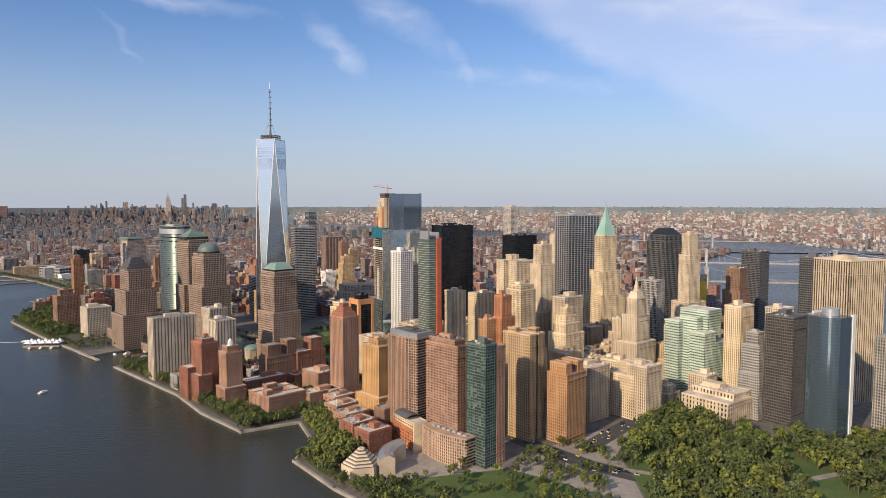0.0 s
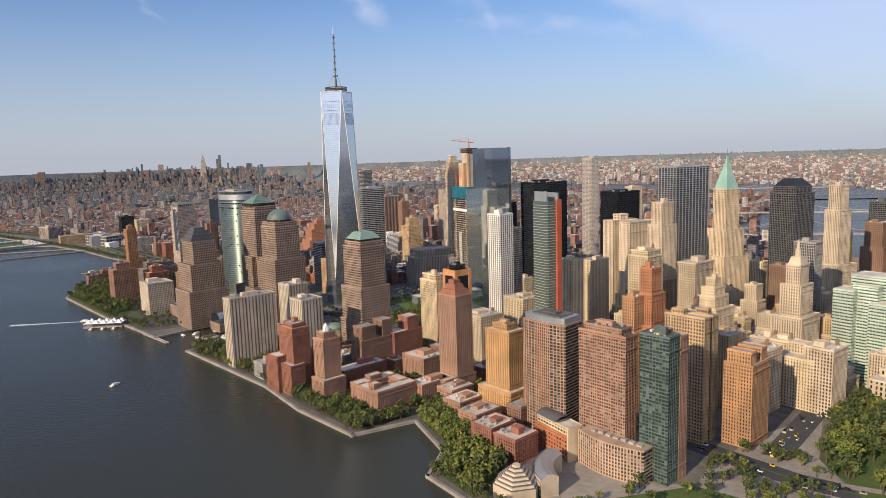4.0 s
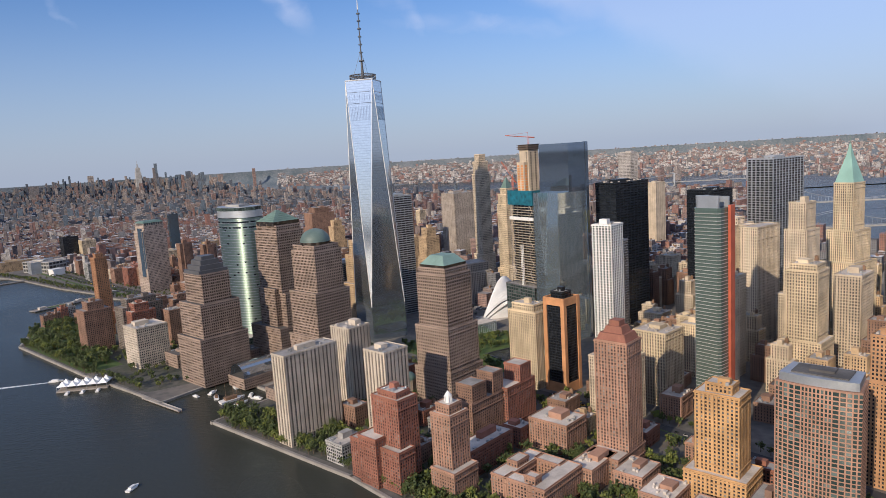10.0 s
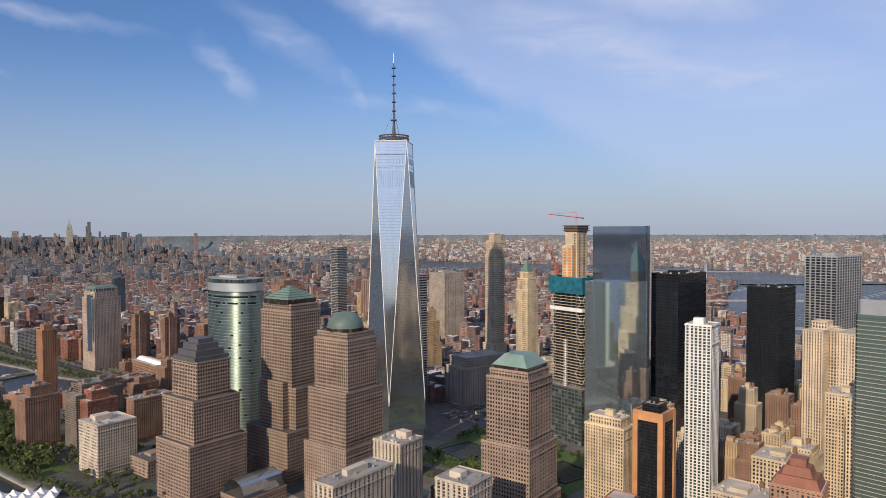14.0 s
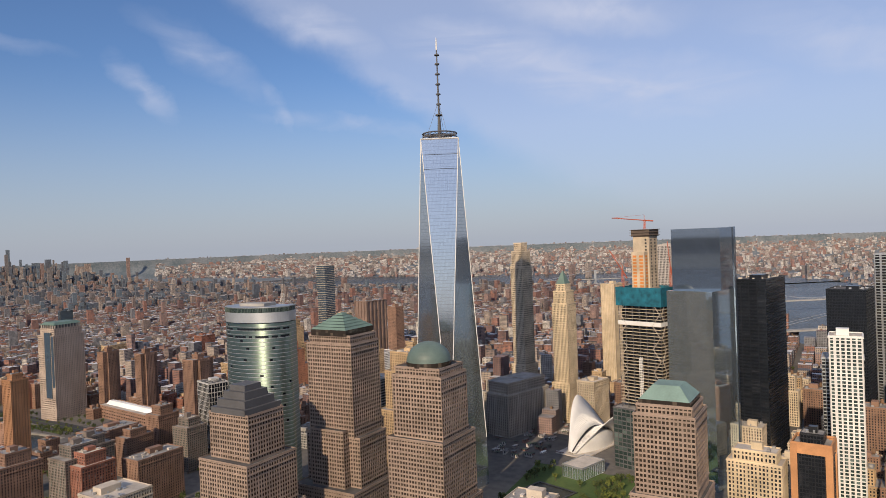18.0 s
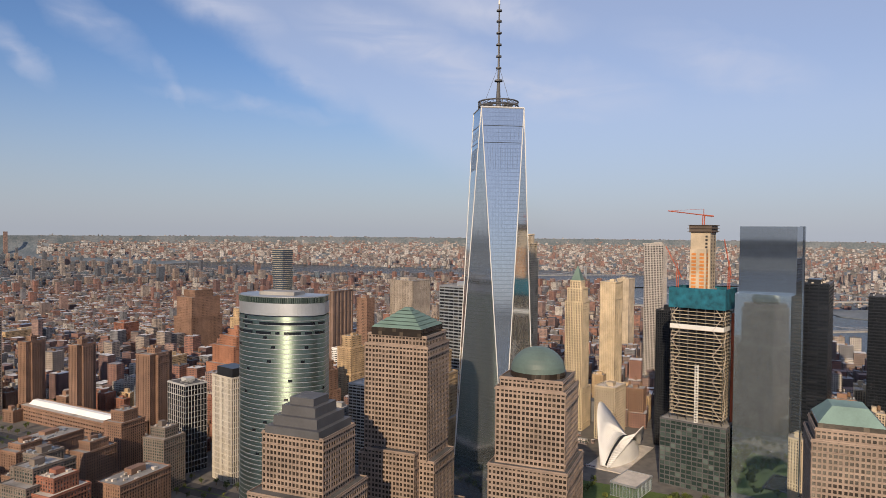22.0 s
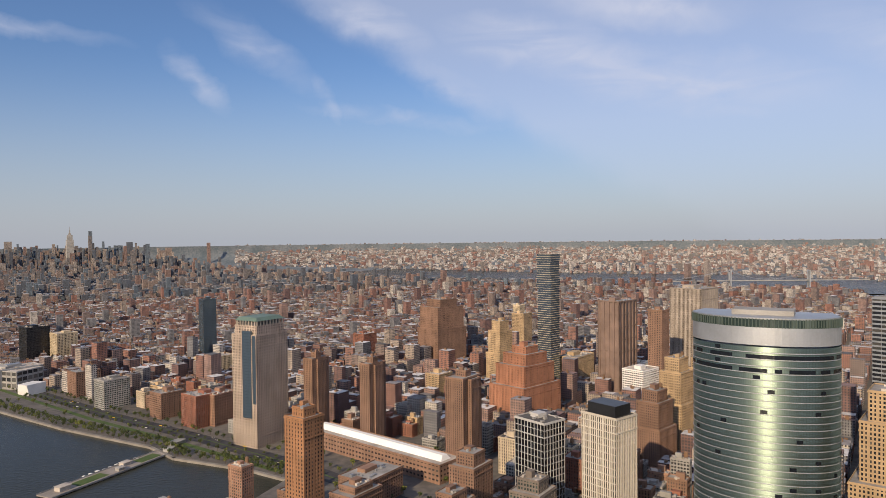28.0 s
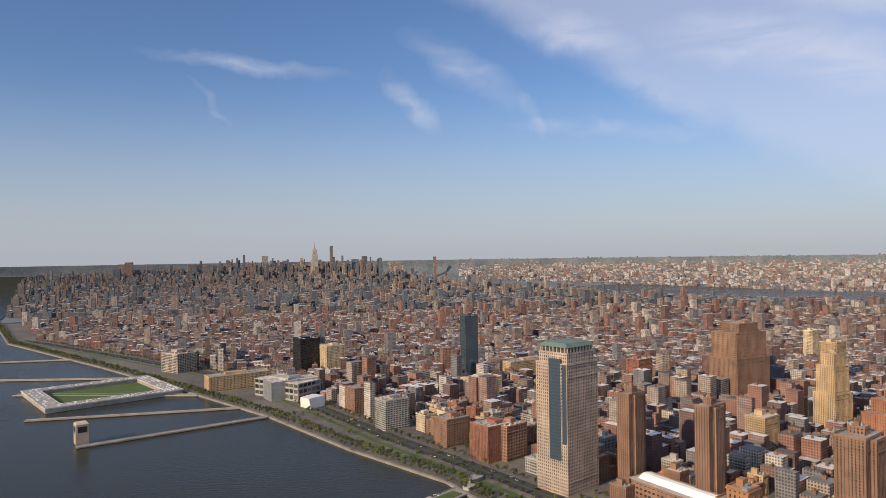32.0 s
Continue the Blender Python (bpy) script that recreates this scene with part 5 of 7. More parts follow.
curved_glass()
tower("apartment_tower", -4, 744, 18, 51, 128, B, (BRICK4, PANEL, 2.6, 3.1, 0.7, 0.38, 0.3, ROOFD), "tall brick and glass apartment slab", AP, [(1, 1, 0, 123, 0, 0), (0.9, 0.8, 123, 129, 0, 0)])
tower("apartment_tower", 33, 704, 17, 28, 131, B, (GREENG, PANEG, 3.0, 3.2, 0.3, 0.3, 0.3, ROOFD), "dark green glass apartment tower", AP)
tower("apartment_tower", 44, 715, 13, 29, 128, B, (BRICK4, PANEL, 2.8, 3.2, 1.2, 0.4, 0.35, ROOF), "brick tower joined to the green glass one", AP)


def hotel_wing():
    top = thing("hotel", 4, 724, 2.5, B, "pale brick hotel wing with a gently curved front", "hotel")
    pts = [(-15 - 7 * math.cos(a * 1.5), 34 * a) for a in np.linspace(1, -1, 13)] + [(-2, -34), (-2, 34)]
    gridded(top, pts, 0, 31, 3.3, 1.2, 3.2, 1.3, R("pale_pink_brick", (0.44, 0.31, 0.22)), PANEL, 0.3, 12)
    rm = Shape()
    for k in range(7):
        rm.box(-11, -7, -29 + k * 8, -24 + k * 8, 31.9, 33.4 + 0.6 * (k % 3))
    part("roof_units", rm.mesh("roof_units", GREY), top, "grey plant units and planted beds on the roof")


def school_house():
    top = thing("school", -47, 762, 2.5, 33, "orange brick school with a cream top storey and grey roof", "school")
    clad(top, 20, 50, 0, 24, (R("vivid_orange_brick", (0.46, 0.17, 0.075)), PANEL, 4.2, 4.0, 1.7, 0.42, 0.4, ROOFL), 0, 0)
    clad(top, 17, 48, 24, 31, (CREAM, PANE, 4.2, 3.5, 1.2, 0.4, 0.4, ROOFL), 1.4, 0)
    part("cream_end", Shape().box(-10.5, 4, -26.4, -25.1, 0, 32).mesh("cream_end", CREAM), top, "cream end wall")
    q = Shape()
    for k in range(8):
        a0, a1 = math.pi * (0.15 + 0.7 * k / 8), math.pi * (0.15 + 0.7 * (k + 1) / 8)
        q.add([(11 * math.cos(a0) + 1, -6, 29 + 7 * math.sin(a0)), (11 * math.cos(a1) + 1, -6, 29 + 7 * math.sin(a1)), (11 * math.cos(a1) + 1, 24, 29 + 7 * math.sin(a1)), (11 * math.cos(a0) + 1, 24, 29 + 7 * math.sin(a0))], [(3, 2, 1, 0)])
    q.box(-7, 9, -5.6, 23.6, 31.2, 33)
    part("grey_roof", q.mesh("grey_roof", ZINC), top, "curved grey metal roof over the hall")


hotel_wing()
school_house()
tower("apartment_house", -76, 818, 34, 20, 28, B, S_BRN, "low dark brick wing with a planted roof", AP)

# museum: stepped six-sided pyramid, and its curved wing
top = thing("museum", -92, 676, 2.5, 15, "six-sided stone museum with a stepped pyramid roof", "museum")
q = Shape().cyl(0, 0, 0, 12, 21, 21, 6)
for k in range(6):
    q.cyl(0, 0, 12 + k * 2.6, 14.2 + k * 2.6, 20 - k * 3.0, 18.6 - k * 3.0, 6)
part("stepped_pyramid", q.mesh("stepped_pyramid", LIME), top)
g = Shape()
for k in range(6):
    g.cyl(0, 0, 12 + k * 2.6, 12.8 + k * 2.6, 20.3 - k * 3.0, 20.3 - k * 3.0, 6)
part("roof_joints", g.mesh("roof_joints", ROOFD), top)
top = thing("museum_wing", -20, 690, 2.5, 0, "museum wing, bowed in plan, under a curved metal roof", "museum")
q, wl, gl = Shape(), Shape(), Shape()
bow = [(58 * math.cos(a), 58 * math.sin(a)) for a in np.linspace(2.38, 3.55, 13)]
for (x0, y0), (x1, y1) in zip(bow, bow[1:]):
    def at(u, z):
        return [(x0 * u, y0 * u, z), (x1 * u, y1 * u, z)]
    prof = [(1.0, 14.5), (0.94, 18.2), (0.86, 20.0), (0.77, 19.6), (0.68, 17.0)]
    for (ua, za), (ub, zb) in zip(prof, prof[1:]):
        q.add(at(ua, za) + at(ub, zb)[::-1], [(0, 1, 2, 3)])
    for u, flip in ((0.985, False), (0.69, True)):
        wl.add(at(u, 0) + at(u, 17)[::-1], [(3, 2, 1, 0) if flip else (0, 1, 2, 3)])
    for k in range(3):
        wl.add(at(1.0, 2.8 + 4.2 * k) + at(1.0, 5.2 + 4.2 * k)[::-1] + at(0.98, 2.8 + 4.2 * k) + at(0.98, 5.2 + 4.2 * k)[::-1], [(0, 1, 2, 3), (3, 2, 6, 7), (1, 0, 4, 5)])
        gl.add(at(0.99, 0.8 + 4.2 * k) + at(0.99, 2.7 + 4.2 * k)[::-1], [(0, 1, 2, 3)])
for i, flip in ((0, True), (12, False)):
    x, y = bow[i]
    wl.add([(x * u, y * u, z) for u, z in ((0.985, 0), (0.985, 16), (0.94, 18.2), (0.86, 20), (0.77, 19.6), (0.69, 17), (0.69, 0))], [tuple(range(7)) if flip else tuple(range(6, -1, -1))])
    for k in range(3):
        wl.add([(x * u * 1.004, y * 1.004 * u + (0.3 if flip else -0.3), z) for u, z in ((0.98, 2.8 + 4.2 * k), (0.98, 5.2 + 4.2 * k), (0.7, 5.2 + 4.2 * k), (0.7, 2.8 + 4.2 * k))], [(0, 1, 2, 3)])
part("curved_roof", q.mesh("curved_roof", STEEL), top, "dull grey curved roof")
part("stone_walls", wl.mesh("stone_walls", LIME), top, "pale stone walls in bands")
part("window_strips", gl.mesh("window_strips", PANEK), top, "dark strip windows")

# ---- old financial district, fronting the park ----
tower("office_building", 87, 795, 27, 42, 128, 45, (OCHRE, PANE, 3.0, 3.5, 1.2, 0.34, 0.5, ROOF), "tall ochre brick office building in two wings", "office building", [(0.42, 1, 0, 126, 0.29, 0), (0.42, 1, 0, 126, -0.29, 0), (0.3, 0.6, 0, 124, 0, 0.2), (0.26, 0.3, 126, 131, -0.29, 0.2), (0.26, 0.3, 126, 131, 0.29, -0.2)], tank=1)
tower("office_building", 137, 783, 38, 29, 90, 45, (BRICK2, PANE, 3, 3.6, 1.5, 0.36, 0.4, ROOF), "red and ochre brick office building with turrets", "office building", [(1, 1, 0, 82, 0, 0), (0.3, 0.8, 82, 94, -0.3, 0), (0.3, 0.8, 82, 94, 0.3, 0)])
tower("office_building", 235, 880, 37, 42, 62, 40, (CREAM, PANE, 3.2, 3.8, 1.5, 0.4, 0.4, ROOFL), "white stone office building facing the park", "office building", [(1, 1, 0, 56, 0, 0), (0.4, 0.8, 56, 68, 0.2, 0)], tank=1)
tower("custom_house", 353, 871, 75, 66, 34, 38, (LIME, PANE, 5, 6.5, 2.4, 0.3, 0.9, ROOFL), "pale stone custom house with deep columns", "public building", [(1, 1, 0, 30, 0, 0), (0.5, 0.9, 30, 38, 0, 0)])
tower("office_tower", 352, 960, 55, 56, 127, 38, (PALEG, PANEG, 3, 3.8, 0.4, 0.55, 0.35, ROOFL), "pale green banded glass office block in steps", "office tower", [(0.5, 0.42, 0, 112, -0.32, 0.36), (0.5, 0.42, 0, 100, -0.32, -0.36), (0.66, 1.14, 0, 84, 0.24, 0), (0.8, 0.5, 0, 118, 0.02, 0), (0.6, 0.8, 84, 128, 0.16, 0)])
tower("office_tower", 427, 851, 41, 36, 138, 38, (ZINC, PANEB, 2.2, 3.7, 0.5, 0.3, 0.4, ROOFD), "dark bronze glass office tower", "office tower")
tower("office_tower", 566, 962, 66, 60, 200, 20, (LIME, PANEK, 4.0, 3.9, 1.25, 0.04, 1.0, ROOFL), "broad office slab with pale upright fins", "office tower")
tower("office_tower", 530, 800, 30, 30, 120, 30, (GREY, PANE, 3, 3.8, 0.8, 0.4, 0.4), "grey banded office tower", "office tower")
top = thing("office_tower", 441, 779, 2.5, 30, "quarter-round mirror-glass office tower", "office tower")
pts = [(-8 - 15 * math.cos(a), 20 * math.sin(a) / math.sin(1.2)) for a in np.linspace(1.2, -1.2, 19)] + [(14, -20), (14, 20)]
part("glass_body", Shape().prism(pts, 10, 150, 0, True, None, 1.6, 3.9).mesh("glass_body", BLUEGLASS), top)
part("white_spine", Shape().box(9, 15, -21, -18, 0, 152).box(-3, 15, 18.5, 21, 0, 152).mesh("white_spine", WHITE), top)
part("columns", Shape().cyl(-12, 10, 0, 10, 1).cyl(-12, -10, 0, 10, 1).box(-4, 12, -14, 14, 0, 10).mesh("columns", WHITE), top)
part("lantern", Shape().cyl(0, 0, 150, 158, 9, 9, 20).mesh("lantern", STEEL), top)


def hoist_tower():
    top = thing("apartment_tower", -34, 1006, 2.5, 35, "unfinished green glass tower with a red hoist up its side", "skyscraper")
    pts = [(-12, -12), (-9, -14), (9, -14), (12, -12), (12, 12), (9, 14), (-9, 14), (-12, 12)]
    part("glass_body", Shape().prism(pts, 0, 226, 0, True, None, 1.8, 3.5).mesh("glass_body", GREENGLASS), top)
    q = Shape()
    for k in range(64):
        q.prism([(x * 1.02, y * 1.02) for x, y in pts], k * 3.5, k * 3.5 + 0.6)
    part("floor_edges", q.mesh("floor_edges", GREY), top, kind="stuff")
    part("hoist", Shape().box(3, 10.5, -17.2, -14.4, 0, 228).mesh("hoist", RED), top, "red builders' hoist")
    part("crown", Shape().box(-10, -8, -12, 12, 226, 238).box(8, 10, -12, 12, 226, 236).box(-10, 10, 10, 12, 226, 237).mesh("crown", STEEL), top)


hoist_tower()
tower("office_building", -194, 1172, 24, 44, 100, 40, S_CRM, "cream terracotta office building with a dormered roof", "office building", [(1, 1, 0, 96, 0, 0), (0.8, 0.8, 96, 105, 0, 0)])
fr = tower("apartment_tower", -157, 1148, 29, 29, 120, 40, (DARK, PANEK, 2.4, 3.4, 0.3, 0.2, 0.4, ROOF), "dark glass tower in an orange brick frame", AP, [(1, 1, 0, 114, 0, 0), (0.6, 0.6, 114, 122, 0, 0)])
BURNT = R("warm_orange_brick", (0.50, 0.25, 0.11))
for sx in (-1, 1):
    for sy in (-1, 1):
        part("corner_pier", Shape().box(sx * 13 - 2.6, sx * 13 + 2.6, sy * 13 - 2.6, sy * 13 + 2.6, 0, 115).mesh("corner_pier", BURNT), fr, "orange brick corner pier")
part("attic_band", ring_mesh(30.4, 30.4, 107, 116.4, 1.2, BURNT, "attic_band"), fr, "orange brick attic band")
part("base_band", ring_mesh(30.4, 30.4, 0, 12, 1.2, BURNT, "base_band"), fr, "orange brick base")
tower("office_building", -120, 1050, 40, 44, 70, 40, S_LIM, "tan stone office building", "office building", tank=1)
tower("office_building", -60, 1090, 40, 40, 84, 40, S_CRM, "white brick office building", "office building", tank=1)
OT, OB = "office tower", "office building"
tower("office_tower", 112, 1090, 34, 34, 148, 40, S_CRM, "cream stepped office tower with a green-trimmed crown", OT, [(1.2, 1.3, 0, 60, 0, 0), (1, 1, 60, 140, 0, 0), (0.85, 0.85, 140, 147, 0, 0)], tank=1)
tower("office_tower", 68, 880, 20, 18, 160, 40, (R("russet_brick", (0.40, 0.18, 0.09)), PANE, 3, 3.4, 1.5, 0.4, 0.4, ROOF), "slim stepped russet brick tower", OT, [(1.7, 1.5, 0, 95, 0, 0), (1.25, 1.2, 95, 130, 0, 0), (0.85, 0.85, 130, 158, 0, 0)])
tower("office_tower", 48, 872, 19, 16, 128, 40, (BRICK2, PANE, 3, 3.4, 1.4, 0.4, 0.4, ROOF), "orange brick tower stepping down", OT, [(1.3, 1.5, 0, 90, 0, 0), (1, 1, 90, 128, 0, 0)])
tower("office_tower", 167, 972, 34, 24, 126, 40, (CREAM, PANE, 3, 3.6, 1.4, 0.4, 0.4, ROOFL), "white stepped ziggurat-topped office building", OT, [(1.2, 1.4, 0, 92, 0, 0), (0.9, 1, 92, 106, 0, 0), (0.7, 0.75, 106, 117, 0, 0), (0.4, 0.5, 117, 128, 0, 0)])
st = tower("office_tower", 268, 973, 27, 22, 140, 40, S_LIM, "tan stone tower with a tall pinnacled lantern", OT, [(1.7, 1.7, 0, 80, 0, 0), (1.15, 1.15, 80, 118, 0, 0), (0.8, 0.8, 118, 142, 0, 0)], plant=False)
part("lantern", Shape().prism(rect(18, 16), 142, 152, 0, True, rect(12, 11)).cyl(0, 0, 152, 160, 4, 3, 8).cyl(0, 0, 160, 174, 2.6, 0.1, 8).mesh("lantern", LIME), st, "stone lantern and pinnacle")
tower("office_tower", 5, 1067, 24, 24, 140, 40, S_CRM, "cream slab-sided office tower", OT, tank=1)
tower("office_tower", 50, 1150, 40, 24, 126, 40, S_CRM, "cream office block with a balustraded roof", OT, tank=1)
tower("office_tower", 195, 1134, 46, 30, 122, 40, S_LIM, "broad tan stone office block", OB, tank=1)
tower("office_tower", 312, 1042, 20, 28, 160, 40, (GREY, PANEK, 2.4, 3.7, 0.8, 0.2, 0.4), "grey office slab with dark stripes", OT)
tower("office_tower", 671, 1501, 42, 42, 172, 40, (ZINC, PANEK, 3, 3.8, 0.6, 0.4, 0.3, ROOFD), "dark grey glass office tower by the river", OT)
tower("office_tower", 555, 1318, 30, 28, 152, 40, S_BRN, "brown brick stepped tower", OT, [(1.3, 1.3, 0, 110, 0, 0), (1, 1, 110, 152, 0, 0)])
tower("office_tower", 396, 872, 21, 24, 108, 38, (GREY, PANE, 3, 3.6, 0.8, 0.45, 0.4), "grey stepped office building", OT, [(1.3, 1.2, 0, 60, 0, 0), (1, 1, 60, 96, 0, 0), (0.7, 0.7, 96, 112, 0, 0)])
tower("office_tower", 400, 932, 36, 24, 138, 40, S_CRM, "cream white-trimmed office tower", OT)
tower("office_tower", 440, 900, 26, 26, 140, 40, S_LIM, "plain pale stone office tower", OT)
tower("office_tower", 605, 1137, 26, 30, 188, 40, (ZINC, PANEK, 3, 3.8, 0.6, 0.4, 0.3, ROOFD), "slim dark banded office tower", OT)
tower("office_building", 178, 872, 40, 44, 70, 40, S_LIM, "old pale stone office building with green-edged roof", OB, tank=1)
tower("office_building", 150, 880, 34, 30, 84, 40, S_TAN, "ochre office building with roof tanks", OB, tank=1)
tower("office_building", 250, 860, 34, 30, 72, 40, S_LIM, "pale office building with roof tanks", OB, tank=1)
yl = tower("office_tower", 440, 1215, 26, 26, 150, 35, S_LIM, "stone tower wrapped in yellow netting on one side", OT)
part("yellow_netting", Shape().box(-13.6, -13.2, -12, 12, 95, 146).box(-12, 12, -13.6, -13.2, 100, 140).mesh("yellow_netting", YELLOW), yl, "yellow safety netting")
tower("office_building", -128, 1621, 42, 30, 74, 32, S_LIM, "stone building with a green mansard roof", OB)
tower("office_tower", 1, 1796, 33, 28, 205, 32, (CREAM, LIME, 3.4, 30, 1.6, 0.02, 0.6, ROOFL), "plain cream office tower with fine upright ribs", OT)
tower("office_tower", 336, 2191, 40, 30, 178, 32, (LIME, LIME, 8, 30, 2, 0.02, 0.4, ROOFL), "plain blind cream tower", OT)
# ---- cove side and north end ----
tower("office_building", -753, 1393, 48, 48, 62, B, S_PRE[:1] + (PANE,) + (3.0, 3.8, 1.2, 0.45, 0.4, ROOFL), "grey stone exchange building with a pale roof", "office building")
tower("apartment_tower", -800, 1490, 40, 34, 78, B, S_RED, "red brick apartment house", AP, [(1, 1, 0, 66, 0, 0), (0.6, 0.7, 66, 78, 0, 0)])
tower("hotel", -740, 1520, 60, 30, 60, B, S_BRN, "brown brick hotel block", "hotel")
for (x, y, w, d, h, st) in ((-822, 1577, 46, 30, 74, S_DIM), (-757, 1698, 34, 28, 78, S_BRN), (-864, 1740, 44, 30, 40, S_BRN), (-714, 1640, 32, 30, 70, S_DIM), (-785, 1650, 40, 24, 60, S_BRN), (-879, 1499, 44, 34, 84, S_BRN), (-815, 1505, 50, 34, 84, S_DIM)):
    tower("apartment_tower", x, y, w, d, h, B, st, "brick and glass apartment house near the park", AP, [(1, 1, 0, h * 0.85, 0, 0), (0.6, 0.7, h * 0.85, h, 0, 0)])
for (x, y, w, d, h, st, lb) in ((-1560, 2790, 50, 46, 84, (DARK, PANE, 3, 3.6, 0.5, 0.45, 0.3, ROOFD), "dark stepped glass office building"), (-1495, 2785, 46, 40, 68, S_CRM, "cream stepped apartment building"), (-1500, 2520, 100, 44, 36, (STEEL, STEEL, 9, 9, 0.5, 0.1, 0.3, ROOFL), "big blank silver shed"),
                               (-1650, 2600, 130, 36, 32, S_TAN, "long tan warehouse with arched bays"), (-1885, 2815, 60, 40, 46, S_BRN, "dark brick warehouse"), (-1079, 2150, 44, 40, 48, S_RED, "red brick loft house"), (-1142, 2215, 42, 34, 40, S_BRN, "brown brick loft house"),
                               (-697, 2230, 38, 30, 46, (OCHRE, PANE, 3.2, 3.4, 1.4, 0.4, 0.4, ROOFL), "yellow brick apartment house"), (-1040, 2790, 110, 40, 36, S_TAN, "long tan warehouse"), (-1120, 2540, 70, 40, 40, S_CRM, "cream warehouse with white roof"),
                               (-1250, 2300, 44, 36, 48, (GREY, PANEG, 3, 3.4, 0.6, 0.4, 0.3, ROOF), "grey glass apartment house"), (-1330, 2410, 44, 36, 44, S_BRN, "brown brick warehouse"), (-799, 2670, 44, 34, 58, S_RED, "red brick loft building"), (-308, 3060, 30, 24, 73, S_CRM, "pale slim tower"), (-409, 2690, 40, 34, 92, S_TAN, "ochre stepped tower"),
                               (-341, 2220, 60, 34, 50, (WHITE, PANE, 3.2, 3.6, 0.8, 0.5, 0.3, ROOFL), "white banded office block"), (-422, 2290, 70, 40, 56, S_TAN, "tan office block")):
    tower("office_building", x, y, w, d, h, 42, st, lb + " among the lofts", "office building", single=False, tank=0.3)
tower("apartment_tower", -909, 1603, 21, 21, 150, B, (R("burnt_orange_brick", (0.33, 0.17, 0.085)), PANE, 3.4, 3.0, 1.8, 0.45, 0.3, ROOF), "orange brick apartment tower by the river", AP, [(1, 1, 0, 145, 0, 0), (0.6, 0.6, 145, 152, 0, 0)])
tower("apartment_tower", -688, 1700, 29, 39, 105, 29, (R("pale_grey_metal", (0.50, 0.49, 0.47), 0.5, 0.1), PANEK, 4.2, 6.6, 0.42, 0.06, 0.5, ROOFD), "dark gridded glass apartment tower", AP)
top = tower("apartment_tower", -640, 1646, 30, 39, 121, 29, (R("cream_lattice", (0.60, 0.55, 0.47), 0.6, 0.1), PANEK, 2.5, 6.4, 1.05, 0.13, 0.6, ROOFD), "white lattice-fronted apartment tower with a dark head", AP, [(1, 1, 0, 121, 0, 0)])
part("dark_head", Shape().box(-11, 11, -15, 15, 121, 131).mesh("dark_head", DARK), top, "dark plant storey")
for (x, y, w, d) in ((-905, 2048, 33, 24), (-829, 1989, 34, 24), (-727, 1875, 42, 36)):
    tower("apartment_tower", x, y, w, d, 113, 46, (BRICK3, PANE, 3.4, 2.8, 1.9, 0.35, 0.5, ROOF), "tall ribbed brown brick apartment tower", AP, [(1, 0.72, 0, 113, 0, 0), (0.5, 1.0, 0, 111, 0, 0), (0.3, 0.4, 113, 120, 0, 0)], group="brown brick towers")
top = tower("office_tower", -981, 2040, 58, 47, 166, 48, (R("rose_beige_precast", (0.46, 0.37, 0.30)), PANE, 3.2, 3.9, 1.45, 0.42, 0.45, ROOF), "tall rose-beige office tower, blue glass bay, green roof", "office tower", [(1.0, 1.0, 0, 152, 0, 0), (0.88, 0.9, 152, 164, 0, 0)], plant=False)
part("glass_bay", Shape().box(-29.8, -27, -14, 3, 40, 158, 0, 1.6, 3.9).mesh("glass_bay", BLUEGLASS), top, "blue glass bay")
part("corner_bay", Shape().box(-29.6, -27, -22.5, -16.5, 60, 152, 0, 1.6, 3.9).mesh("corner_bay", BLUEGLASS), top, "blue glass corner strip")
q = Shape()
for k in range(9):
    for sy in (-20.4, 20.4):
        q.box(-24 + k * 5.7, -22.6 + k * 5.7, sy - 0.7, sy + 0.7, 165.1, 171)
for k in range(7):
    for sx in (-24.8, 24.8):
        q.box(sx - 0.7, sx + 0.7, -18 + k * 5.6, -16.6 + k * 5.6, 165.1, 171)
part("roof_columns", q.mesh("roof_columns", CONC), top, "open colonnade under the roof", kind="stuff")
part("plant_room", Shape().box(-20, 20, -16, 16, 164.2, 171).mesh("plant_room", ZINC), top)
part("green_roof", Shape().prism(rect(52, 43), 171, 175.5, 0, True, rect(42, 33)).mesh("green_roof", COPPER), top, "green copper hip roof")
tower("office_building", -1057, 2156, 40, 36, 47, 48, (BRICK4, PANE, 3.4, 4.2, 1.4, 0.4, 0.4, ROOFL), "broad pink brick office block", "office building")
# long college building with a white roof
top = thing("college", -826, 1930, 2.5, 129, "long brown brick college with a sloping white roof", "school")
clad(top, 240, 40, 0, 22, (BRICK3, PANE, 6, 5, 2, 0.6, 0.5, ROOFL))
part("white_roof", Shape().prism(rect(225, 18), 22.2, 28, 0, True, rect(220, 7)).mesh("white_roof", CANVAS), top, "sloping white roof")
tower("school", -845, 1800, 60, 40, 30, 46, S_BRN, "brown brick school with a curved front", "school")


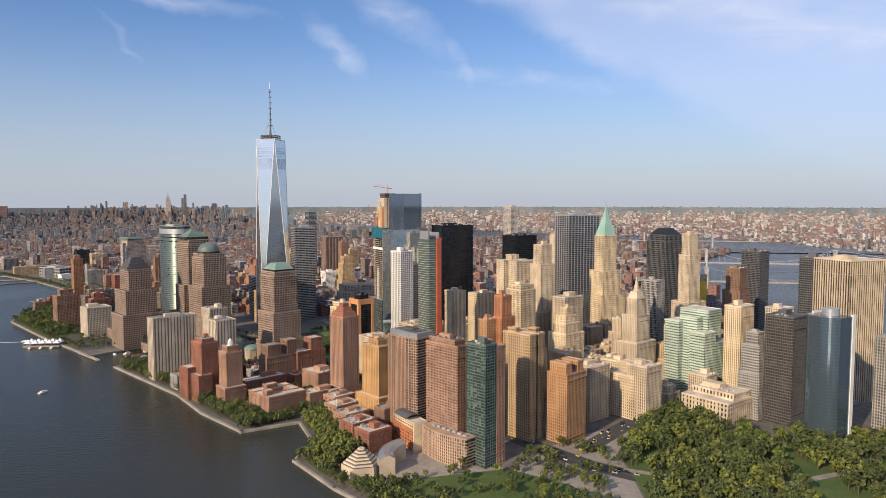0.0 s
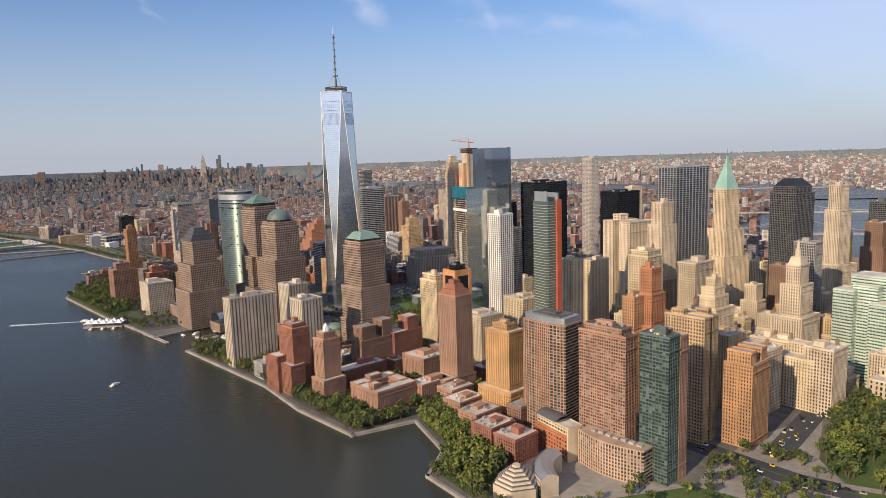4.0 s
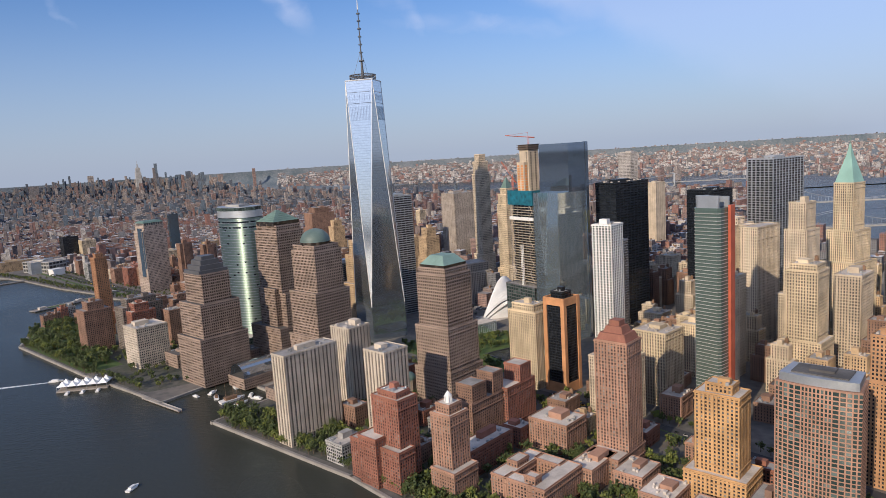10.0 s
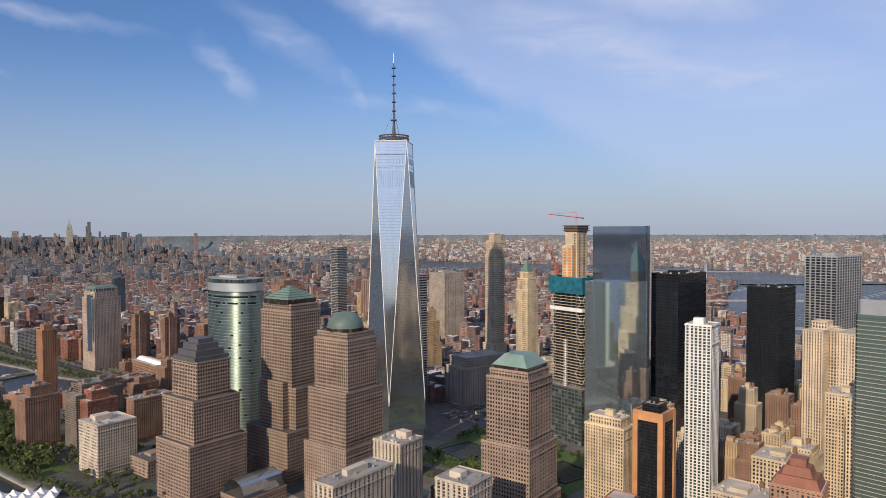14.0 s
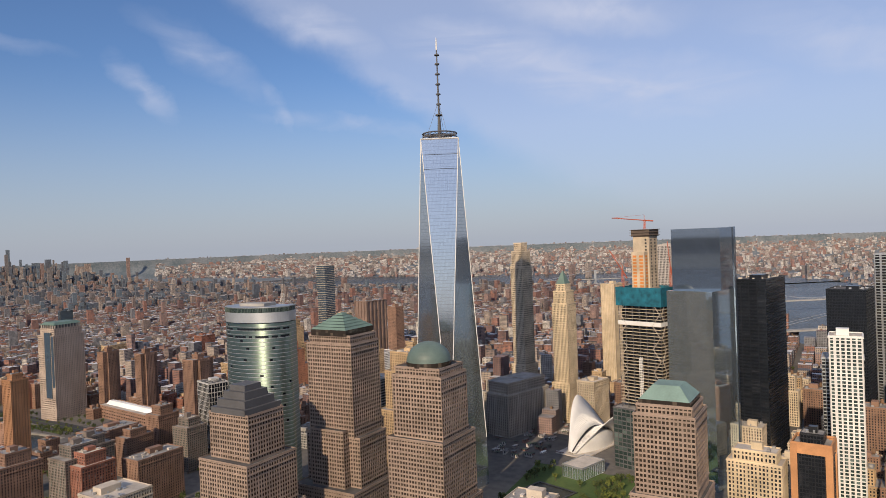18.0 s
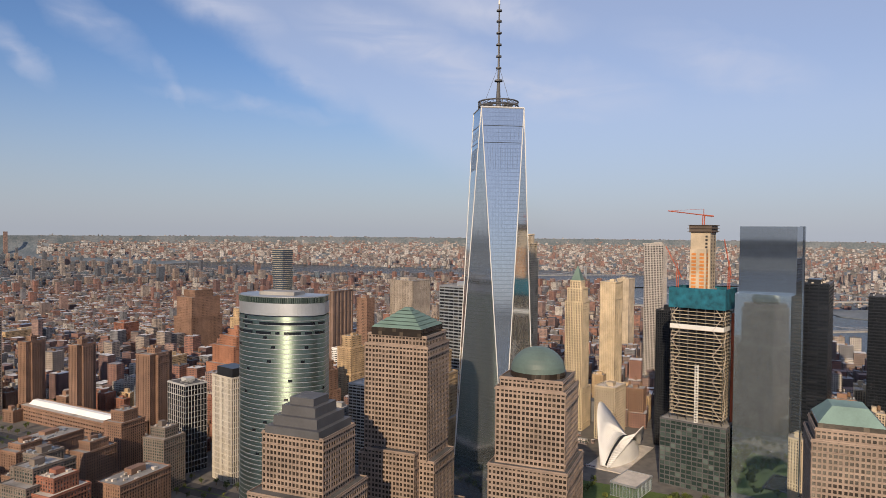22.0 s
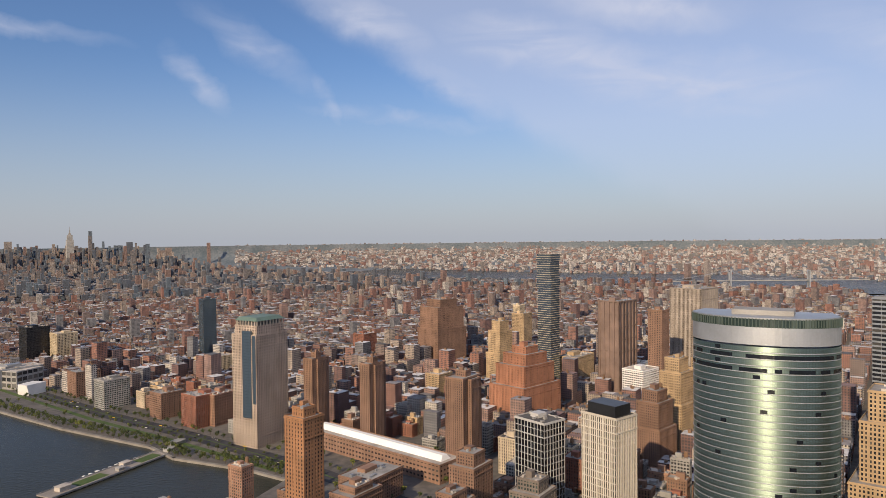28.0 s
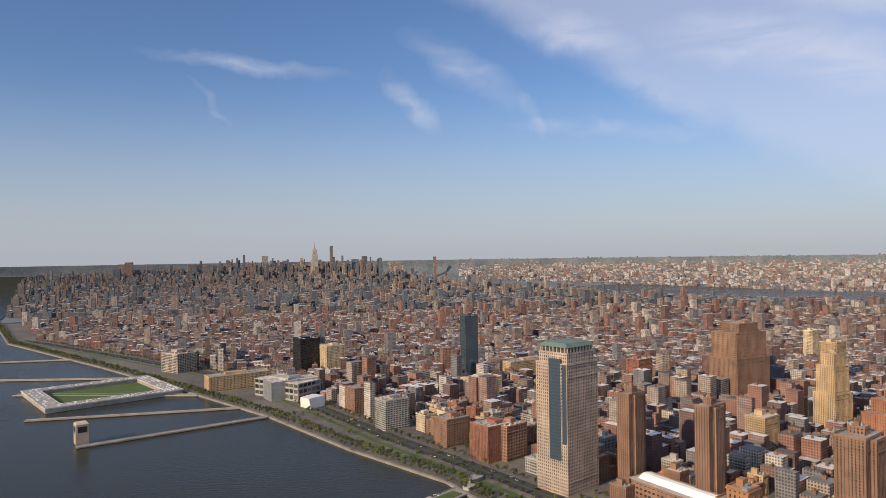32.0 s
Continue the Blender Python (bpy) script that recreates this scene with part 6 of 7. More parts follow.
def stacked_tower():
    top = thing("skyscraper", -483, 2270, 2.5, 34, "slender grey glass tower of staggered stacked floors", "skyscraper")
    rng = random.Random(5)
    s, g = Shape(), Shape()
    for k in range(60):
        z, o = k * 4.15, (0.4 if k < 18 else 1.0 if k < 46 else 2.6)
        a, b, c, d = (rng.uniform(0, o) for _ in range(4))
        g.box(-13 - a, 13 + b, -14 - c, 14 + d, z, z + 3.6, 0, 3, 3.6)
        s.box(-14 - a, 14 + b, -15 - c, 15 + d, z + 3.6, z + 4.15, bottom=True)
    part("glass_volume", g.mesh("glass_volume", BLUEGLASS), top, kind="stuff")
    part("slab_frame", s.mesh("slab_frame", LIME), top, "pale floor slabs", kind="stuff")


stacked_tower()
tower("telephone_tower", -394, 2167, 58, 42, 170, 34, (BROWNG, BROWNG, 12, 20, 4, 0.04, 1.6, ROOF), "windowless brown granite telephone tower", "skyscraper")
tower("office_building", -637, 2540, 72, 54, 150, 34, (BRICK3, PANE, 3, 3.7, 1.8, 0.4, 0.5, ROOF), "massive stepped brown brick telephone building", "office building", [(1.2, 1.2, 0, 84, 0, 0), (1.1, 1.05, 84, 130, 0, 0), (0.7, 0.8, 130, 146, 0, 0)])
tower("office_building", -590, 2070, 72, 56, 112, 34, (R("rust_brick", (0.34, 0.16, 0.095)), PANE, 3, 3.7, 1.8, 0.42, 0.5, ROOF), "stepped rust-red brick telegraph building", "office building", [(1.25, 1.2, 0, 58, 0, 0), (1, 1, 58, 88, 0, 0), (0.7, 0.8, 88, 104, 0, 0), (0.4, 0.5, 104, 114, 0, 0)])
tower("office_tower", -1158, 2701, 30, 28, 145, 30, (BLUEGLASS, BLUEGLASS, 3, 3.5, 0.2, 0.1, 0.2, ROOFD), "slim blue glass hotel tower", "hotel")
tower("federal_tower", -209, 2238, 66, 62, 182, 33, (R("striped_concrete", (0.36, 0.31, 0.26)), PANEB, 2.6, 4, 1.3, 0.08, 0.7, ROOF), "broad grey-tan federal office slab with fine upright stripes", "skyscraper")
tower("apartment_tower", -348, 2110, 23, 26, 158, 34, (BRICK3, PANE, 3.2, 2.9, 1.7, 0.4, 0.4, ROOF), "slim brown brick apartment tower", AP, single=False)
tower("office_building", -386, 2098, 50, 38, 65, 34, (WHITE, PANE, 3.4, 3.6, 0.7, 0.5, 0.3, ROOFL), "grey-white office block with ribbon windows", "office building", single=False)
for (x, y, h) in ((-560, 2330, 120), (-430, 1905, 118), (-330, 2010, 95), (-490, 1850, 90), (-300, 1870, 130)):
    tower("office_tower", x, y, 36, 30, h, 34, random.Random(h).choice([S_BRN, S_LIM, S_TAN]), "mid-rise stone office tower", "office tower", [(1.2, 1.2, 0, h * 0.5, 0, 0), (1, 1, h * 0.5, h * 0.85, 0, 0), (0.7, 0.7, h * 0.85, h, 0, 0)], single=False, tank=1)

tower("hotel", -69, 1568, 43, 26, 185, 30, (DARK, PANEK, 2.6, 3.4, 0.6, 0.3, 0.4, ROOFD), "dark glass hotel slab near the square", "hotel")
tower("office_building", -467, 1644, 61, 42, 101, 40, (STEEL, PANE, 6, 3.9, 0.2, 0.4, 0.3, ROOFL), "grey horizontally banded office block", "office building")

tower("depot", -1512, 2528, 126, 60, 34, -27, (GREY, PANEL, 12, 11, 2.0, 0.35, 0.4, ROOFL), "long grey metal-clad garage with pale roof", "garage", single=False)
top = thing("salt_shed", -1430, 2440, 2.5, 63, "white faceted concrete salt shed", "shed")
part("faceted_shell", Shape().prism([(-19, -15), (14, -17), (19, 12), (-16, 16)], 0, 19, 0, True, [(-22, -12), (18, -14), (15, 15), (-19, 13)]).mesh("faceted_shell", WHITE), top)
tower("office_building", -1892, 2800, 66, 54, 46, -27, (CONC, PANE, 5, 4, 1.0, 0.35, 0.5, ROOF), "greenish grey concrete warehouse by the highway", "warehouse", single=False)

# ---- rows of houses ----
def inside(p, poly):
    x, y = p
    c = False
    for (x0, y0), (x1, y1) in zip(poly, poly[1:] + poly[:1]):
        if (y0 > y) != (y1 > y) and x < (x1 - x0) * (y - y0) / (y1 - y0) + x0:
            c = not c
    return c


COLLEGE = [(-860, 1985), (-760, 1860)]
TAKEN = [(o.matrix_world.translation.x / K, o.matrix_world.translation.y / K) for o in scene.objects if o.type == "EMPTY" and o.parent is None]


def free(x, y, r):
    return all((x - a) ** 2 + (y - b) ** 2 > r * r for a, b in TAKEN)


def off_road(x, y, w):
    for (ax, ay), (bx, by) in zip(WEST, WEST[1:]):
        dx, dy = bx - ax, by - ay
        u = max(0, min(1, ((x - ax) * dx + (y - ay) * dy) / (dx * dx + dy * dy)))
        if math.hypot(x - ax - u * dx, y - ay - u * dy) < w:
            return False
    return True


def by_line(x, y, line, w):
    for (ax, ay), (bx, by) in zip(line, line[1:]):
        dx, dy = bx - ax, by - ay
        u = max(0, min(1, ((x - ax) * dx + (y - ay) * dy) / (dx * dx + dy * dy)))
        if math.hypot(x - ax - u * dx, y - ay - u * dy) < w:
            return True
    return False


def turned(s, cx, cy, w, d, z0, h, th, mi=0, squeeze_it=False, bay=3.4, floor=3.6):
    c, q = math.cos(radians(th)), math.sin(radians(th))
    pts = [(cx + x * c - y * q, cy + x * q + y * c) for x, y in rect(w, d)]
    s.prism(pts, z0, z0 + h, mi, True, None, bay, floor)


def lots(th, x0, x1, y0, y1, bw, bd, street):
    """Street blocks in a grid turned by th round the middle of the rectangle, and the lots along them."""
    c, q = math.cos(radians(th)), math.sin(radians(th))
    mx, my = (x0 + x1) / 2, (y0 + y1) / 2
    ext = math.hypot(x1 - x0, y1 - y0) / 2
    u = -ext
    while u < ext:
        v = -ext
        row = 0
        while v < ext:
            row += 1
            for r in range(2):
                a = 0.0
                while a < bw - 8:
                    lw = random.uniform(9, 26)
                    lw = min(lw, bw - a)
                    px, py = u + a + lw / 2 + (row * 37 % 61) * bw / 60, v + bd * (0.25 + 0.5 * r)
                    X, Y = mx + px * c - py * q, my + px * q + py * c
                    if x0 < X < x1 and y0 < Y < y1:
                        yield X, Y, lw, bd / 2 * random.uniform(0.8, 0.98)
                    a += lw
            v += bd + street
        u += bw + street * 1.3


random.seed(11)
near_count = 0
S_GRY = (GREY, PANE, 3.2, 3.6, 0.9, 0.4, 0.35, ROOFD)
HOUSE_ST = [S_BRN[:7] + (ROOFD,), S_BRN, S_PINK, S_BRN[:7] + (ROOFL,), S_TAN[:7] + (ROOF,), S_RED, S_GRY, S_GRY[:7] + (ROOFL,), S_RED[:7] + (ROOF,), S_LIM[:7] + (ROOFD,)]
far_town, far_huts, tall_town = Shape(), Shape(), Shape()


def old_town(X, Y, lw, ld, th, h, detailed):
    if detailed:
        tower("town_house", X, Y, lw - 0.4, ld - 0.4, h, th, random.choice(HOUSE_ST), "old warehouse or loft house of brick or stone", "house", single=False, tank=0.5, seed=int(X))
    else:
        turned(far_town, X, Y, lw - 0.3, ld - 0.3, 2.5, h, th)
        if random.random() < 0.7:
            turned(far_huts, X + random.uniform(-3, 3), Y + random.uniform(-3, 3), random.uniform(2, 5), random.uniform(2, 5), 2.5 + h, random.uniform(1.5, 4.5), th)
        if random.random() < 0.18:
            far_huts.cyl(X + random.uniform(-4, 4), Y + random.uniform(-4, 4), 2.5 + h + 2, 2.5 + h + 6, 1.8, 1.5, 7)


for X, Y, lw, ld in lots(46, -1500, 700, 1550, 2700, 78, 50, 15):
    if inside((X, Y), SHORE) and not by_line(X, Y, SHORE[0:10], 95) and off_road(X, Y, 34) and not by_line(X - 15, Y + 15, COLLEGE, 62) and free(X, Y, 46) and -0.9 * X - 420 < Y + 250 and Y > 1600 - 0.1 * X:
        d0 = (X + 600) ** 2 + (Y - 1900) ** 2
        h = max(10, random.gauss(24, 8)) + (random.random() < 0.08) * random.uniform(15, 45)
        det = near_count < 140 and Y < 2350 and X < -380
        near_count += det
        old_town(X, Y, lw, ld, 46, h, det)
random.seed(77)
low = 0
for X, Y, lw, ld in lots(45, -420, 130, 760, 1330, 60, 44, 16):
    if inside((X, Y), [(-560, 1140), (-402, 985), (-310, 962), (-150, 962), (-60, 845), (60, 850), (110, 1000), (-60, 1180), (-250, 1220), (-420, 1230)]) and off_road(X, Y, 30) and free(X, Y, 40) and low < 30:
        low += 1
        TAKEN.append((X, Y))
        h = random.uniform(11, 26)
        tower("apartment_house", X, Y, lw + 6, ld + 4, h, 45, random.choice(HOUSE_ST), "low brick apartment house among street trees", "house", single=False, tank=0.3)
fidi = 0
for X, Y, lw, ld in lots(40, -60, 700, 900, 1900, 78, 60, 15):
    lw, ld = lw + 8, ld + 2
    if inside((X, Y), SHORE) and off_road(X, Y, 45) and free(X, Y, 34) and X + 0.35 * (Y - 900) > 60 and (X < 560 or Y > 980) and fidi < 125:
        h = random.uniform(28, 80) if X < 330 else random.uniform(25, 105)
        if random.random() < 0.62:
            fidi += 1
            TAKEN.append((X, Y))
            tower("office_building", X, Y, lw, ld, h, 40, random.choice([S_LIM, S_CRM, S_TAN, S_BRN, S_LIM]), "old stone or brick office building", "office building",
                  random.choice([None, [(1, 1, 0, h * 0.7, 0, 0), (0.7, 0.7, h * 0.7, h, 0, 0)]]), single=False, tank=0.7)
for X, Y, lw, ld in lots(25.5, -3300, 1600, 2700, 4700, 110, 52, 17):
    if inside((X, Y), SHORE) and not by_line(X, Y, SHORE[0:10], 100) and off_road(X, Y, 40) and free(X, Y, 40):
        h = max(8, random.gauss(16, 5)) + (random.random() < 0.035) * random.uniform(15, 50)
        old_town(X, Y, lw, ld, 25.5, h, False)
for k in range(420):
    X, Y = random.uniform(300, 1650), random.uniform(2500, 5000)
    if (inside((X, Y), SHORE) or Y > 4300) and X > 1150 - 0.9 * (Y - 3300) - 500 and X < 1450 - 0.75 * (Y - 3900) and (X - 845) - (Y - 2719) * 0.64 < -40 and math.hypot(X - CEN.x, Y - CEN.y) < 4480:
        turned(far_town, X, Y, random.uniform(22, 44), random.uniform(14, 20), 2.5, random.uniform(26, 46), 25.5)
tagged(new("loft_houses", far_town.mesh("loft_houses", TOWN)), "brick and stone loft houses in rows", "houses", kind="stuff")
tagged(new("roof_huts", far_huts.mesh("roof_huts", [TANK])), "roof huts and water tanks on the lofts", "roof huts", kind="stuff")

# northern island beyond the squeeze line: midtown and its shoulders
random.seed(23)
mid = Shape()
BANK = RIVER_W + RIVER_E[::-1]
for X, Y, lw, ld in lots(25.5, -7600, 600, 4200, 10500, 150, 76, 22):
    if X < -0.80 * (Y - 3900) - 3300 or X > 900 - 0.85 * (Y - 4300) + 300 or math.hypot(X - CEN.x, Y - CEN.y) < 4250 or inside((X, Y), BANK) or X > 428 + (5193 - Y) * 0.9:
        continue
    core = math.exp(-(((X + 3500) / 2600) ** 2 + ((Y - 8300) / 1500) ** 2))
    h = max(12, random.gauss(23, 8)) + core * max(0, random.gauss(62, 70)) + (random.random() < 0.05) * random.uniform(20, 65)
    if X > 428 + (5193 - Y) * 0.9 - 500 or (Y > 5200 and X > -900 + (6900 - Y) * 0.3):
        h = min(h, 34) * 0.6
    turned(mid, X, Y, lw * random.uniform(0.9, 1.5), ld * random.uniform(0.7, 0.92), 0, h, 25.5 + random.uniform(-4, 4))
UP = Vector((-3235, 7720))
for X, Y, w, d, h in ((-611, -321, 60, 30, 229), (210, 907, 30, 30, 260), (539, 1502, 26, 24, 262), (-521, 1813, 28, 28, 426), (-602, 533, 46, 46, 300), (-15, 954, 60, 40, 246), (553, -581, 24, 24, 213),
                      (608, -510, 20, 20, 180), (-164, 1703, 46, 46, 279), (-252, 270, 40, 40, 210), (98, 470, 44, 30, 200), (-402, 70, 50, 40, 190), (-802, 620, 40, 40, 228), (-952, 270, 44, 40, 220),
                      (-1102, 470, 50, 40, 200), (-1252, -330, 46, 40, 190), (298, 1170, 44, 30, 210), (-1500, 100, 40, 60, 230), (-1420, 60, 50, 40, 250), (-300, 800, 40, 40, 260), (-700, 900, 50, 50, 240), (400, 600, 40, 40, 190)):
    turned(mid, UP.x + 1.41 * X, UP.y + 1.41 * Y, w * 1.41, d * 1.41, 0, h * 0.95, 25.5)
tagged(new("midtown_blocks", mesh("midtown_blocks", squeeze(mid.v), mid.f, TALL, mid.uv)), "crowded office and apartment blocks far uptown", "houses", kind="stuff")
top = thing("distant_tower", 0, 0, 0, 0, "far stepped limestone tower with a mast", "skyscraper")
q = Shape()
for w, d, z0, z1 in ((60, 120, 0, 90), (40, 56, 90, 320), (30, 40, 320, 365), (16, 16, 365, 381), (7, 7, 381, 410), (2.4, 2.4, 410, 443)):
    turned(q, UP.x, UP.y, w * 1.41, d * 1.41, z0 * 0.93, (z1 - z0) * 0.93, 25.5)
part("stepped_shaft", mesh("stepped_shaft", squeeze(q.v), q.f, GREY, q.uv), top)

# boroughs across the east river
bo = Shape()
random.seed(31)
for k in range(27000):
    a = random.uniform(-0.05, 1.75)
    r = 3000 * math.exp(random.uniform(0, 2.36))
    X, Y = CEN.x + r * math.cos(a), CEN.y + r * math.sin(a)
    if Y < 5000 and not inside((X, Y), BORO_PTS) and r < 4450:
        continue
    if r >= 4450 and (X - 1729) * (6106 - 4628) - (Y - 4628) * (601 - 1729) < 60000 and Y < 6200:
        continue
    if Y >= 6200 and X < 601 - (Y - 6106) * 0.98 + 150:
        continue
    if inside((X, Y), BANK) or (Y > 4500 and X < 1200 - (Y - 5600) * 1.0):
        continue
    s = r / 3000
    w, d = random.uniform(9, 34) * s ** 0.45, random.uniform(8, 20) * s ** 0.45
    h = random.uniform(8, 20) * s ** 0.3 + (random.random() < 0.07) * random.uniform(10, 55)
    turned(bo, X, Y, w, d, 0, h, random.choice([12, 35, 60]), bay=5, floor=5)
for X, Y, h in ((2600, 2900, 130), (2700, 2650, 150), (2780, 2750, 120), (1500, 5000, 110), (1420, 5100, 100), (2500, 2500, 90)):
    turned(bo, X, Y, 34, 30, 0, h, 20)
tagged(new("borough_houses", mesh("borough_houses", squeeze(bo.v), bo.f, BORO, bo.uv)), "sunlit low houses and sheds of the far boroughs", "houses", kind="stuff")

# ---- bridges ----
def bridge(a, b, towers, deck, th, mat, label):
    top = thing("suspension_bridge", 0, 0, 0, 0, label, "bridge")
    a, b = Vector((*a, deck)), Vector((*b, deck))
    d = (b - a).normalized()
    n = Vector((-d.y, d.x, 0)) * 12
    s = Shape()
    s.prism([((a + n).x, (a + n).y), ((a - n).x, (a - n).y), ((b - n).x, (b - n).y), ((b + n).x, (b + n).y)], deck - 4, deck)
    part("deck", s.mesh("deck", GREY), top)
    p, q = a.lerp(b, towers[0]), a.lerp(b, towers[1])
    for t in (p, q):
        tw = Shape()
        for sg in (-1, 1):
            tw.cyl(t.x + sg * n.x, t.y + sg * n.y, 0, th, 5, 4, 8)
        tw.bar((t.x - n.x, t.y - n.y, th - 4), (t.x + n.x, t.y + n.y, th - 4), 4)
        part("tower", tw.mesh("tower", mat), top)
    c = Shape()
    for sg in (-1, 1):
        pts = []
        for k in range(21):
            u = k / 20
            pts.append(p.lerp(q, u) + n * sg + Vector((0, 0, 4 + (th - deck - 4) * (2 * u - 1) ** 2)))
        pts = [a + n * sg] + pts + [b + n * sg]
        for u, w in zip(pts, pts[1:]):
            c.bar(u, w, 0.8)
            c.bar((w.x, w.y, deck), w, 0.25)
    part("cable_net", c.mesh("cable_net", STEEL), top, kind="stuff")


bridge((560, 2120), (1480, 1960), (0.24, 0.72), 42, 84, GREY, "old stone-towered suspension bridge")
bridge((700, 2760), (1800, 2560), (0.28, 0.7), 44, 98, STEEL, "blue-grey steel suspension bridge")
bridge((900, 4350), (1900, 4150), (0.3, 0.7), 44, 95, STEEL, "far steel suspension bridge")

# ---- trees ----
def tree_kit(seed, mat, clumps=190, big=0.74):
    rng = random.Random(seed)
    tr = Shape().cyl(0, 0, 0, 5, 0.42, 0.26, 7)
    for k in range(5):
        a = k * 1.3
        tr.bar((0, 0, 3.6 + 0.2 * k), (2.4 * math.cos(a), 2.4 * math.sin(a), 6.6 + 0.4 * k), 0.13)
    cr = Shape()
    for k in range(clumps):
        a, u, rr = rng.uniform(0, 6.283), rng.uniform(-1, 1), rng.uniform(0.45, 1.05)
        x, y, z = 4.2 * rr * math.cos(a) * math.sqrt(1 - u * u), 4.2 * rr * math.sin(a) * math.sqrt(1 - u * u), 7.6 + 3.6 * rr * u
        s = rng.uniform(0.5, 1.15) * big
        ax = [Vector((rng.gauss(0, 1), rng.gauss(0, 1), rng.gauss(0, 1))).normalized() for _ in range(6)]
        o = [Vector(v) for v in ((1, 0, 0), (-1, 0, 0), (0, 1, 0), (0, -1, 0), (0, 0, 1), (0, 0, -1))]
        vs = [Vector((x, y, z)) + (p * 0.75 + q * 0.5) * s for p, q in zip(o, ax)]
        cr.add(vs, [(0, 2, 4), (2, 1, 4), (1, 3, 4), (3, 0, 4), (2, 0, 5), (1, 2, 5), (3, 1, 5), (0, 3, 5)])
    return tr.mesh("trunk", BARK), cr.mesh("crown", mat)


KITS = [tree_kit(s, LEAF if s < 3 else LEAF2) for s in range(5)]


def tree(x, y, s, kit):
    e = thing("tree", x, y, 2.5, (x * 37 + y * 11) % 360, "spring-green leafy tree by the water" if kit > 2 else "dense dark green leafy park tree", "tree", "trees")
    e.matrix_world = e.matrix_world @ Matrix.Scale(s, 4)
    part("trunk", KITS[kit][0], e)
    part("crown", KITS[kit][1], e)


# the trees of belts and groves, past those that stand as things of their own
GROVE = []
random.seed(41)


def grove(poly, count, lo, hi, clear=26, kits=(0, 0, 0, 1), road_gap=16, single=0):
    xs, ys = [p[0] for p in poly], [p[1] for p in poly]
    n = tries = 0
    while n < count and tries < count * 30:
        tries += 1
        x, y = random.uniform(min(xs), max(xs)), random.uniform(min(ys), max(ys))
        if inside((x, y), poly) and (clear == 0 or free(x, y, clear)) and off_road(x, y, road_gap):
            s = random.uniform(lo, hi)
            if n < single:
                tree(x, y, s, random.choice((0, 1, 2, 2, 3)))
            else:
                GROVE.append((x, y, s, random.choice(kits)))
            n += 1


def along(pts, off, gap, lo, hi, kits=(0, 0, 0, 1), clear=0, every=0):
    m = 0
    for a, b in zip(pts, pts[1:]):
        a, b = Vector(a), Vector(b)
        d = (b - a).normalized()
        n = Vector((-d.y, d.x))
        u = 0
        while u < (b - a).length:
            p = a + d * u + n * (off + random.uniform(-3, 3))
            s = random.uniform(lo, hi)
            u += gap * random.uniform(0.7, 1.3)
            m += 1
            if clear and not free(p.x, p.y, clear):
                continue
            if every and m % every == 0:
                tree(p.x, p.y, s, random.choice((0, 1, 2)))
            else:
                GROVE.append((p.x, p.y, s, random.choice(kits)))


# esplanade, parks and gardens along the river
along(SHORE[18:22], 13, 9, 0.8, 1.3, every=3)
along(SHORE[18:22], 24, 10, 0.9, 1.5, clear=24, every=4)
along(SHORE[21:23], 12, 7, 0.9, 1.3, every=3)
along(SHORE[21:23], 22, 8, 0.9, 1.3, clear=22)
along(SHORE[20:22], 34, 10, 0.8, 1.3, clear=20)
along(SHORE[18:22], 18, 8, 0.9, 1.5, every=5)
along(SHORE[19:22], 30, 8, 0.9, 1.5, clear=17)
along(SHORE[18:22], 42, 9, 0.8, 1.3, clear=19)
along(SHORE[22:24], 26, 7, 1.0, 1.6, (1, 0, 1), clear=14, every=4)
along(SHORE[22:24], 34, 7, 1.0, 1.5, (1, 1, 0), clear=16)
along(SHORE[23:27], 30, 9, 0.8, 1.3, clear=27, every=4)
along(SHORE[12:15], 12, 9, 0.8, 1.2, every=4)
along([(-195, 838), (-161, 764)], 10, 6, 1.0, 1.4, (1, 1, 0), every=2)
along([(-195, 838), (-161, 764)], 20, 6, 1.1, 1.6, (1, 1, 0))
along([(-161, 764), (-172, 710), (-115, 639), (-20, 545)], 10, 8, 0.9, 1.4, every=2)
along([(-161, 764), (-172, 710), (-115, 639), (-20, 545)], 21, 9, 0.8, 1.2, clear=26)
NORTHPARK = [(-1092, 1700), (-1040, 1562), (-834, 1360), (-795, 1395), (-890, 1500), (-975, 1640), (-1030, 1740), (-975, 1795)]
flat("north_lawn", NORTHPARK, 2.62, GRASS, label="riverside lawns under dense trees", cat="park")
grove(NORTHPARK, 190, 1.0, 1.7, 24, road_gap=0, single=36)
QUARTER = [(-560, 1105), (-402, 970), (-320, 885), (-256, 818), (-200, 855), (-150, 850), (-40, 800), (-100, 930), (-230, 1080), (-360, 1200), (-480, 1165)]
COVE = [(-190, 842), (-165, 878), (-136, 830), (-128, 780), (-108, 745), (-100, 722), (-118, 690), (-128, 668), (-160, 712), (-152, 766)]
flat("cove_garden", COVE, 2.6, GRASS, label="planted garden along the cove", cat="park")
grove(COVE, 120, 1.1, 1.7, 17, (1, 1, 1, 0), road_gap=0)
grove(QUARTER, 380, 0.8, 1.4, 21, (0, 0, 1), single=24)
grove([(-800, 1395), (-725, 1275), (-690, 1262), (-605, 1308), (-560, 1400), (-760, 1600), (-950, 1750), (-960, 1640)], 130, 0.7, 1.2, 30)
grove([(-230, 1080), (-100, 930), (-40, 800), (60, 800), (-60, 1000), (-200, 1180)], 60, 0.7, 1.2, 24, road_gap=16)
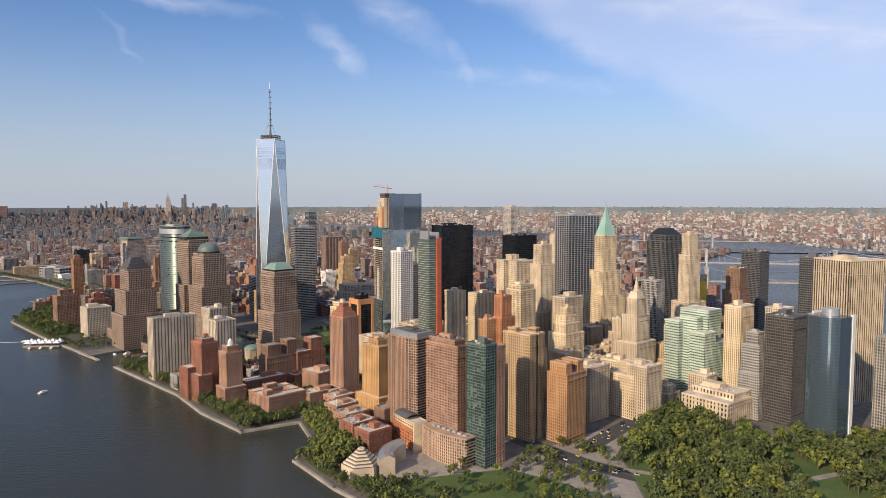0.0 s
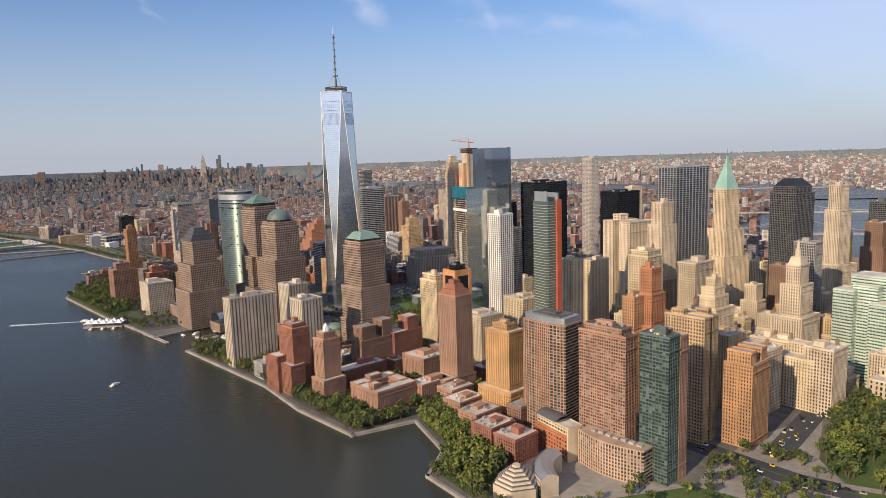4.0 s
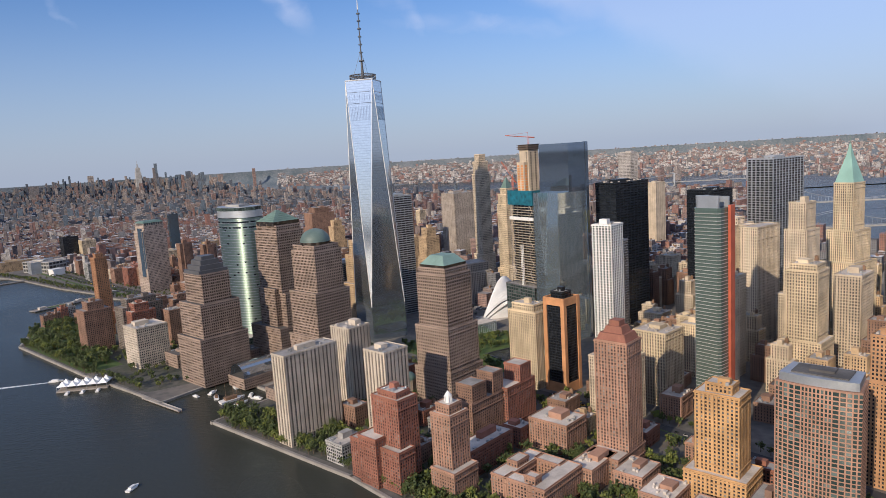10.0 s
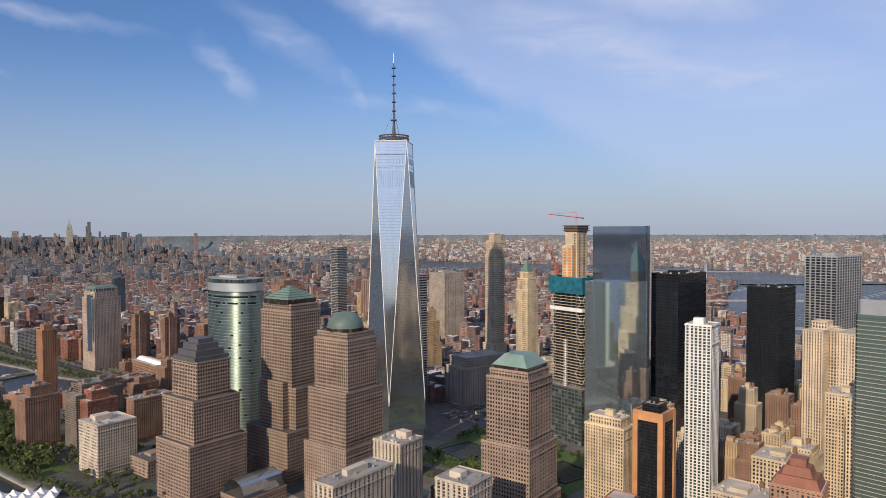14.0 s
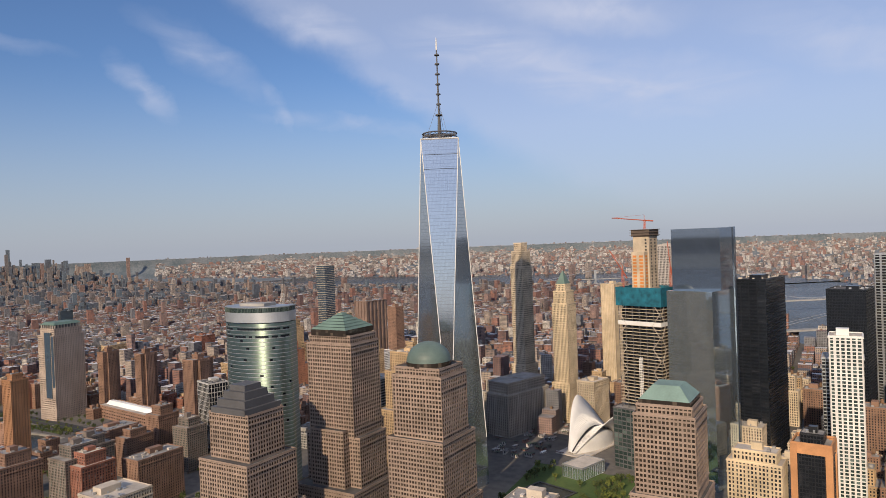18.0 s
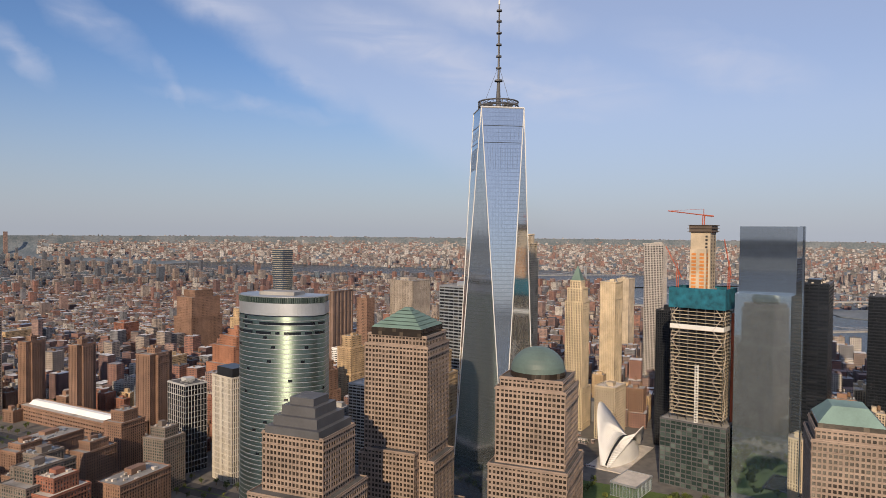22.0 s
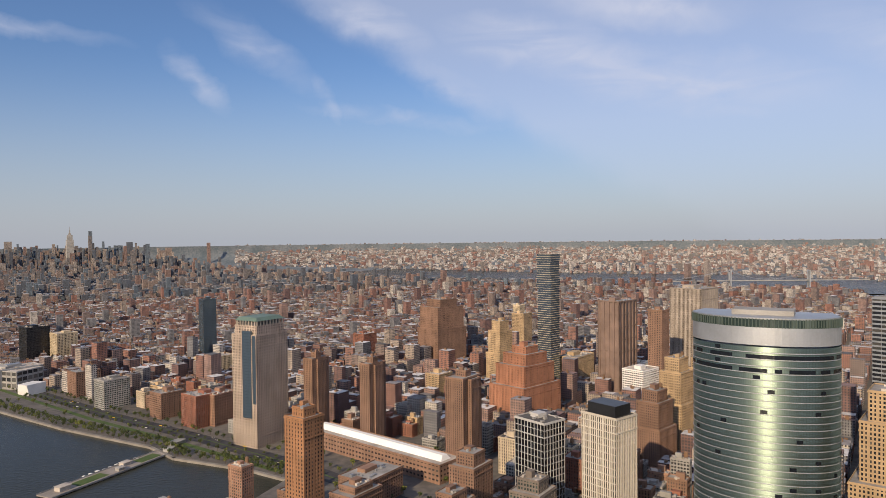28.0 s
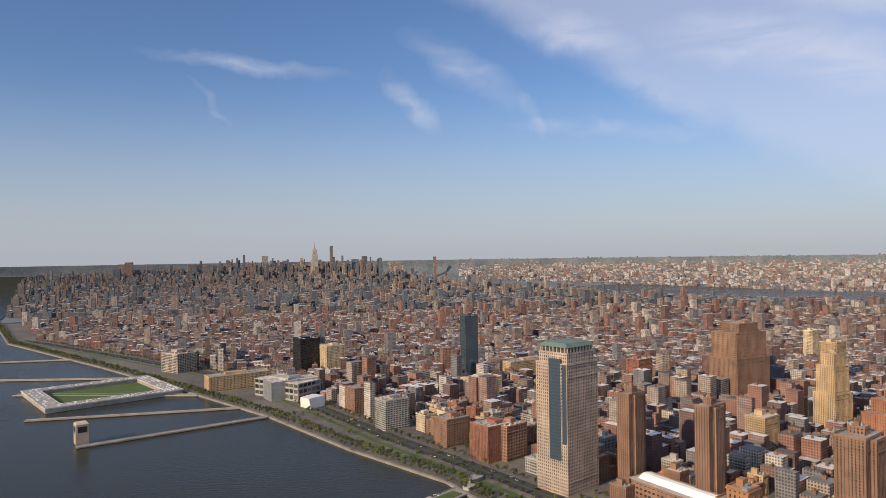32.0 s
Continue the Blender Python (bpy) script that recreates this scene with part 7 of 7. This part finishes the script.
# river road: verge, middle strip and far kerb
along(SHORE[0:10], 8, 14, 0.5, 0.8)
along(SHORE[0:10], 18, 9, 0.7, 1.1)
along(WEST[0:9], -19, 20, 0.5, 0.8)
along(WEST[2:11], 0, 30, 0.4, 0.6)
along(WEST[0:9], 18, 18, 0.6, 0.9)
along(WEST[8:12], -20, 12, 0.7, 1.1, clear=24)
along(WEST[8:12], 20, 14, 0.7, 1.1, clear=24)
# waterfront park
flat("ferry_plaza", [(40, 650), (120, 580), (183, 560), (188, 740), (245, 850), (150, 790), (80, 720)], 2.57, PAVE, label="worn stone plaza and bus stops before the park", cat="plaza")
PARK = [(185, 560), (190, 740), (262, 858), (300, 875), (372, 795), (520, 775), (640, 720), (640, 560), (560, 480), (300, 430), (170, 470)]
flat("park_lawn", PARK, 2.7, GRASS, label="lawns and paths under the park trees", cat="park")
road([(182, 690), (300, 640), (420, 690), (560, 640)], 9, 2.76, "path", PAVE, "pale paved park path")
road([(300, 640), (290, 780), (330, 850)], 7, 2.77, "path", PAVE, "pale paved park path")
grove([p for p in PARK if p[0] < 400] + [(400, 560)], 330, 1.4, 2.2, 20, (0, 0, 0, 1), 8, single=105)
grove([(372, 795), (520, 775), (640, 720), (640, 560), (400, 520)], 300, 1.4, 2.1, 20, (0, 0, 0, 1), 8, single=20)
flat("museum_court", [(-60, 655), (60, 690), (10, 700), (-30, 742), (-70, 742), (-75, 640)], 2.58, PAVE, label="paved court between museum and hotel", cat="plaza")
flat("pier_lawn", [(-70, 610), (-60, 655), (60, 690), (120, 650), (150, 600), (110, 530), (0, 560)], 2.6, GRASS, label="lawn and hedged gardens south of the museum", cat="park")
grove([(-90, 600), (-70, 660), (60, 705), (140, 670), (165, 600), (110, 520), (-10, 550)], 110, 0.8, 1.25, 24, (0, 0, 1), road_gap=8, single=26)
grove([(60, 705), (120, 760), (170, 760), (190, 690), (150, 640)], 34, 0.8, 1.2, 15, road_gap=12)
grove([(70, 690), (140, 700), (210, 770), (120, 760)], 16, 0.7, 1.1, 16, road_gap=18)
grove([(-370, 1375), (-235, 1222), (-136, 1300), (-195, 1408), (-270, 1490)], 110, 0.7, 1.1, 42, road_gap=16, single=20)
grove([(-1500, 2400), (-1100, 2050), (-500, 1600), (-300, 1700), (-900, 2700), (-1400, 2900)], 260, 0.5, 0.9, 22, road_gap=20)
grove([(-300, 1700), (300, 1600), (600, 1700), (600, 2400), (-500, 2900)], 160, 0.6, 1.0, 26)
light = []
for sd in (7, 8):
    tr, cr = tree_kit(sd, LEAF, 32, 1.55)
    light.append([(np.array([v.co[:] for v in m.vertices]) / K, [tuple(p.vertices) for p in m.polygons]) for m in (tr, cr)])
gv, gf, gi, base_no = [], [], [], 0
for k, (x, y, s, kind_no) in enumerate(GROVE):
    a = k * 2.4
    rot = np.array(((math.cos(a), math.sin(a), 0), (-math.sin(a), math.cos(a), 0), (0, 0, 1))) * s
    for mi, (vv, ff) in zip((2, kind_no), light[k % 2]):
        gv.append(vv @ rot + (x, y, 2.5))
        gf += [tuple(i + base_no for i in f) for f in ff]
        gi += [mi] * len(ff)
        base_no += len(vv)
tagged(new("tree_belts", mesh("tree_belts", np.concatenate(gv), gf, [LEAF, LEAF2, BARK], None, gi)), "leafy trees of the esplanade, verges and gardens", "trees", kind="stuff")

def fort_works():
    top = thing("round_fort", 300, 640, 2.5, 20, "low round sandstone fort under repair with blue tarpaulins", "fort")
    ring, n = [], 40
    for r, z in ((27, 0), (27, 7), (22, 7), (22, 0)):
        ring += [(r * math.cos(2 * math.pi * k / n), r * math.sin(2 * math.pi * k / n), z) for k in range(n)]
    f = [(m * n + k, m * n + (k + 1) % n, (m + 1) * n + (k + 1) % n, (m + 1) * n + k) for m in range(3) for k in range(n)]
    part("ring_wall", mesh("ring_wall", ring, f, BRICK4), top)
    for a in (0.6, 1.5, 2.9):
        x, y = 12 * math.cos(a), 12 * math.sin(a)
        part("tarpaulin", Shape().prism(rect(13, 7, x, y), 0, 4, 0, True, rect(13, 0.6, x, y)).mesh("tarpaulin", TARP), top, "bright blue tarpaulin")


TARP = R("blue_tarpaulin", (0.02, 0.16, 0.55), 0.5, 0.2)
fort_works()
site = Shape()
rr = random.Random(12)
for k in range(90):
    px, py = rr.uniform(-310, -160), rr.uniform(1520, 1660)
    if math.hypot(px + 168, py - 1542) > 58:
        turned(site, px, py, rr.uniform(3, 14), rr.uniform(2.5, 6), 2.5, rr.uniform(1.5, 5.5), 33 + rr.choice((0, 0, 90, 20)))
tagged(new("site_sheds", site.mesh("site_sheds", BORO)), "grey and white site sheds and stacked materials", "site sheds", kind="stuff")

# ---- ferry landing, piers, boats ----
def ferry_landing():
    top = thing("ferry_terminal", -808, 1300, 0.2, 6, "floating ferry terminal under white tent roofs", "ferry terminal")
    part("float", Shape().box(-34, 34, -14, 14, 0, 2).mesh("float", DECK), top)
    for k in range(5):
        for j in range(2):
            x, y = -27 + k * 13.5, -6.5 + j * 13
            c = [(x - 6.7, y - 6.4, 7.5), (x + 6.7, y - 6.4, 7.5), (x + 6.7, y + 6.4, 7.5), (x - 6.7, y + 6.4, 7.5)]
            ap = (x, y, 14)
            md = [tuple((Vector(p) * 0.5 + Vector(ap) * 0.5) - Vector((0, 0, 1.0))) for p in c]
            s = Shape().add(c + md + [ap], [(0, 1, 5, 4), (1, 2, 6, 5), (2, 3, 7, 6), (3, 0, 4, 7), (4, 5, 8), (5, 6, 8), (6, 7, 8), (7, 4, 8)])
            part("tent_roof", s.mesh("tent_roof", CANVAS), top, "peaked white tent roof")
    p = Shape()
    for k in range(6):
        for y in (-12.5, 0, 12.5):
            p.bar((-33 + k * 13.2, y, 2), (-33 + k * 13.2, y, 8), 0.3)
    part("posts", p.mesh("posts", STEEL), top, kind="stuff")
    part("gangway", Shape().bar((0, 14, 2), (0, 46, 4), 1.6).mesh("gangway", STEEL), top)


ferry_landing()


def boat(x, y, th, ln, label, sail=False, wake=False):
    top = thing("boat", x, y, 0.0, th, label, "boat")
    w = ln * 0.16
    hull = [(-ln / 2, -w), (ln * 0.2, -w), (ln / 2, 0), (ln * 0.2, w), (-ln / 2, w)]
    part("hull", Shape().prism([(a * 0.96, b * 0.8) for a, b in hull], -0.3, ln * 0.09, 0, True, hull).mesh("hull", WHITE), top)
    part("cabin", Shape().prism([(-ln * 0.3, -w * 0.6), (ln * 0.12, -w * 0.6), (ln * 0.2, 0), (ln * 0.12, w * 0.6), (-ln * 0.3, w * 0.6)], ln * 0.09, ln * 0.19).mesh("cabin", WHITE if not sail else TANK), top)
    if sail:
        part("mast", Shape().cyl(ln * 0.05, 0, ln * 0.1, ln * 1.3, 0.2, 0.1, 6).cyl(-ln * 0.25, 0, ln * 0.1, ln * 1.0, 0.2, 0.1, 6).bar((ln * 0.05, 0, ln * 0.25), (-ln * 0.35, 0, ln * 0.25), 0.12).mesh("mast", TANK), top)
    if wake:
        s = Shape()
        for k in range(14):
            u = ln / 2 + k * ln * 0.45
            s.add([(-u, -w * (0.5 + 0.08 * k), 0.06), (-u - ln * 0.4, -w * (0.6 + 0.08 * k), 0.06), (-u - ln * 0.4, w * (0.6 + 0.08 * k), 0.06), (-u, w * (0.5 + 0.08 * k), 0.06)], [(0, 1, 2, 3)])
        part("wake", s.mesh("wake", CANVAS), top, "white foam trail", kind="stuff")


boat(-610, 975, 75, 17, "small white motor boat under way")
boat(-868, 1338, 10, 20, "small ferry trailing a white wake", False, True)
boat(-560, 1140, 120, 14, "white motor yacht at the cove mouth")
for k, (x, y, ln, sl) in enumerate(((-575, 1200, 34, True), (-560, 1185, 22, True), (-610, 1235, 18, False), (-555, 1215, 16, False), (-600, 1215, 20, True), (-585, 1250, 16, False), (-630, 1225, 14, False), (-545, 1200, 18, False))):
    boat(x, y, 40 + 17 * k, ln, "white yacht moored in the basin" if not sl else "masted sailing boat moored in the basin", sl)
for k in range(3):
    boat(-822 + 20 * k, 1278 + 2 * k, 100, 16, "low ferry boat by the landing")


def jetty(x0, y0, x1, y1, w, label, z=2.2):
    d = Vector((x1 - x0, y1 - y0, 0))
    ln = d.length
    top = thing("pier", x0, y0, 0, math.degrees(math.atan2(d.y, d.x)), label, "pier", "piers")
    part("deck", Shape().box(0, ln, -w / 2, w / 2, z - 1.2, z).mesh("deck", DECK), top)
    s = Shape()
    for k in range(int(ln / 9) + 1):
        for sg in (-1, 1):
            s.cyl(k * 9, sg * (w / 2 - 0.6), -1, z - 1, 0.5, 0.5, 6)
    part("piles", s.mesh("piles", TANK), top, kind="stuff")
    r = Shape()
    for sg in (-1, 1):
        r.box(0, ln, sg * w / 2 - 0.15, sg * w / 2 + 0.15, z, z + 1.1)
    part("railing", r.mesh("railing", GREY), top)
    return top


jetty(-1485, 2357, -1702, 2150, 12, "long narrow timber river pier")
jetty(-1560, 2420, -1905, 2297, 10, "long pier beside the sports ground")
rec = jetty(-1095, 2035, -1200, 1880, 26, "wide paved recreation pier with lawns and kiosks")
part("lawn", Shape().box(30, 62, -8, 8, 2.2, 2.5).mesh("lawn", GRASS), rec)
part("lawn", Shape().box(110, 150, -8, 8, 2.2, 2.5).mesh("lawn", GRASS), rec)
for k, (px, py, w, d, h) in enumerate(((12, 4, 16, 9, 4.5), (76, -5, 12, 8, 4), (92, 5, 9, 7, 3.5), (165, 0, 14, 10, 5), (-14, -10, 20, 12, 5))):
    part("kiosk", Shape().prism(rect(w, d, px, py), 2.2, 2.2 + h).prism(rect(w + 2, d + 2, px, py), 2.2 + h, 3.0 + h, 0, True, rect(w * 0.5, d * 0.4, px, py)).mesh("kiosk", ROOFL if k % 2 else GREY), rec)
for k in range(9):
    boat(-1150 + 9 * k * 0.62 - 30, 1940 + 9 * k * 0.78 + 4, 140, 9 + k % 3 * 2, "white motor boat moored by the recreation pier")
jetty(-1700, 2525, -2092, 2500, 16, "long low timber river pier")
jetty(-632, 1172, -700, 1232, 5, "stone breakwater of the yacht basin")
jetty(-1920, 2700, -2350, 2640, 14, "far low timber river pier")
jetty(-2300, 2960, -2600, 2860, 14, "far low timber river pier")
top = thing("vent_tower", -1709, 2172, 2.0, 45, "tan brick ventilation tower standing in the river", "tower")
part("shaft", Shape().box(-9, 9, -9, 9, 0, 30).mesh("shaft", GRANITE2), top)
part("louvre_band", Shape().box(-9.3, 9.3, -6, 6, 18, 27).box(-6, 6, -9.3, 9.3, 18, 27).mesh("louvre_band", DARK), top)
part("cap", Shape().prism(rect(19, 19), 30, 32.5, 0, True, rect(15, 15)).mesh("cap", LIME), top)
top = thing("pier_shed", -1912, 2523, 2.2, 48.6, "square pier building with roof parking round a green sports field", "sports pier")
part("field", Shape().box(-94, 94, -84, 84, 0, 0.4).mesh("field", GRASS), top)
part("shed", ring_mesh(252, 232, -1.5, 8, 30, GREY, "shed"), top)
part("pale_edge", ring_mesh(254, 234, 6.2, 8.6, 1.5, ROOFL, "pale_edge"), top)
part("inner_edge", ring_mesh(193, 173, 6.2, 8.6, 1.5, ROOFL, "inner_edge"), top)
rows = Shape()
rr = random.Random(4)
for k in range(170):
    u, sd = rr.uniform(-112, 112), rr.choice((-1, 1))
    px, py = rr.choice(((u, sd * rr.choice((93, 103, 110))), (sd * rr.choice((102, 112, 120)), u * 0.9)))
    rows.box(px - 2, px + 2, py - 1.2, py + 1.2, 8.05, 9.5)
part("parked_cars", rows.mesh("parked_cars", CANVAS), top, "white cars parked on the roof", kind="stuff")


# ---- traffic ----
def car_kit(mat):
    body = Shape().prism([(-2.2, -0.9), (2.2, -0.9), (2.3, 0), (2.2, 0.9), (-2.2, 0.9)], 0.05, 0.95).mesh("body", mat)
    cab = Shape().prism(rect(2.5, 1.6, -0.2), 0.95, 1.5, 0, True, rect(1.7, 1.4, -0.2)).mesh("cabin", PANEK)
    return body, cab


def car(x, y, th, kit, label, s=1.0):
    top = thing("car", x, y, 2.68, th, label, "car", "cars on the roads")
    top.matrix_world = top.matrix_world @ Matrix.Scale(s, 4)
    part("body", kit[0], top)
    part("cabin", kit[1], top)


CARS = [(car_kit(YELLOW), "yellow taxi cab on the road"), (car_kit(WHITE), "white van on the road"), (car_kit(DARK), "dark saloon car on the road"), (car_kit(GREY), "grey saloon car on the road")]
random.seed(61)
for k in range(90):
    i = random.choice((2, 3, 4, 5, 9, 10, 11, 12, 12))
    a, b = Vector(WEST[i]), Vector(WEST[i + 1])
    p = a.lerp(b, random.random())
    dd = (b - a).normalized()
    n = Vector((-dd.y, dd.x)) * random.choice((-11, -7.5, -4, 4, 7.5, 11))
    kit, lb = random.choice(CARS)
    car(p.x + n.x, p.y + n.y, math.degrees(math.atan2(dd.y, dd.x)), kit, lb, random.choice((1, 1, 1.25)))

PARKSIDE = [(150, 745), (235, 850), (300, 905), (420, 850)]
for k in range(46):
    i = random.choice((0, 0, 1, 1, 2))
    a, b = Vector(PARKSIDE[i]), Vector(PARKSIDE[i + 1])
    dd = (b - a).normalized()
    p = a.lerp(b, random.random()) + Vector((-dd.y, dd.x)) * random.choice((-9, -5.5, -2, 2, 5.5, 9))
    kit, lb = random.choice(CARS)
    car(p.x, p.y, math.degrees(math.atan2(dd.y, dd.x)), kit, lb, random.choice((1, 1, 1.3, 1.8)))
